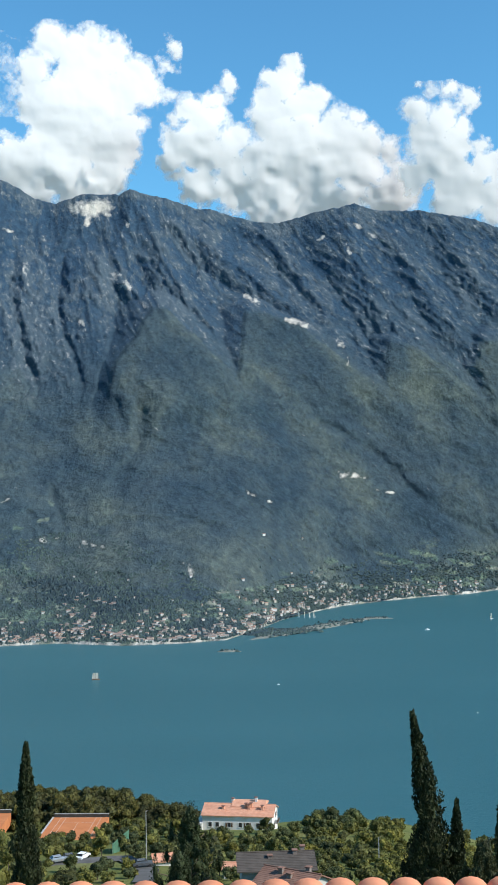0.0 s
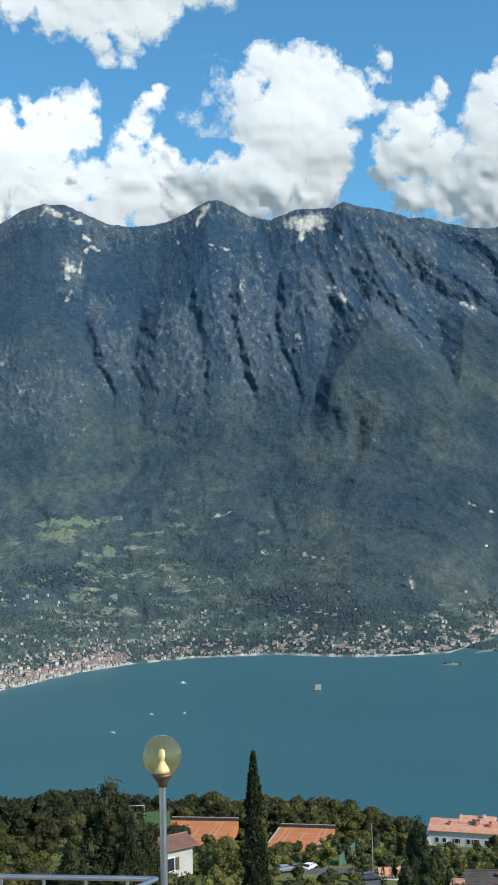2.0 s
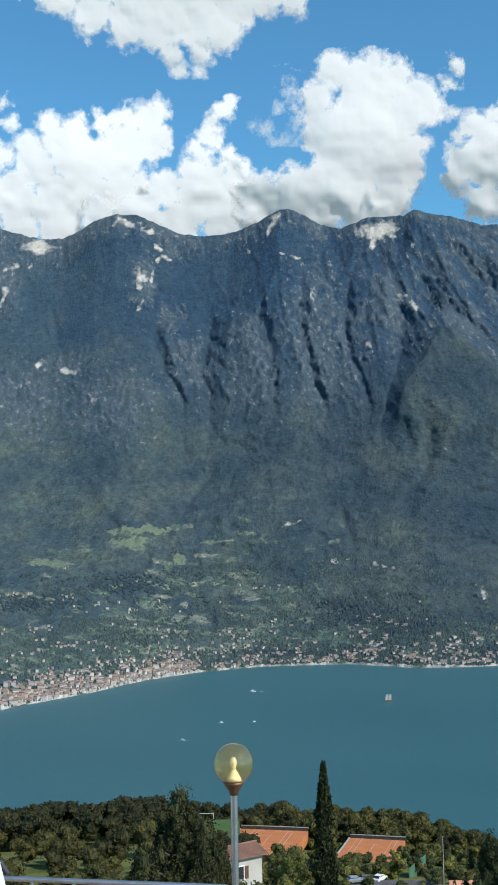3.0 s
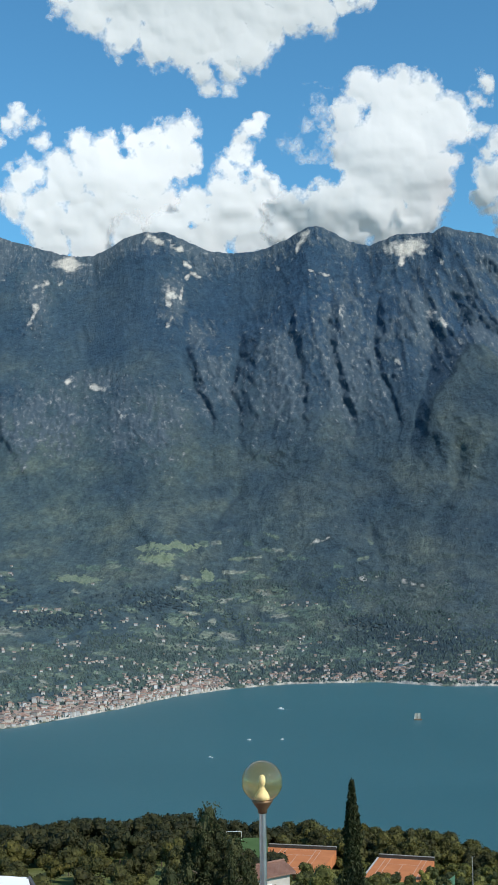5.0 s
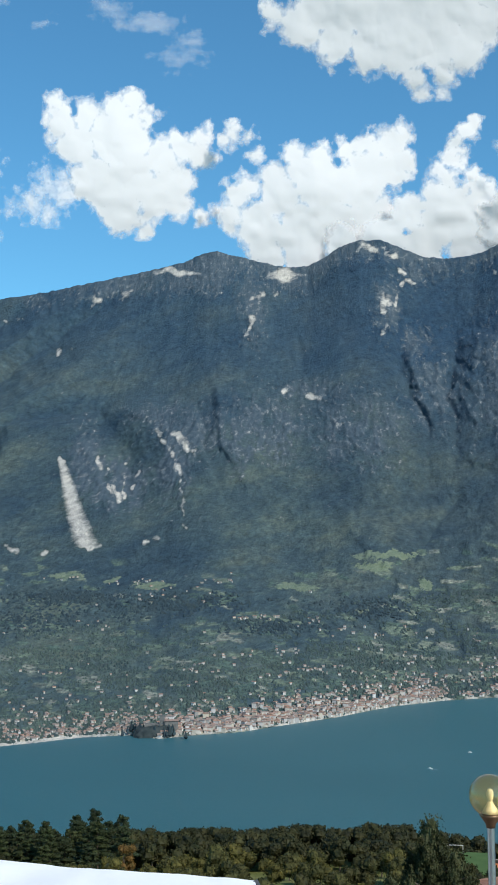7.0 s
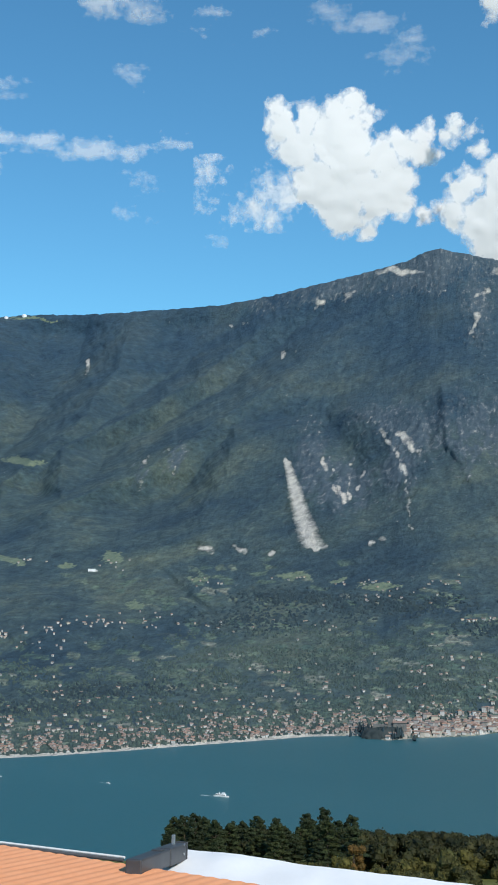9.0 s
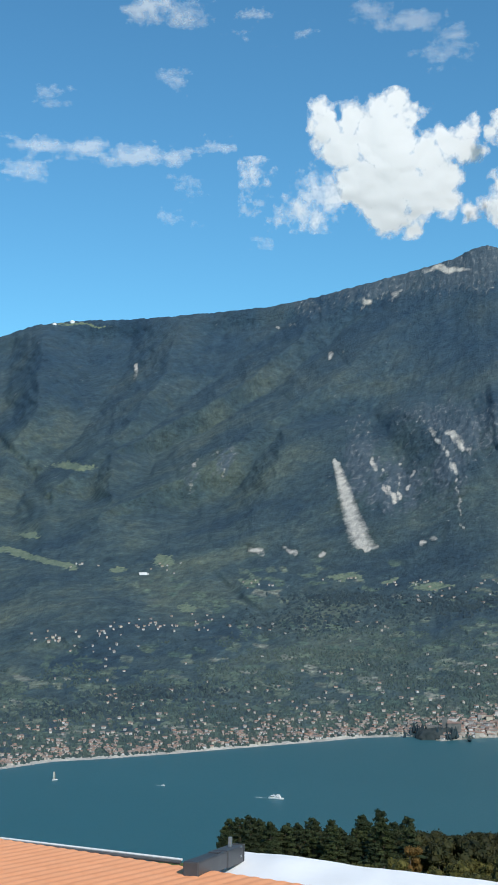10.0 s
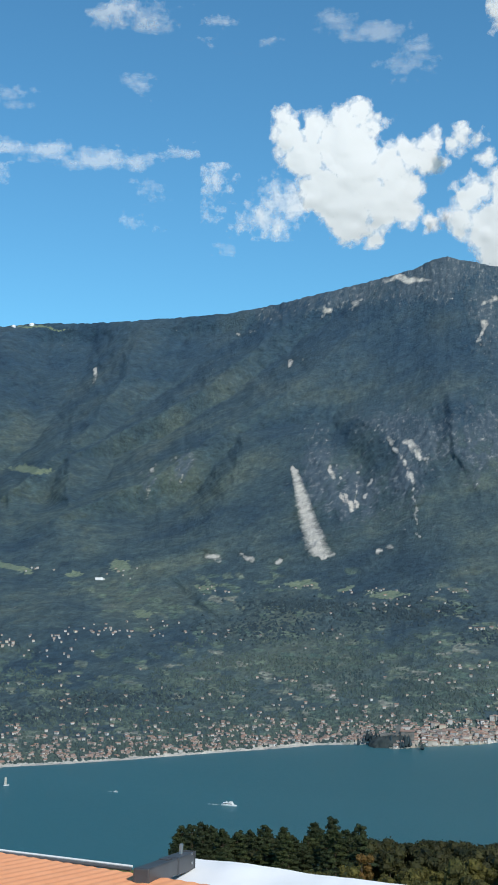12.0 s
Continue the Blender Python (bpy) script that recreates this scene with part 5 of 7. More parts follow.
def ground_at(x, y):
    """Height of the near hillside."""
    x, y = np.asarray(x, float), np.asarray(y, float)
    r, u = np.hypot(x, y), np.degrees(np.arctan2(x, y))
    z = np.interp(r, [g[0] for g in GROUND_TABLE], [g[1] for g in GROUND_TABLE])
    far = smooth(60, 300, r)
    z = z + 7.5 * far * (1 - smooth(-19, -13, u)) + 7.5 * smooth(330, 365, r) * (1 - smooth(-8, -3, u)) * smooth(-19, -13, u)
    z = z - 6.0 * smooth(5, 12, u) * far
    z = z + smooth(15, 60, r) * (1.2 * fbm(x / 40, y / 40, 3, 401) + 0.3 * fbm(x / 7, y / 7, 3, 402))
    return LAKE_TO_EYE + z


def make_ground():
    m, nt, bsdf = material("hillside", 0.95, 0, 0.15)
    v = place(nt)
    wide, fine = noise_of(nt, v, 0.06, 5), noise_of(nt, v, 1.2, 5)
    c = ramp(nt, wide, (0.3, (0.070, 0.092, 0.024)), (0.5, (0.145, 0.160, 0.045)), (0.72, (0.215, 0.200, 0.080)))
    c = blend(nt, 1.0, c, ramp(nt, fine, (0.3, 0.65), (0.7, 1.25)), "MULTIPLY")
    nt.links.new(c, bsdf.inputs["Base Color"])
    relief(nt, bsdf, fine, 0.7, 0.3)
    return m


HILL = make_ground()
r1 = np.concatenate([np.linspace(0.2, 14, 12), np.geomspace(15.5, 660, 110)])
gu, gr = np.meshgrid(np.radians(np.linspace(-180, 180, 421)), r1)
hill = new("ground", sheet("hillside", gr * np.sin(gu), gr * np.cos(gu), ground_at(gr * np.sin(gu), gr * np.cos(gu)), HILL))
tagged(hill, "grassy hillside falling away to the lake", "ground", kind="structure")


def stand(u, r, sink=0.0):
    p = spot(u, 0, r)
    return Vector((p.x, p.y, float(ground_at(p.x, p.y)) - sink))


# ---- plants ----
LEAF = leafy("broad_leaves", (0.028, 0.037, 0.010), (0.170, 0.170, 0.050), scale=0.7, each=0.45, through_light=0.2)
OLIVE = leafy("olive_leaves", (0.042, 0.058, 0.022), (0.130, 0.142, 0.056), scale=0.5, each=0.25)
PINE = leafy("pine_needles", (0.018, 0.030, 0.012), (0.042, 0.055, 0.020), scale=0.5, each=0.25, through_light=0.12)
CYPRESS = leafy("cypress_scales", (0.015, 0.023, 0.010), (0.048, 0.056, 0.020), scale=1.2, each=0.1, through_light=0.1)
CEDAR = leafy("cedar_sprays", (0.017, 0.025, 0.009), (0.086, 0.090, 0.036), scale=2.2, each=0.1, through_light=0.2)
RUST = leafy("yellow_leaves", (0.12, 0.080, 0.022), (0.26, 0.145, 0.042), scale=0.6, each=0.15, through_light=0.3)
BARK = plain("bark", (0.07, 0.055, 0.04), (0.14, 0.11, 0.08), 4.0, 0.95, bump=0.02)


def sprigs(points, size, lift=0.0, droop=None, seed=0):
    """Small bent leaf sprays at the points, two faces each; droop: the way in which they hang or point."""
    g = np.random.default_rng(seed)
    n = len(points)
    a = g.normal(size=(n, 3))
    if droop is not None:
        a = a * 0.55 + droop
    a /= np.linalg.norm(a, axis=1)[:, None]
    b = np.cross(a, g.normal(size=(n, 3)))
    b /= np.linalg.norm(b, axis=1)[:, None]
    c = np.cross(a, b)
    s = (size * g.uniform(0.6, 1.35, n))[:, None]
    p = np.asarray(points)
    v = np.stack([p - a * s, p + b * s * 0.5 + c * s * 0.25, p + a * s, p - b * s * 0.5 + c * s * 0.25], 1)
    f = (np.array([(0, 1, 2), (0, 2, 3)])[None] + 4 * np.arange(n)[:, None, None]).reshape(-1, 3)
    return v.reshape(-1, 3), f


def lump(centre, size, seed, n=10):
    """A rough closed core, so that no light shines through a crown."""
    th, ph = np.meshgrid(np.linspace(0, 2 * np.pi, n + 1)[:-1], np.linspace(0.15, np.pi - 0.15, n // 2 + 1))
    k = 1 + 0.22 * grain(th * 1.7 + seed, ph * 2.3, seed)
    v = np.stack([centre[0] + size[0] * k * np.cos(th) * np.sin(ph), centre[1] + size[1] * k * np.sin(th) * np.sin(ph), centre[2] + size[2] * k * np.cos(ph)], -1).reshape(-1, 3)
    f = []
    rows = n // 2 + 1
    for j in range(rows - 1):
        for i in range(n):
            f.append((j * n + i, (j + 1) * n + i, (j + 1) * n + (i + 1) % n))
            f.append((j * n + i, (j + 1) * n + (i + 1) % n, j * n + (i + 1) % n))
    f += [(0, i, i + 1) for i in range(1, n - 1)]
    return v, np.array(f)


def joined(pieces, name, mat):
    verts, faces, o = [], [], 0
    for v, f in pieces:
        verts.append(v)
        faces.append(np.asarray(f) + o)
        o += len(v)
    return mesh_of(name, np.vstack(verts), np.vstack(faces), (mat,))


def ball_points(g, n, centre, size, inner=0.75):
    d = g.normal(size=(n, 3))
    d /= np.linalg.norm(d, axis=1)[:, None]
    return np.asarray(centre) + d * np.asarray(size) * g.uniform(inner, 1.08, n)[:, None]


def broad_tree(seed, mat, high=7.0, wide=6.0, sprays=1000, leaf=0.27):
    """Trunk and crown meshes of a round-headed tree."""
    g = np.random.default_rng(seed)
    pieces, lumps = [], []
    for k in range(11):
        a, q = g.uniform(0, 6.28), g.uniform(0, 1) ** 0.6
        c = (math.cos(a) * q * wide * 0.30, math.sin(a) * q * wide * 0.30, high * g.uniform(0.38, 0.80))
        s = wide * g.uniform(0.16, 0.27)
        lumps.append((c, s))
        pieces.append(lump(c, (s * 0.8, s * 0.8, s * 0.72), seed + k, 8))
        pieces.append(sprigs(ball_points(g, sprays // 11, c, (s, s, s * 0.9)), leaf, seed=seed * 31 + k))
    bm = bmesh.new()
    tube(bm, (0, 0, -0.8), (0.1, 0, high * 0.5), 0.20, 0.12, 8)
    for c, s in lumps[:5]:
        tube(bm, (0.05, 0, high * 0.28), c, 0.09, 0.04, 6)
    me = bpy.data.meshes.new("trunk")
    bm.to_mesh(me)
    bm.free()
    me.materials.append(BARK)
    return me, joined(pieces, "crown", mat)


def pine_tree(seed, high=11.0, wide=6.0):
    g = np.random.default_rng(seed)
    pieces = []
    bm = bmesh.new()
    tube(bm, (0, 0, -1), (0, 0, high * 0.95), 0.22, 0.05, 8)
    for k in range(20):
        h = high * (0.38 + 0.6 * k / 20)
        reach = wide * 0.5 * (1.05 - 0.75 * (k / 20) ** 1.5) * g.uniform(0.7, 1.1)
        a = k * 2.4 + g.uniform(-0.4, 0.4)
        tip = (math.cos(a) * reach, math.sin(a) * reach, h + 0.12 * reach)
        tube(bm, (0, 0, h - 0.25 * reach), tip, 0.06, 0.02, 5)
        c = (tip[0] * 0.72, tip[1] * 0.72, tip[2])
        pieces.append(lump(c, (reach * 0.36 + 0.2, reach * 0.36 + 0.2, 0.34), seed + k, 8))
        pieces.append(sprigs(ball_points(g, 60, c, (reach * 0.46 + 0.25, reach * 0.46 + 0.25, 0.5), 0.55), 0.30, seed=seed * 17 + k))
    me = bpy.data.meshes.new("trunk")
    bm.to_mesh(me)
    bm.free()
    me.materials.append(BARK)
    return me, joined(pieces, "crown", PINE)


def cypress_tree(seed, high, wide, lean=(0.0, 0.0), sprays=15000, leaf=0.065, split=None):
    """A narrow dark column that tapers to a ragged tip."""
    g = np.random.default_rng(seed)

    def girth(s):
        return wide / 2 * np.clip(np.interp(s, [0, 0.08, 0.3, 0.55, 0.75, 0.9, 1.0], [0.6, 0.95, 1.0, 0.78, 0.52, 0.30, 0.08]), 0.02, 2)

    def spine(s):
        return lean[0] * s ** 2.0 * high, lean[1] * s ** 2.0 * high

    s = 1 - g.uniform(0, 1, sprays) ** 0.8
    a = g.uniform(0, 6.28, sprays)
    wave = 1 + 0.40 * grain(a * 1.6, s * high * 1.3, seed) + 0.28 * grain(a * 3.2, s * high * 3.4, seed + 1)
    rad = girth(s) * wave * g.uniform(0.72, 1.08, sprays)
    ox, oy = spine(s)
    pts = np.stack([ox + rad * np.cos(a), oy + rad * np.sin(a), s * high], -1)
    up = np.stack([0.35 * np.cos(a), 0.35 * np.sin(a), np.full(sprays, 1.1)], -1)
    pieces = [sprigs(pts, leaf, droop=up, seed=seed)]
    for k in range(26):
        q = k / 26 + 0.01
        w = float(girth(np.array(q)))
        cx, cy = spine(q)
        pieces.append(lump((cx, cy, q * high), (w * 0.62, w * 0.62, high / 26 * 0.95), seed + k, 10))
    bm = bmesh.new()
    tube(bm, (0, 0, -1.2), (0, 0, high * 0.25), 0.16, 0.10, 8)
    me = bpy.data.meshes.new("trunk")
    bm.to_mesh(me)
    bm.free()
    me.materials.append(BARK)
    return me, joined(pieces, "crown", CYPRESS)


def cedar_tree(seed, high, wide, mat, limbs=90, sprays=460, leaf=0.036):
    """A broad conifer of many upswept plumes that hang at their tips."""
    g = np.random.default_rng(seed)
    pieces = []
    bm = bmesh.new()
    tube(bm, (0, 0, -1.0), (0, 0, high * 0.90), 0.15, 0.03, 8)
    for k in range(limbs):
        s = ((k + 0.5) / limbs) ** 0.6
        h = high * (0.10 + 0.86 * s)
        reach = min(wide / 2, 0.12 + 0.44 * high * (1 - s)) * g.uniform(0.5, 1.25)
        a = k * 2.399 + g.uniform(-0.4, 0.4)
        dx, dy = math.cos(a), math.sin(a)
        rise = g.uniform(0.25, 0.6)
        tube(bm, (0, 0, h - 0.25 * reach), (dx * reach, dy * reach, h + rise * reach * 0.5), 0.04, 0.012, 5)
        # an upright plume at the end of the limb and a lower one half way along it
        for m, share in ((0.95, 0.6), (0.5, 0.4)):
            n = int(sprays * share)
            tall = (0.36 + 0.22 * reach) * g.uniform(0.6, 1.5)
            q = g.uniform(0, 1, n) ** 1.3
            b = g.uniform(0, 6.28, n)
            rad = (0.19 * (1 - q) + 0.03) * g.uniform(0.4, 1.1, n) * (0.75 + 0.3 * reach)
            cx, cy, cz = dx * reach * m, dy * reach * m, h + rise * reach * 0.4 * m - 0.3
            pts = np.stack([cx + rad * np.cos(b), cy + rad * np.sin(b), cz + q * tall], -1)
            up = np.stack([0.4 * np.cos(b), 0.4 * np.sin(b), np.full(n, 0.9)], -1)
            pieces.append(sprigs(pts, leaf, droop=up, seed=seed * 13 + k))
            pieces.append(lump((cx, cy, cz + 0.3 * tall), (0.09, 0.09, 0.3 * tall), seed + k, 8))
        pieces.append(lump((dx * reach * 0.3, dy * reach * 0.3, h), (0.12 + 0.1 * reach, 0.12 + 0.1 * reach, 0.22), seed + k, 8))
    pieces.append(sprigs(np.stack([g.normal(size=700) * 0.13, g.normal(size=700) * 0.13, high * (1.0 - 0.14 * g.uniform(0, 1, 700) ** 0.7)], -1), leaf, droop=np.array([0, 0, 0.8]), seed=seed))
    me = bpy.data.meshes.new("trunk")
    bm.to_mesh(me)
    bm.free()
    me.materials.append(BARK)
    return me, joined(pieces, "crown", mat)


def plant(name, meshes, at, label, category, group="", turn=0.0, size=1.0, tall=1.0):
    tree = thing(name, label, category, at, turn, group)
    tree.scale = (size, size, size * tall)
    part("trunk", meshes[0], None, tree)
    part("crown", meshes[1], None, tree)
    return tree


TALL_CYPRESS = "tall dark green cypress tree"
plant("cypress_tree", cypress_tree(501, 9.3, 1.12), spot(-10.5, -10.87, 40) - Vector((0, 0, 9.3)), TALL_CYPRESS + " with a straight narrow crown", "cypress")
plant("cypress_tree", cypress_tree(502, 9.6, 1.32, lean=(-0.085, 0)), spot(8.55, -9.8, 40) - Vector((0, 0, 9.6)), TALL_CYPRESS + " with its tip leaning over", "cypress")
plant("cypress_tree", cypress_tree(503, 6.9, 0.8, sprays=8000), spot(9.35, -13.6, 40) - Vector((0, 0, 6.9)), "slim side stem of a dark cypress", "cypress")
plant("cypress_tree", cypress_tree(504, 8.0, 1.1), spot(11.5, -13.0, 38) - Vector((0, 0, 8.0)), TALL_CYPRESS + " with a straight narrow crown", "cypress")
SPRAYED = "broad conifer with upswept grey-green sprays"
plant("conifer_tree", cedar_tree(511, 7.6, 2.9, CEDAR), spot(-17.15, -11.75, 30) - Vector((0, 0, 7.6)), SPRAYED, "conifer")
plant("conifer_tree", cedar_tree(512, 6.2, 2.6, CEDAR, limbs=60), spot(-19.0, -13.55, 29) - Vector((0, 0, 6.6)), SPRAYED, "conifer")
plant("conifer_tree", cedar_tree(513, 7.2, 2.3, CEDAR, limbs=60), spot(-16.0, -13.1, 31) - Vector((0, 0, 7.2)), SPRAYED, "conifer")
plant("conifer_tree", cedar_tree(514, 8.0, 3.0, PINE, limbs=40), spot(-3.0, -13.7, 46) - Vector((0, 0, 8.0)), "dark bushy conifer beside the garden", "conifer")
plant("conifer_tree", cedar_tree(515, 5.0, 2.2, PINE, limbs=30), spot(-3.55, -15.8, 44) - Vector((0, 0, 5.0)), "dark bushy conifer beside the garden", "conifer")
plant("conifer_tree", cedar_tree(516, 6.0, 3.4, CEDAR, limbs=40), spot(10.6, -15.2, 34) - Vector((0, 0, 6.0)), SPRAYED, "conifer")
plant("conifer_tree", cedar_tree(517, 6.0, 2.6, PINE, limbs=36), spot(7.3, -15.6, 42) - Vector((0, 0, 6.0)), "dark conifer at the foot of a cypress", "conifer")

# ---- woods, orchards and hedges ----
BROADS = [broad_tree(600 + k, LEAF, high=7 + k % 3, wide=6 + 0.7 * (k % 4)) for k in range(5)]
OLIVES = [broad_tree(620 + k, OLIVE, high=4.2, wide=4.4, sprays=900, leaf=0.22) for k in range(3)]
PINES = [pine_tree(640 + k, 10.5 + k, 6.0) for k in range(3)]
taken = []


def free(p, room):
    if any((p[0] - q[0]) ** 2 + (p[1] - q[1]) ** 2 < (room + q[2]) ** 2 * 0.25 for q in taken):
        return False
    taken.append((p[0], p[1], room))
    return True


# places kept clear: courts, houses, lanes (right, away, radius)
CLEAR = [(-8.3, 327, 12), (-13.2, 330, 17), (-0.7, 362, 15), (1.3, 205, 12), (-14.2, 120, 10), (-9.0, 260, 6), (-7.0, 262, 6), (-4.3, 250, 6), (-4.15, 238, 7), (-4.1, 226, 7), (-4.1, 216, 5), (-7.9, 248, 8), (-6.2, 276, 6), (-10.5, 327, 8), (-11.6, 190, 8), (-15.2, 322, 10), (-0.7, 342, 15), (-1.2, 322, 9), (0.6, 346, 12), (1.0, 330, 9)]
clear = [(spot(u, 0, r).x, spot(u, 0, r).y, rad) for u, r, rad in CLEAR]


def join_woods(made, name, label):
    """Many trees in one mesh, for a wood that nobody could count."""
    verts, faces, slots, o = [], [], [], 0
    for meshes, at, turn, size in made:
        for slot, me in enumerate(meshes):
            co = np.empty(len(me.vertices) * 3)
            me.vertices.foreach_get("co", co)
            co = co.reshape(-1, 3) * size
            c, s = math.cos(turn), math.sin(turn)
            verts.append(np.stack([co[:, 0] * c - co[:, 1] * s, co[:, 0] * s + co[:, 1] * c, co[:, 2]], -1) + np.array(at))
            faces += [tuple(i + o for i in p.vertices) for p in me.polygons]
            slots += [slot] * len(me.polygons)
            o += len(me.vertices)
    first = made[0][0]
    ob = new(name, mesh_of(name, np.vstack(verts), faces, (first[0].materials[0], first[1].materials[0]), face_mats=slots))
    return tagged(ob, label, "wood", kind="stuff")


def scatter(count, u_range, r_range, models, name, label, category, group, room, size=(0.8, 1.2), keep=None, joined_as=""):
    made, wood = 0, []
    for _ in range(count * 8):
        if made >= count:
            break
        u, r = rng.uniform(*u_range), math.sqrt(rng.uniform(r_range[0] ** 2, r_range[1] ** 2))
        if keep is not None and not keep(u, r):
            continue
        p = stand(u, r, 0.3)
        if any((p.x - q[0]) ** 2 + (p.y - q[1]) ** 2 < q[2] ** 2 for q in clear) or not free(p, room):
            continue
        made += 1
        if joined_as:
            wood.append((models[rng.integers(len(models))], p, rng.uniform(0, 6.28), rng.uniform(*size)))
            continue
        plant(name, models[rng.integers(len(models))], p, label, category, group, rng.uniform(0, 360), rng.uniform(*size), rng.uniform(0.85, 1.15))
    if wood:
        join_woods(wood, joined_as, label)


WOOD_LEAF = leafy("wood_leaves", (0.010, 0.016, 0.005), (0.050, 0.048, 0.015), scale=0.4, each=0, through_light=0.14)
WOODS = [broad_tree(680 + k, WOOD_LEAF, high=7 + k % 3, wide=6 + 0.7 * (k % 4), sprays=520, leaf=0.36) for k in range(4)]
scatter(70, (-39.4, -31), (275, 350), PINES, "pine_tree", "dark pine tree on the wooded slope", "pine", "pines of the hillside wood", 3.8, (0.75, 1.05))
scatter(260, (-38.5, -13.5), (288, 374), WOODS, "tree", "dense leafy wood on the hillside above the lake", "tree", "", 3.9, (0.85, 1.25), joined_as="hillside_wood")
HEDGE_LEAF = leafy("hedgerow_leaves", (0.016, 0.022, 0.006), (0.112, 0.106, 0.030), scale=0.5, each=0.4, through_light=0.14)
BACKS = [broad_tree(670 + k, HEDGE_LEAF, high=7 + k % 2, wide=6.4 + 0.6 * (k % 3), sprays=1200, leaf=0.26) for k in range(4)]
scatter(110, (-14.5, -3.0), (342, 372), BACKS, "tree", "leafy olive-green tree behind the clay courts", "tree", "trees behind the courts", 3.2, (0.85, 1.2))
scatter(120, (-14, 4.5), (215, 340), OLIVES, "olive_tree", "grey-green olive tree in the orchard", "olive tree", "orchard trees", 3.4, (0.55, 0.95))
scatter(50, (-14, 2), (225, 322), BROADS, "tree", "leafy green tree among the gardens", "tree", "garden trees", 4.0, (0.4, 0.7))
scatter(50, (2.4, 16), (180, 335), BROADS, "tree", "leafy green tree on the slope", "tree", "trees of the slope", 4.0, (0.35, 0.62))
scatter(16, (2.5, 5), (340, 366), OLIVES, "olive_tree", "grey-green tree beside the villa", "olive tree", "orchard trees", 3.5, (0.9, 1.3))
scatter(75, (-34, -15.5), (170, 286), BACKS, "tree", "dark olive-green leafy tree below the terrace", "tree", "trees of the slope", 4.6, (0.7, 1.05), keep=lambda u, r: not (-21.6 < u < -19.4 and r > 252))
SHRUB = leafy("shrub_leaves", (0.052, 0.066, 0.015), (0.260, 0.245, 0.066), scale=0.6, each=0.35)
SHRUBS = [broad_tree(690 + k, SHRUB, high=2.6, wide=3.6, sprays=420, leaf=0.24) for k in range(3)]
scatter(130, (-13.5, 4), (210, 335), SHRUBS, "shrub", "leafy yellow-green shrub among the gardens", "shrub", "garden shrubs", 2.2, (0.5, 1.1))
scatter(180, (2.0, 13), (180, 335), SHRUBS, "shrub", "yellow-green shrub on the slope", "shrub", "garden shrubs", 2.4, (0.7, 1.4))
scatter(70, (-14.5, -3.0), (334, 352), SHRUBS, "shrub", "leafy shrub at the foot of the trees behind the courts", "shrub", "garden shrubs", 2.0, (0.8, 1.5))
plant("yellow_tree", broad_tree(660, RUST, high=14.0, wide=4.6, sprays=1200, leaf=0.2), spot(-30.9, -12.72, 250) - Vector((0, 0, 13.0)), "small tree with yellow and rusty leaves", "tree")

for k, (u, el, r, mat) in enumerate(((-13.95, -15.05, 104, LEAF), (-14.6, -15.25, 108, LEAF), (-12.5, -13.95, 205, LEAF), (-11.85, -14.0, 215, SHRUB), (-15.4, -15.5, 100, LEAF), (-12.1, -13.75, 150, SHRUB), (-11.3, -14.6, 140, LEAF), (-12.9, -15.3, 118, SHRUB), (-9.0, -15.9, 150, LEAF))):
    top = spot(u, el, r)
    high = top.z - float(ground_at(top.x, top.y)) + 0.4
    plant("tree", broad_tree(720 + k, mat, high=high, wide=5.0, sprays=1500, leaf=0.16), Vector((top.x, top.y, top.z - high)), "leafy tree among the gardens below the terrace", "tree", "garden trees")

# ---- clay courts ----
CLAY = plain("clay", (0.44, 0.15, 0.055), (0.56, 0.21, 0.08), 0.25, 0.95, bump=0.005)
LINE = plain("court_line", (0.52, 0.36, 0.28), (0.62, 0.48, 0.40), 2.0, 0.9)
CONCRETE = plain("concrete", (0.30, 0.29, 0.27), (0.44, 0.43, 0.40), 0.8, 0.95, bump=0.01)
DARK_NET = plain("dark_windbreak", (0.035, 0.035, 0.03), (0.07, 0.065, 0.055), 1.0, 0.95)
GREEN_NET = plain("green_windbreak", (0.050, 0.130, 0.080), (0.085, 0.19, 0.12), 0.6, 0.8)
STEEL = plain("galvanised_steel", (0.40, 0.41, 0.42), (0.55, 0.56, 0.57), 5.0, 0.35, 0.9)


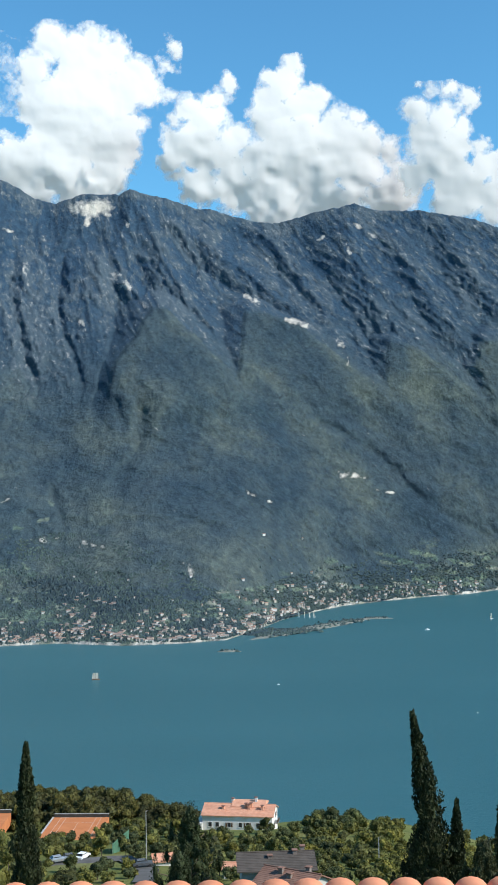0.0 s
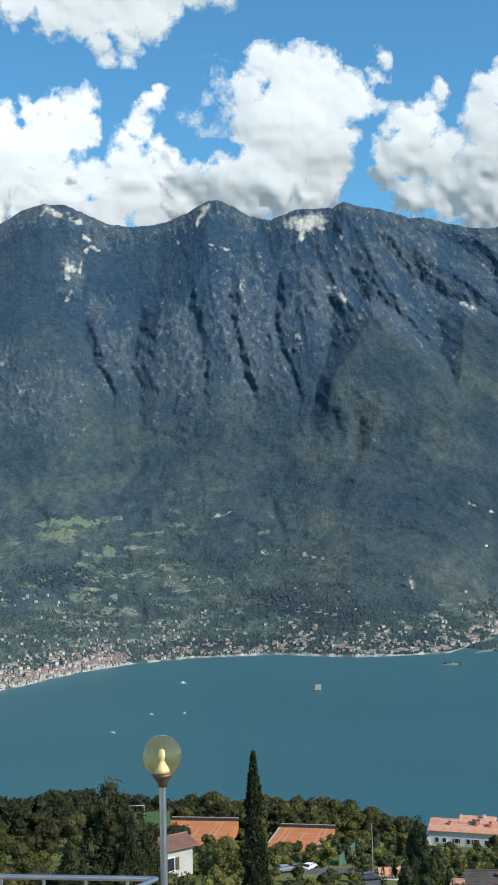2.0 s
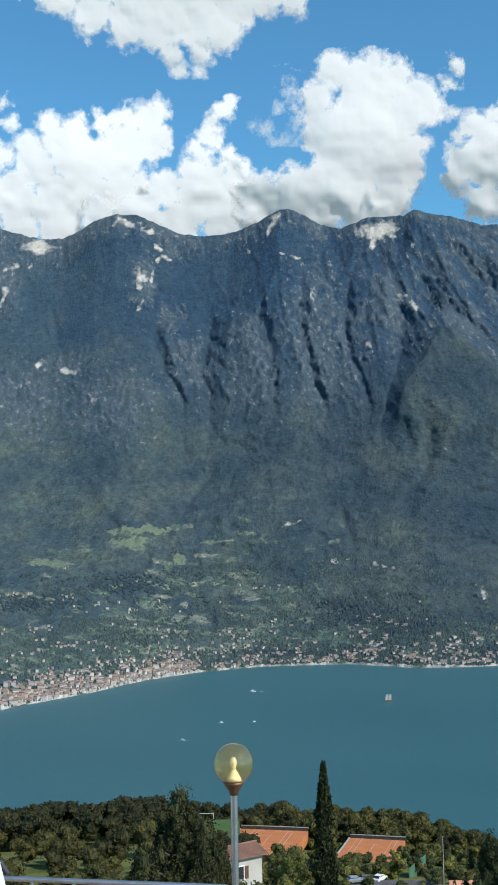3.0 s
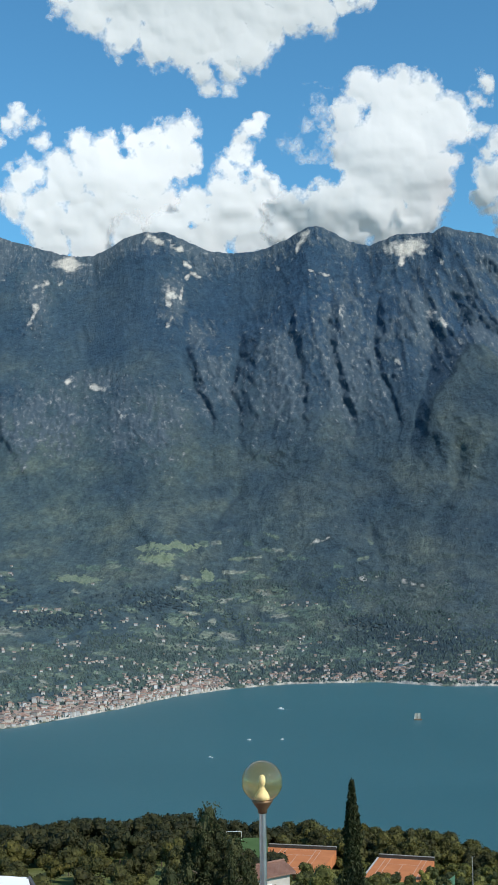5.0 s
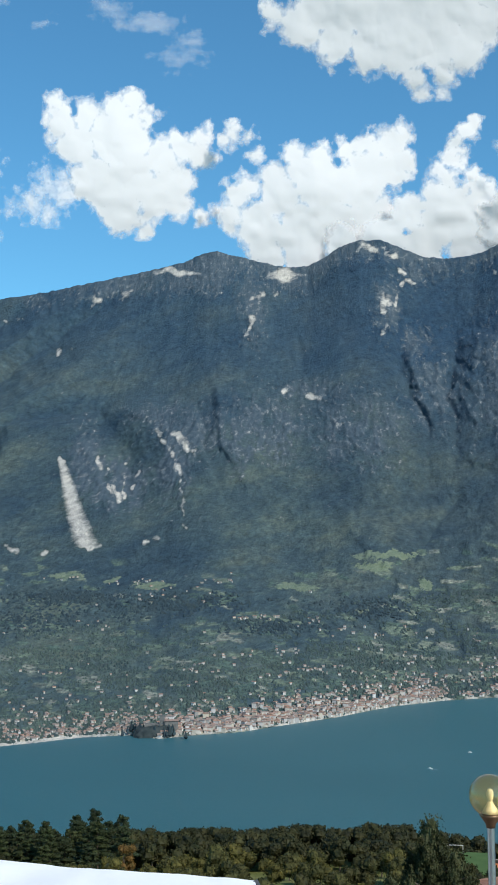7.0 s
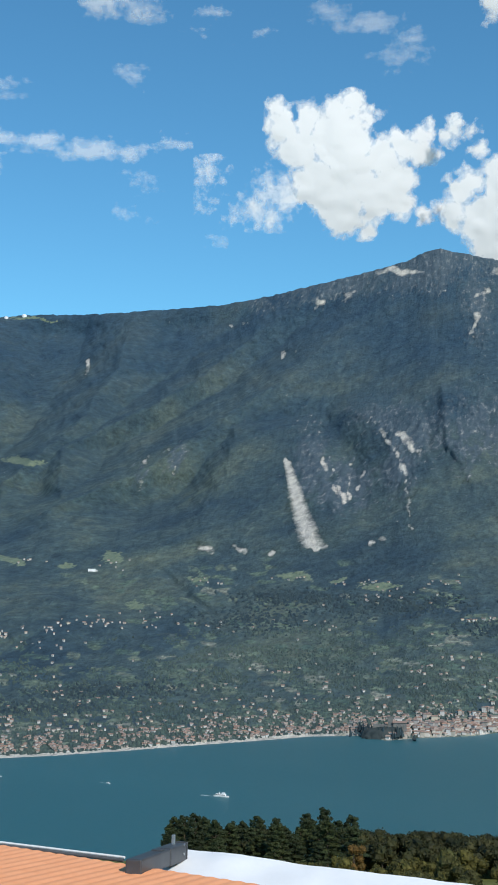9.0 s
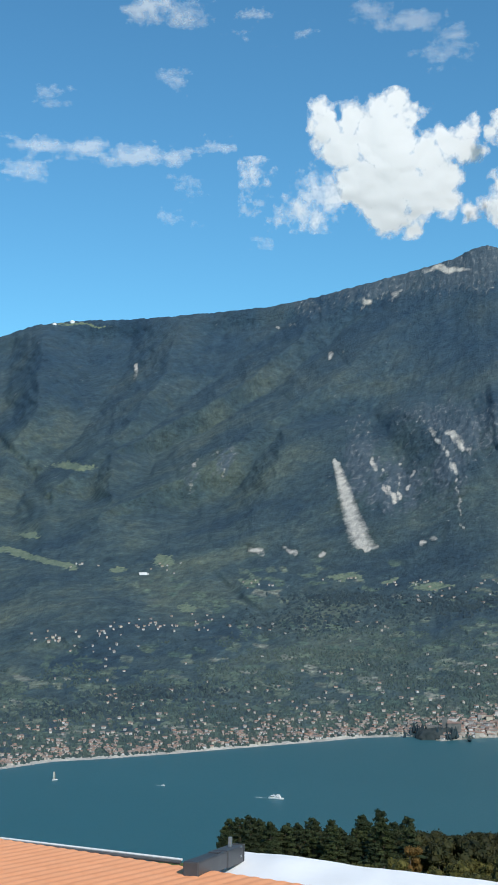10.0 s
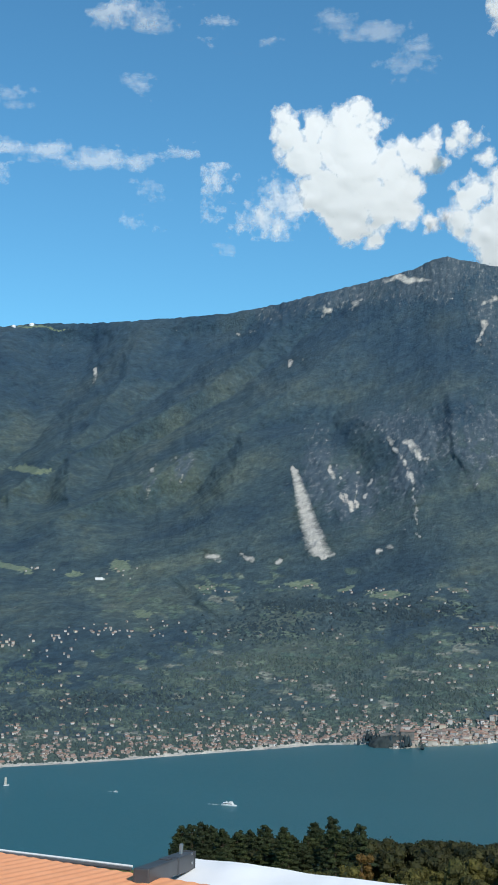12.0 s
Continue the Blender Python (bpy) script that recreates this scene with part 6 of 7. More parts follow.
def clay_court(u, r, turn, z, wide=16.0, long=30.0):
    at = spot(u, 0, r)
    court = thing("tennis_court", "orange clay tennis court with pale lines", "tennis court", (at.x, at.y, LAKE_TO_EYE + z), turn, "clay courts")
    part("surface", box(bmesh.new(), (-wide / 2, -long / 2, -3), (wide / 2, long / 2, 0)), CLAY, court)
    w, l, s = 5.485, 11.885, 4.115
    for a, b in (((-w, -l), (-w, l)), ((w, -l), (w, l)), ((-s, -l), (-s, l)), ((s, -l), (s, l)), ((-w, -l), (w, -l)), ((-w, l), (w, l)), ((-s, -6.4), (s, -6.4)), ((-s, 6.4), (s, 6.4)), ((0, -6.4), (0, 6.4))):
        part("line", box(bmesh.new(), (min(a[0], b[0]) - 0.06, min(a[1], b[1]) - 0.06, 0.001), (max(a[0], b[0]) + 0.06, max(a[1], b[1]) + 0.06, 0.012)), LINE, court)
    part("back_wall", box(bmesh.new(), (-wide / 2, long / 2 + 0.05, -1), (wide / 2, long / 2 + 0.3, 0.8)), DARK_NET, court, "dark windbreak wall")
    part("kerb", box(bmesh.new(), (-wide / 2, long / 2 + 0.31, 0.5), (wide / 2, long / 2 + 0.6, 0.95), 0.05), CONCRETE, court, "pale concrete coping")
    part("side_kerb", box(bmesh.new(), (-wide / 2 - 0.5, -long / 2, -1), (-wide / 2 - 0.02, long / 2, 0.12), 0.05), CONCRETE, court, "pale concrete kerb")
    return court


clay_court(-8.35, 326, -2.0, -85.6, 15, 24)
clay_court(-13.2, 330, 1.0, -84.2, 19, 26)
GRASS = plain("mown_grass", (0.050, 0.100, 0.028), (0.078, 0.135, 0.040), 0.3, 0.95)
pitch_at = spot(-15.9, 0, 328)
pitch = thing("playing_field", "small green playing field with a white goal", "field", (pitch_at.x, pitch_at.y, LAKE_TO_EYE - 80.2), 15)
part("turf", box(bmesh.new(), (-9, -11, -3), (9, 11, 0)), GRASS, pitch)
goal = bmesh.new()
for a, b in (((-2, 9, 0), (-2, 9, 2.2)), ((2, 9, 0), (2, 9, 2.2)), ((-2, 9, 2.2), (2, 9, 2.2)), ((-2, 9, 2.2), (-2, 10.5, 0)), ((2, 9, 2.2), (2, 10.5, 0))):
    tube(goal, a, b, 0.07, n=6)
part("goal", goal, HULL, pitch, "white metal goal")

# ---- houses on the hillside ----
PLASTER = plain("white_plaster", (0.66, 0.64, 0.60), (0.80, 0.79, 0.76), 0.6, 0.9, bump=0.004)
GREYISH = plain("grey_plaster", (0.42, 0.39, 0.35), (0.55, 0.52, 0.47), 0.6, 0.9)
CORAL = plain("coral_tiles", (0.56, 0.265, 0.165), (0.70, 0.37, 0.245), 0.9, 0.85, each=0.1)
GREY_TILES = plain("grey_slates", (0.066, 0.055, 0.047), (0.112, 0.094, 0.080), 0.7, 0.9)
DULL = plain("weathered_render", (0.15, 0.12, 0.105), (0.24, 0.20, 0.175), 0.9, 0.9)
BROWN_TILES = plain("brown_tiles", (0.18, 0.095, 0.070), (0.27, 0.155, 0.115), 0.7, 0.9)
WOOD_DARK = plain("dark_wood", (0.05, 0.032, 0.022), (0.10, 0.065, 0.045), 2.0, 0.8)
PANE = plain("window_pane", (0.02, 0.022, 0.025), (0.05, 0.055, 0.06), 0.4, 0.1, spec=0.5)
SHUTTER = plain("brown_shutter", (0.09, 0.05, 0.03), (0.15, 0.085, 0.05), 3.0, 0.7)


def tile_courses(parent, a, b, c, d, rows, mat, lift=0.05):
    """Lapped courses of tiles on a roof side: a, b along the eaves, d, c along the ridge."""
    a, b, c, d = (Vector(p) for p in (a, b, c, d))
    n = (b - a).cross(d - a).normalized()
    for k in range(rows):
        s, t = k / rows, min(1.0, (k + 1.15) / rows)
        v = [a.lerp(d, s) + n * lift, b.lerp(c, s) + n * lift, b.lerp(c, t) + n * 0.01, a.lerp(d, t) + n * 0.01, a.lerp(d, s), b.lerp(c, s)]
        part("tile_course", mesh_of("tile_course", v, [(0, 1, 2, 3), (4, 5, 1, 0)], (mat,)), None, parent)


def roof_gable(parent, wide, deep, high, pitch, mat, over=0.7, name="roof", rows=10):
    w, d = wide / 2 + over, deep / 2 + over
    e, top = high - pitch * over, high + pitch * deep / 2
    v = [(x, y, z - k) for k in (0.0, 0.16) for x in (-w, w) for y, z in ((-d, e), (0, top), (d, e))]
    f = [(0, 3, 4, 1), (1, 4, 5, 2), (6, 7, 10, 9), (7, 8, 11, 10), (0, 1, 7, 6), (1, 2, 8, 7), (3, 9, 10, 4), (4, 10, 11, 5), (0, 6, 9, 3), (2, 5, 11, 8)]
    roof = part(name, mesh_of(name, v, f, (mat,)), None, parent)
    tile_courses(roof, (-w, -d, e), (w, -d, e), (w, 0, top), (-w, 0, top), rows, mat)
    tile_courses(roof, (w, d, e), (-w, d, e), (-w, 0, top), (w, 0, top), rows, mat)
    part("ridge_cap", tube(bmesh.new(), (-w, 0, top + 0.05), (w, 0, top + 0.05), 0.13, n=8), mat, roof)
    return roof


def walls_gable(parent, wide, deep, high, pitch, mat):
    w, d = wide / 2, deep / 2
    v = [(-w, -d, -5), (w, -d, -5), (w, d, -5), (-w, d, -5), (-w, -d, high), (w, -d, high), (w, d, high), (-w, d, high), (-w, 0, high + pitch * d), (w, 0, high + pitch * d)]
    return part("wall", mesh_of("wall", v, [(0, 1, 5, 4), (1, 2, 6, 9, 5), (2, 3, 7, 6), (3, 0, 4, 8, 7), (4, 5, 9, 8), (6, 7, 8, 9)], (mat,)), None, parent)


def window(parent, at, wide, high, side="front", shutters=True):
    """A recessed pane with frame and shutters on a house's front (towards -y) or its right side (+x)."""
    m = Matrix.Translation(at) @ (Matrix.Rotation(radians(90), 4, "Z") if side == "right" else Matrix.Identity(4))
    frame_bm = bmesh.new()
    for lo, hi in (((-wide / 2 - 0.08, -0.05, 0), (-wide / 2, 0.02, high)), ((wide / 2, -0.05, 0), (wide / 2 + 0.08, 0.02, high)), ((-wide / 2 - 0.08, -0.05, high), (wide / 2 + 0.08, 0.02, high + 0.1)), ((-wide / 2 - 0.15, -0.12, -0.1), (wide / 2 + 0.15, 0.02, 0))):
        box(frame_bm, lo, hi)
    win = part("window", frame_bm, HULL, parent)
    win.matrix_local = m
    part("pane", box(bmesh.new(), (-wide / 2, -0.02, 0), (wide / 2, 0.01, high)), PANE, win)
    if shutters:
        for s in (-1, 1):
            part("shutter", box(bmesh.new(), (s * (wide / 2 + 0.32) - 0.22, -0.09, 0), (s * (wide / 2 + 0.32) + 0.22, -0.03, high), 0.01), SHUTTER, win)
    return win


def chimney(parent, x, y, z, high=1.3, mat=None):
    ch = part("chimney", box(bmesh.new(), (x - 0.35, y - 0.35, z - 1.5), (x + 0.35, y + 0.35, z + high), 0.03), mat or PLASTER, parent)
    part("chimney_cap", box(bmesh.new(), (x - 0.48, y - 0.48, z + high + 0.003), (x + 0.48, y + 0.48, z + high + 0.18), 0.03), BROWN_TILES, ch)


v_at = spot(-0.65, 0, 362)
villa = thing("villa", "long white villa with a coral tiled roof and chimneys", "house", (v_at.x, v_at.y, LAKE_TO_EYE - 96.2), -9)
walls_gable(villa, 20.5, 11, 4.9, 0.36, PLASTER)
roof = roof_gable(villa, 20.5, 11, 4.9, 0.36, CORAL, 0.45, rows=14)
for x, y, h in ((-4.6, -2.6, 0.3), (2.0, -1.6, 0.6), (3.0, -2.4, 0.9), (3.6, -1.8, 0.9), (7.0, -2.6, 0.7), (4.6, 1.2, 1.6), (-2.4, 1.6, 1.2)):
    chimney(villa, x, y, 4.9 + 0.36 * (5.5 - abs(y)), h + 0.5, CORAL if h < 1 else PLASTER)
for x in (-8.0, -5.9, -2.4, 0.9, 3.0, 6.1):
    window(villa, (x, -5.52, 1.5), 1.0, 1.3, shutters=x in (-2.4, 3.0))
for x in (-4.5, 8.6):
    part("door", box(bmesh.new(), (x - 0.55, -5.58, -0.6), (x + 0.55, -5.49, 1.7), 0.02), WOOD_DARK, villa, "dark wooden door")
window(villa, (10.27, -1.5, 0.4), 1.1, 1.5, "right")
window(villa, (10.27, 2.0, 3.0), 1.1, 1.4, "right")
balcony = part("balcony", box(bmesh.new(), (10.25, -3.2, 2.2), (11.6, 0.6, 2.4), 0.02), CONCRETE, villa)
part("balustrade", box(bmesh.new(), (11.48, -3.2, 2.41), (11.58, 0.6, 3.3), 0.01), WOOD_DARK, balcony, "dark wooden balustrade")
part("porch", box(bmesh.new(), (-11.8, -6.2, -1.2), (-10.27, 3.0, 2.6), 0.05), PLASTER, villa)
rear = part("rear_roof", mesh_of("rear_roof", house_shape(9, 7, 0)[2], house_shape(9, 7, 0)[3], (CORAL,)), None, villa, "raised coral roof over the middle")
rear.location = (2.6, 2.2, 6.6)

g_at = spot(1.2, 0, 205)
grey = thing("grey_house", "large house with a weathered grey slate roof", "house", (g_at.x - 0.9, g_at.y, LAKE_TO_EYE - 64.5), 3)
walls_gable(grey, 11.5, 9, 4.6, 0.30, GREYISH)
roof_gable(grey, 11.5, 9, 4.6, 0.30, GREY_TILES, 0.8, rows=12)
for x, y, h in ((3.2, -0.6, 0.9), (4.6, 0.8, 1.4), (-1.0, -1.6, 0.6)):
    chimney(grey, x, y, 4.6 + 0.30 * (4.5 - abs(y)), h * 0.6, DULL)
window(grey, (-2.5, -4.52, 1.5), 1.1, 1.3)
window(grey, (2.5, -4.52, 1.5), 1.1, 1.3)
b_at = spot(1.75, 0, 194)
brown = thing("brown_house", "house with a red-brown tiled hipped roof", "house", (b_at.x, b_at.y, LAKE_TO_EYE - 63.9), -32)
walls_gable(brown, 9, 8, 4.0, 0.42, GREYISH)
roof_gable(brown, 9, 8, 4.0, 0.42, BROWN_TILES, 0.7, rows=12)
for x, y, h in ((-1.5, -1.0, 1.0), (0.4, -1.6, 0.8), (2.6, 0.5, 1.2)):
    chimney(brown, x, y, 4.0 + 0.42 * (4.0 - abs(y)), h * 0.7, DULL)
window(brown, (0, -4.02, 1.5), 1.0, 1.2)

w_at = spot(-14.5, 0, 122)
white = thing("white_house", "pale grey plastered house with a shallow brown tiled roof", "house", (w_at.x, w_at.y, LAKE_TO_EYE - 35.2), 48)
walls_gable(white, 3.7, 3.2, 3.3, 0.32, GREYISH)
roof_gable(white, 3.7, 3.2, 3.3, 0.32, BROWN_TILES, 0.45, rows=14)
window(white, (1.87, 0.0, 1.0), 0.9, 1.2, "right")
window(white, (-0.8, -1.62, 1.0), 0.9, 1.2)

s_at = spot(-4.1, 0, 252)
shed = thing("garden_house", "small garden house with an orange tiled roof", "house", (s_at.x, s_at.y, LAKE_TO_EYE - 75.0), 12)
walls_gable(shed, 5.5, 4.0, 2.4, 0.4, PLASTER)
roof_gable(shed, 5.5, 4.0, 2.4, 0.4, CORAL, 0.4, rows=8)
s2 = spot(-0.9, 0, 230)
shed2 = thing("garden_house", "small garden house with an orange tiled roof", "house", (s2.x, s2.y, LAKE_TO_EYE - 70.5), -6)
walls_gable(shed2, 4.0, 3.4, 2.3, 0.4, PLASTER)
roof_gable(shed2, 4.0, 3.4, 2.3, 0.4, CORAL, 0.4, rows=8)

# ---- lane, cars, posts, green windbreak ----
ASPHALT = plain("asphalt", (0.085, 0.082, 0.078), (0.14, 0.135, 0.13), 0.5, 0.95)


def ribbon(name, line, wide, mat, label, lift=0.25):
    pts = [stand(u, r) for u, r in line]
    xs, ys, zs = [], [], []
    dense = []
    for p, q in zip(pts, pts[1:]):
        dense += [p.lerp(q, k / 12) for k in range(12)]
    dense.append(pts[-1])
    for k, p in enumerate(dense):
        d = (dense[min(k + 1, len(dense) - 1)] - dense[max(k - 1, 0)]).xy.normalized()
        side = Vector((d.y, -d.x))
        row = [p.xy + side * wide * s for s in (-0.5, -0.17, 0.17, 0.5)]
        xs.append([q.x for q in row])
        ys.append([q.y for q in row])
        zs.append([float(ground_at(p.x, p.y)) + lift] * 4)
    ob = new(name, sheet(name, np.array(xs), np.array(ys), np.array(zs), mat))
    return tagged(ob, label, "road", kind="structure")


ribbon("road", [(-12.6, 120), (-11.9, 150), (-11.4, 185), (-10.9, 230), (-10.2, 268)], 3.6, ASPHALT, "narrow asphalt lane between the gardens", 0.5)
ribbon("pavement", [(-9.7, 258), (-6.0, 258), (-4.9, 240), (-5.2, 222)], 4.0, ASPHALT, "paved yard with parked cars", 0.4)

CAR_PAINTS = [plain("car_silver", (0.45, 0.47, 0.50), (0.55, 0.57, 0.60), 1.0, 0.25, 0.6), plain("car_white", (0.75, 0.75, 0.74), (0.82, 0.82, 0.81), 1.0, 0.25, spec=0.5), plain("car_grey", (0.10, 0.11, 0.12), (0.15, 0.16, 0.17), 1.0, 0.25, 0.4)]
TYRE = plain("tyre", (0.012, 0.012, 0.012), (0.03, 0.03, 0.03), 6.0, 0.9)


def car(u, r, turn, paint, label):
    at = stand(u, r)
    c = thing("car", label, "car", at + Vector((0, 0, 0.45)), turn, "parked cars")
    prof = [(-2.1, 0.35), (-2.1, 0.85), (-1.6, 0.95), (-1.2, 1.42), (0.45, 1.45), (1.05, 0.98), (1.95, 0.82), (2.1, 0.4)]
    bm = bmesh.new()
    sides = [[bm.verts.new((x, y * (0.86 if z > 1.2 else 1.0), z)) for x, z in prof] for y in (-0.86, 0.86)]
    for k in range(len(prof)):
        j = (k + 1) % len(prof)
        bm.faces.new((sides[0][k], sides[0][j], sides[1][j], sides[1][k]))
    bm.faces.new(sides[0][::-1])
    bm.faces.new(sides[1])
    bmesh.ops.recalc_face_normals(bm, faces=bm.faces[:])
    bmesh.ops.bevel(bm, geom=bm.edges[:], offset=0.06, segments=2, affect="EDGES")
    part("body", bm, paint, c)
    for lo, hi in (((-1.25, -0.80, 1.0), (0.5, -0.77, 1.36)), ((-1.25, 0.77, 1.0), (0.5, 0.80, 1.36))):
        part("side_window", box(bmesh.new(), lo, hi), PANE, c)
    for k, (x0, x1) in enumerate(((0.52, 1.0), (-1.62, -1.24))):
        z0, z1 = (1.42, 1.03) if k == 0 else (0.99, 1.40)
        v = [(x0, -0.68, z0 + 0.03), (x1, -0.74, z1 + 0.03), (x1, 0.74, z1 + 0.03), (x0, 0.68, z0 + 0.03)]
        part("windscreen" if k == 0 else "rear_window", mesh_of("glass", v, [(0, 1, 2, 3)], (PANE,)), None, c)
    for x in (-1.3, 1.3):
        for y in (-0.8, 0.8):
            part("wheel", tube(bmesh.new(), (x, y - 0.1, 0.32), (x, y + 0.1, 0.32), 0.32, n=14), TYRE, c)


car(-9.05, 258, 25, CAR_PAINTS[0], "silver car parked in the yard")
car(-7.95, 261, 70, CAR_PAINTS[1], "white car parked in the yard")
car(-5.2, 244, 15, CAR_PAINTS[2], "dark grey car parked by the garden house")
car(-8.5, 263, 20, CAR_PAINTS[2], "dark grey car parked in the yard")


def pole(u, r, top_el, label):
    at, top = stand(u, r), spot(u, top_el, r)
    p = thing("utility_pole", label, "pole", at)
    part("shaft", tube(bmesh.new(), (0, 0, -0.5), (0, 0, top.z - at.z), 0.10, 0.07, 10), CONCRETE, p)
    part("lamp_arm", tube(bmesh.new(), (0, 0, top.z - at.z - 0.1), (0.5, 0, top.z - at.z + 0.05), 0.05, n=6), STEEL, p)


pole(-5.03, 245, -14.05, "pale concrete pole beside the orchard")
pole(5.75, 240, -15.3, "pale concrete pole among the trees")
fence_at = spot(-6.2, 0, 285)
fence = thing("windbreak_fence", "green netting windbreak on steel posts", "fence", (fence_at.x, fence_at.y, float(ground_at(fence_at.x, fence_at.y))), 78)
part("netting", box(bmesh.new(), (-6, -0.03, 0.2), (6, 0.03, 3.2)), GREEN_NET, fence)
for k in range(5):
    part("post", tube(bmesh.new(), (-6 + 3 * k, 0.06, -0.5), (-6 + 3 * k, 0.06, 3.3), 0.05, n=8), STEEL, fence)
dome_at = stand(5.1, 262)
tagged(new("white_canopy", sheet("canopy", *(lambda a, b: (dome_at.x + 1.7 * a, dome_at.y + 1.4 * b, dome_at.z + 2.0 - 0.5 * (a * a + b * b)))(*np.meshgrid(np.linspace(-1, 1, 14), np.linspace(-1, 1, 12))), HULL)), "white fabric canopy among the trees", "canopy")

# ---- terrace, railing and globe lamp ----
PAVING = plain("terrace_paving", (0.28, 0.20, 0.16), (0.38, 0.28, 0.23), 1.5, 0.9)
terrace = new("terrace", mesh_of("terrace", *(lambda b: ([v.co[:] for v in b.verts], [[v.index for v in f.verts] for f in b.faces]))((lambda b: (b.verts.index_update(), b)[1])(box(bmesh.new(), (-15, 1.0, LAKE_TO_EYE - 7.5), (1.5, 13.4, LAKE_TO_EYE - 4.8)))), (PAVING,)))
tagged(terrace, "paved terrace below the balcony", "terrace", kind="structure")

corner, left_end = spot(-15.22, -16.17, 13.1), spot(-26.5, -15.2, 13.4)
rail = thing("railing", "brushed steel terrace railing with a round handrail", "railing", (0, 0, LAKE_TO_EYE - 4.8))
down = Vector((0, 0, LAKE_TO_EYE - 4.8))
back_end = corner + Vector((-0.9, -2.2, 0.0))
for a, b in ((left_end, corner), (corner, back_end)):
    part("handrail", tube(bmesh.new(), a - down, b - down, 0.028, n=14), STEEL, rail)
    for k in range(6):
        p = a.lerp(b, (k + 0.3) / 6) - down
        part("post", tube(bmesh.new(), (p.x, p.y, 0), (p.x, p.y, p.z), 0.02, n=10), STEEL, rail)
    for h in (0.35, 0.6, 0.8):
        part("wire", tube(bmesh.new(), (a.x, a.y, h), (b.x, b.y, h), 0.006, n=6), STEEL, rail)


def make_globe_glass():
    m, nt, bsdf = material("smoked_globe", 0.04, 0, 0.5)
    bsdf.inputs["Transmission Weight"].default_value = 0.96
    bsdf.inputs["IOR"].default_value = 1.14
    n = noise_of(nt, place(nt), 6.0, 4)
    nt.links.new(ramp(nt, n, (0.3, (0.72, 0.62, 0.36)), (0.7, (0.85, 0.77, 0.52))), bsdf.inputs["Base Color"])
    coat = bsdf.inputs["Coat Weight"]
    coat.default_value = 1.0
    return m


GLOBE, BULB = make_globe_glass(), plain("opal_bulb", (0.74, 0.72, 0.62), (0.82, 0.80, 0.72), 4.0, 0.4)
BRONZE = plain("brown_metal", (0.11, 0.068, 0.04), (0.19, 0.12, 0.07), 8.0, 0.45, 0.6)
l_at = spot(-14.94, -10.87, 9.41)
lamp = thing("globe_lamp", "garden lamp with a smoked amber glass globe on a steel pole", "street lamp", (l_at.x, l_at.y, LAKE_TO_EYE - 4.8), 0)
gz = l_at.z - (LAKE_TO_EYE - 4.8)
part("pole", tube(bmesh.new(), (0, 0, 0), (0, 0, gz - 0.215), 0.030, 0.027, 18), STEEL, lamp)
part("base_plate", tube(bmesh.new(), (0, 0, 0), (0, 0, 0.03), 0.11, n=20), STEEL, lamp)
part("collar", lathe(bmesh.new(), [(0.001, -0.235), (0.034, -0.235), (0.036, -0.21), (0.075, -0.155), (0.085, -0.138), (0.001, -0.136)], 24, (0, 0, gz)), BRONZE, lamp, "flared brown metal collar")
globe = lathe(bmesh.new(), [(0.155 * math.sin(a), -0.155 * math.cos(a)) for a in [0.5 + (math.pi - 0.5) * k / 22 for k in range(22)] + [math.pi - 0.004]], 40, (0, 0, gz))
inner = lathe(globe, [(0.152 * math.sin(a), -0.152 * math.cos(a)) for a in [math.pi - 0.004] + [math.pi - (math.pi - 0.5) * (k + 1) / 23 for k in range(23)]], 40, (0, 0, gz))
glass = part("globe", inner, GLOBE, lamp, "smoked amber glass globe")
glass.visible_shadow = False
part("socket", lathe(bmesh.new(), [(0.001, -0.13), (0.062, -0.13), (0.05, -0.10), (0.026, -0.06), (0.02, -0.045), (0.001, -0.044)], 20, (0, 0, gz)), BULB, lamp, "cream lamp socket")
part("bulb", lathe(bmesh.new(), [(0.014, -0.044), (0.018, -0.03), (0.026, 0.0), (0.026, 0.02), (0.017, 0.042), (0.001, 0.05)], 20, (0, 0, gz)), BULB, lamp, "white energy-saving bulb")

# ---- roofs under the balcony, awning ----
ROOF_TILE = plain("roof_tile", (0.94, 0.375, 0.17), (0.97, 0.42, 0.205), 3.0, 0.85, bump=0.003, each=0.05)
ROOF_CORAL = plain("coral_roof_tile", (0.72, 0.25, 0.125), (0.82, 0.33, 0.18), 3.0, 0.85, bump=0.004, each=0.15)
UNDER = plain("roof_underlay", (0.52, 0.20, 0.09), (0.62, 0.25, 0.12), 3.0, 0.9)


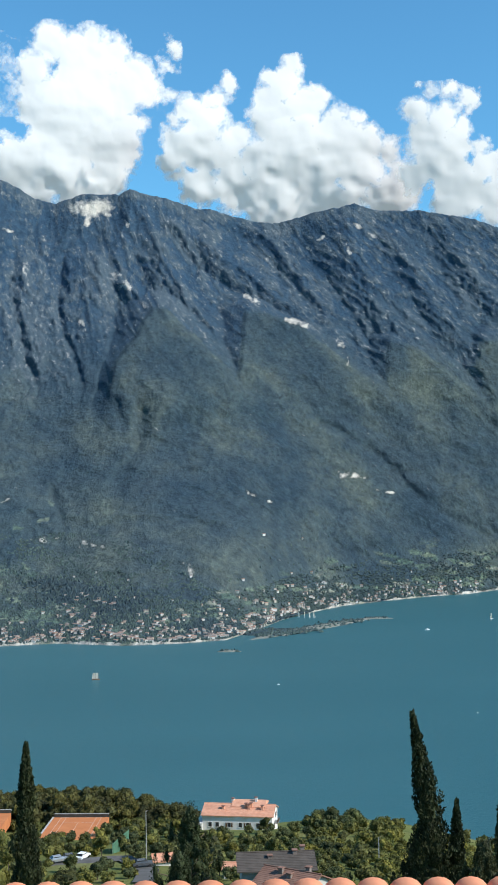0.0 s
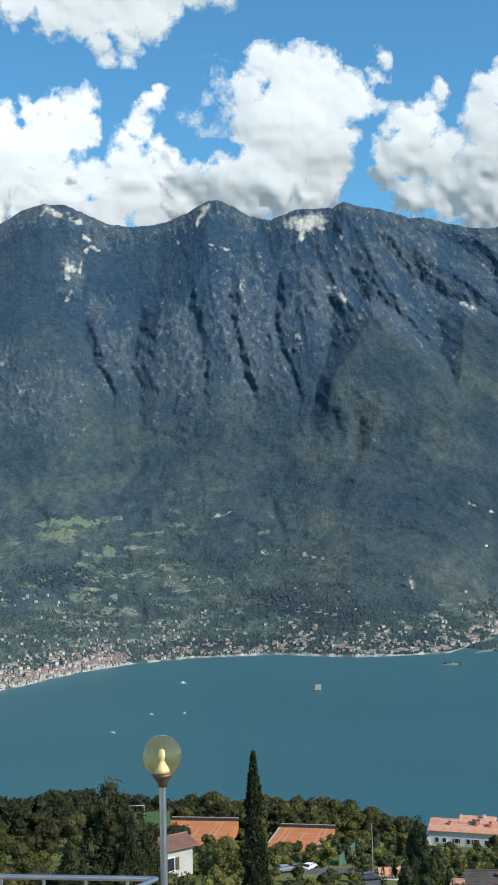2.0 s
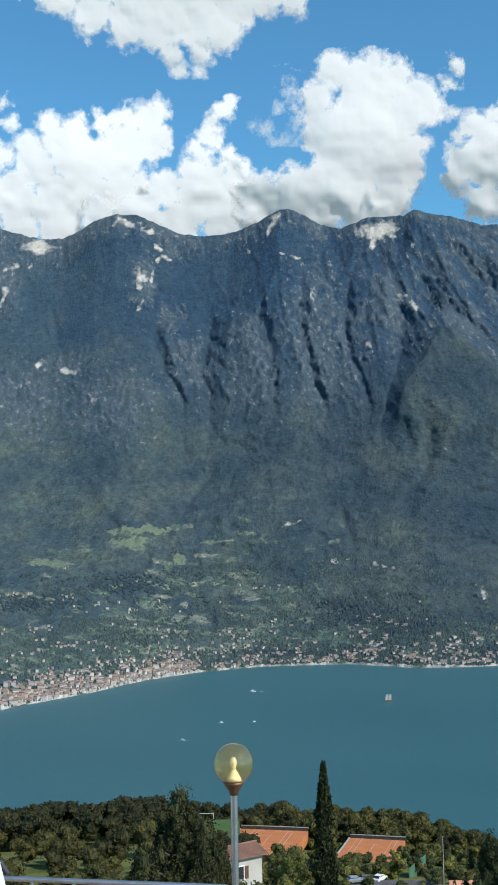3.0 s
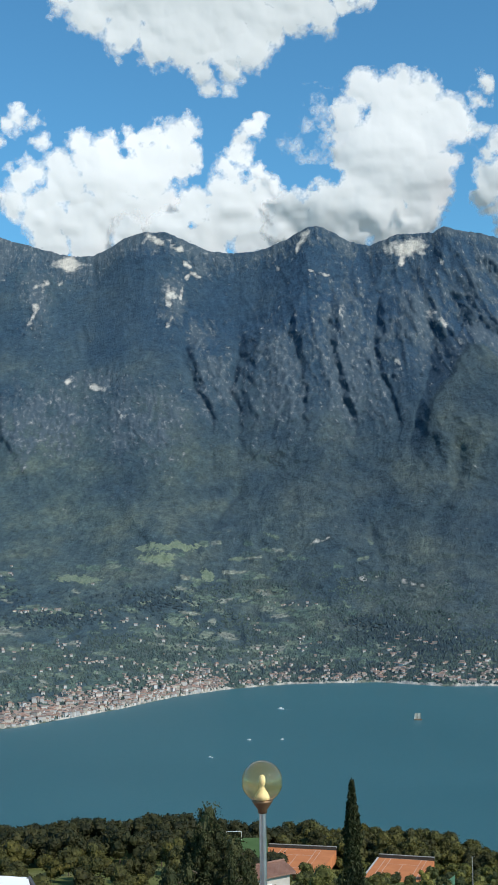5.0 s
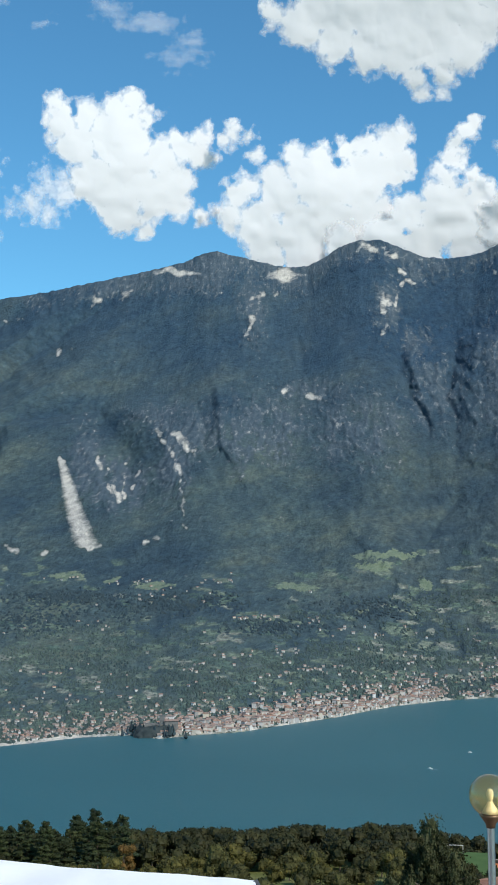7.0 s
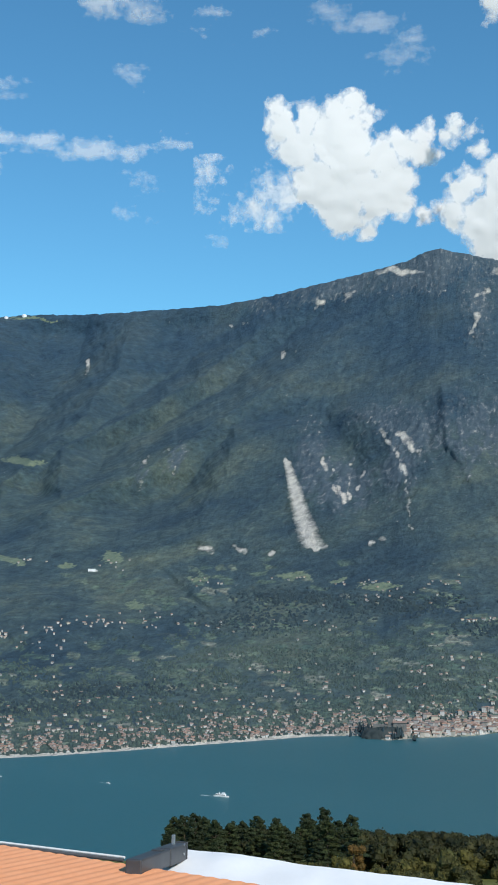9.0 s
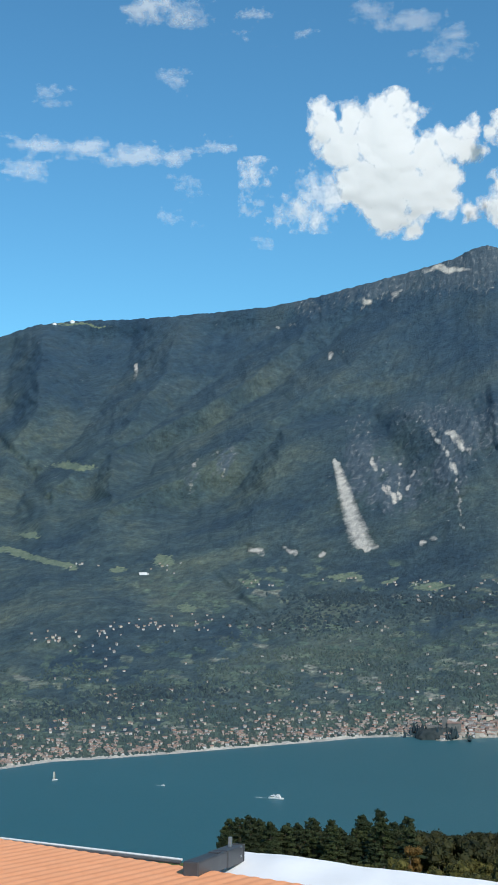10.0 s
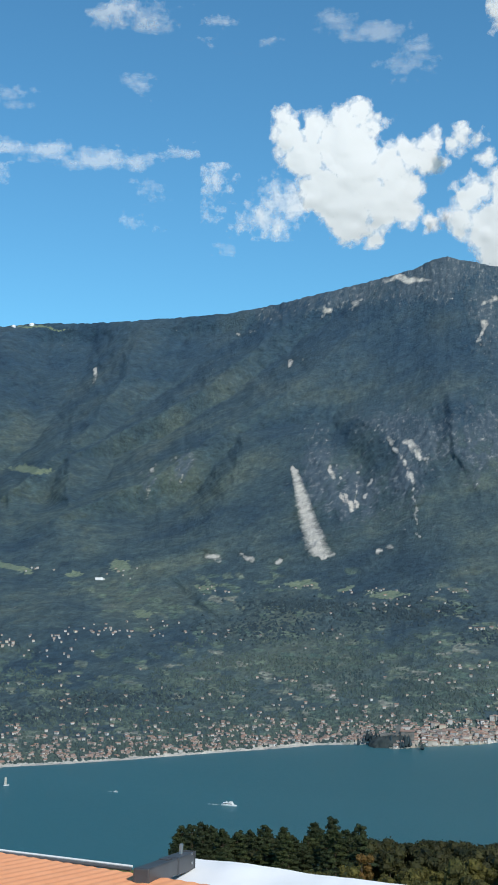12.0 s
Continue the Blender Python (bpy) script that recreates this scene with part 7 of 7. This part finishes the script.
def barrel_mesh(wide, long, high, mat, name="tile", waved=False):
    """One curved cover tile, its lower end at y = 0, lapping upwards."""
    bm = bmesh.new()
    rings = []
    if waved:
        # shallow pantile: one soft wave across, each row lapping a little over the next
        for y, lift in ((0.0, 0.0012), (-long, 0.0)):
            for t in (0.0, 0.006):
                rings.append([bm.verts.new((wide * (0.5 - i / 8), y, high * math.sin(math.pi * i / 8) ** 2 + lift - t)) for i in range(9)])
    else:
        for y, k, lift in ((0.0, 1.0, 0.012), (-long, 0.86, -0.006)):
            for t in (0.0, 0.014):
                rings.append([bm.verts.new((math.cos(a) * (wide / 2 - t) * k, y, math.sin(a) * (high - t) * k + lift)) for a in [math.pi * i / 8 for i in range(9)]])
    o0, i0, o1, i1 = rings
    # the front edge keeps its own corners, so that the crown stays evenly shaded
    lip, under = ([bm.verts.new(p.co) for p in ring] for ring in (o0, i0))
    for i in range(8):
        bm.faces.new((o0[i], o1[i], o1[i + 1], o0[i + 1])).smooth = True
        bm.faces.new((i0[i + 1], i1[i + 1], i1[i], i0[i])).smooth = True
        bm.faces.new((lip[i + 1], under[i + 1], under[i], lip[i]))
    me = bpy.data.meshes.new(name)
    bm.to_mesh(me)
    bm.free()
    me.materials.append(mat)
    return me


def barrel_roof(name, label, eave_a, eave_b, slope, cols, rows, mat, pitch_len=0.34, high=0.07, waved=False):
    """A roof of curved tiles; its lower edge runs from eave_a to eave_b and it rises towards the balcony."""
    a, b = Vector(eave_a), Vector(eave_b)
    along_x = (b - a).normalized()
    turn = math.atan2(along_x.y, along_x.x)
    wide = (b - a).length / cols
    roof_ob = thing(name, label, "roof", a, 0)
    roof_ob.matrix_world = Matrix.Translation(a) @ Matrix.Rotation(turn, 4, "Z") @ Matrix.Rotation(math.atan2(b.z - a.z, (b - a).xy.length) * -1, 4, "Y") @ Matrix.Rotation(-slope, 4, "X")
    depth = rows * pitch_len + 0.2
    part("deck", box(bmesh.new(), (-0.1, -depth, -0.14), ((b - a).length + 0.1, -0.03, -0.012)), UNDER, roof_ob)
    tile = barrel_mesh(wide * (1.0 if waved else 1.06), pitch_len + (0.03 if waved else 0.07), high, mat, waved=waved)
    for i in range(cols):
        for j in range(rows):
            t = part("tile", tile, None, roof_ob)
            t.location = ((i + 0.5) * wide, -j * pitch_len + (0.0 if waved else 0.012 * math.sin(i * 7.1 + j)), 0.0)
    return roof_ob


barrel_roof("lower_roof", "roof edge of coral barrel tiles under the balcony", (-1.35, 6.5, LAKE_TO_EYE - 2.08), (2.25, 6.5, LAKE_TO_EYE - 2.08), radians(8), 21, 3, ROOF_CORAL, high=0.07)
e1, e2 = spot(-53.0, -11.6, 12.75), spot(-30.0, -15.45, 9.45)
barrel_roof("tiled_roof", "shallow orange roof of barrel tiles with a metal gutter", e1, e2, radians(5), 42, 7, ROOF_TILE, pitch_len=0.42, high=0.006, waved=True)
DARK_ZINC = plain("dark_zinc", (0.10, 0.10, 0.10), (0.16, 0.16, 0.16), 4.0, 0.6, 0.4)
gutter = thing("gutter", "pale zinc gutter along the tiled roof edge", "gutter", e1)
g2 = spot(-42.4, -13.3, 11.07) - e1 + Vector((0.02, 0.10, -0.02))
part("channel", tube(bmesh.new(), (0.0, 0.03, -0.045), g2 + Vector((-0.02, -0.07, -0.03)), 0.016, n=10), DARK_ZINC, gutter, "dark inside of the gutter")
part("lip", tube(bmesh.new(), (0.0, 0.05, -0.022), g2 + Vector((-0.02, -0.05, -0.008)), 0.011, n=8), HULL, gutter, "white gutter lip")

CANVAS = plain("white_canvas", (0.84, 0.84, 0.83), (0.90, 0.90, 0.89), 1.2, 0.9, bump=0.01)
DARK_BOX = plain("anthracite_metal", (0.06, 0.062, 0.066), (0.09, 0.093, 0.10), 5.0, 0.45, 0.3)
awning = thing("awning", "white canvas awning stretched out below the balcony", "awning", (0, 0, 0))
f1, f2 = spot(-40.1, -13.03, 11.85), spot(-25.6, -14.55, 10.62)
n1, n2 = spot(-44.6, -15.4, 9.6), spot(-24.5, -18.2, 8.8)
gu, gv = np.meshgrid(np.linspace(0, 1, 60), np.linspace(0, 1, 24))
px = [(1 - gv) * ((1 - gu) * f1[k] + gu * f2[k]) + gv * ((1 - gu) * n1[k] + gu * n2[k]) for k in range(3)]
px[2] = px[2] - 0.05 * np.sin(gv * math.pi) + 0.012 * fbm(gu * 9, gv * 5, 3, 77) + 0.03 * np.exp(-((gu - 0.2) * 14) ** 2 - ((gv - 0.12) * 9) ** 2)
part("canvas", sheet("canvas", px[0], px[1], px[2], CANVAS), None, awning)
part("front_bar", tube(bmesh.new(), f1 + Vector((0, 0, -0.05)), f2 + Vector((0, 0, -0.05)), 0.04, n=12), CANVAS, awning)
hem = bmesh.new()
tube(hem, f2 + Vector((0.0, 0.0, -0.02)), f2 + Vector((0.10, -0.05, -0.10)), 0.03, 0.02, 10)
part("end_cap", hem, DARK_BOX, awning, "dark end cap")

b0, b1 = spot(-41.9, -13.75, 10.3), spot(-39.75, -13.1, 11.45)
axis = (b1 - b0).normalized()
cassette = thing("awning_cassette", "anthracite metal awning cassette with a small bracket", "awning cassette", b0)
cassette.matrix_world = Matrix.Translation(b0) @ axis.to_track_quat("Y", "Z").to_matrix().to_4x4()
blen = (b1 - b0).length
part("housing", box(bmesh.new(), (-0.07, 0, -0.09), (0.07, blen * 0.62, 0.05), 0.012), DARK_BOX, cassette)
part("front_piece", box(bmesh.new(), (-0.075, blen * 0.63, -0.095), (0.075, blen, 0.055), 0.012), DARK_BOX, cassette)
part("end_plate", box(bmesh.new(), (-0.08, blen + 0.002, -0.10), (0.08, blen + 0.02, 0.065), 0.004), DARK_BOX, cassette)
for z in (-0.03, 0.05):
    part("bolt", tube(bmesh.new(), (0.074, blen * 0.93, z), (0.083, blen * 0.93, z), 0.012, n=8), STEEL, cassette)
part("bracket", box(bmesh.new(), (-0.02, blen * 0.86, 0.05), (0.01, blen * 0.89, 0.14), 0.006), STEEL, cassette, "small steel bracket")
part("hatch", box(bmesh.new(), (-0.05, blen * 0.48, 0.049), (0.04, blen * 0.56, 0.062), 0.004), DARK_BOX, cassette)

# ---- the house with the balcony, behind and under the camera ----
house = new("wall_house", mesh_of("house", [(x, y, z) for x in (-3.5, 3.5) for y in (-9, -1.3) for z in (LAKE_TO_EYE - 9, LAKE_TO_EYE + 1.4)], [(0, 1, 3, 2), (4, 6, 7, 5), (0, 4, 5, 1), (2, 3, 7, 6), (0, 2, 6, 4), (1, 5, 7, 3)], (PLASTER,)))
tagged(house, "white plastered house wall behind the balcony", "wall", kind="structure")
slab = new("floor", mesh_of("floor", [(x, y, z) for x in (-3, 3) for y in (-1.29, 0.5) for z in (LAKE_TO_EYE - 1.85, LAKE_TO_EYE - 1.65)], [(0, 1, 3, 2), (4, 6, 7, 5), (0, 4, 5, 1), (2, 3, 7, 6), (0, 2, 6, 4), (1, 5, 7, 3)], (CONCRETE,)))
tagged(slab, "concrete balcony floor", "floor", kind="structure")
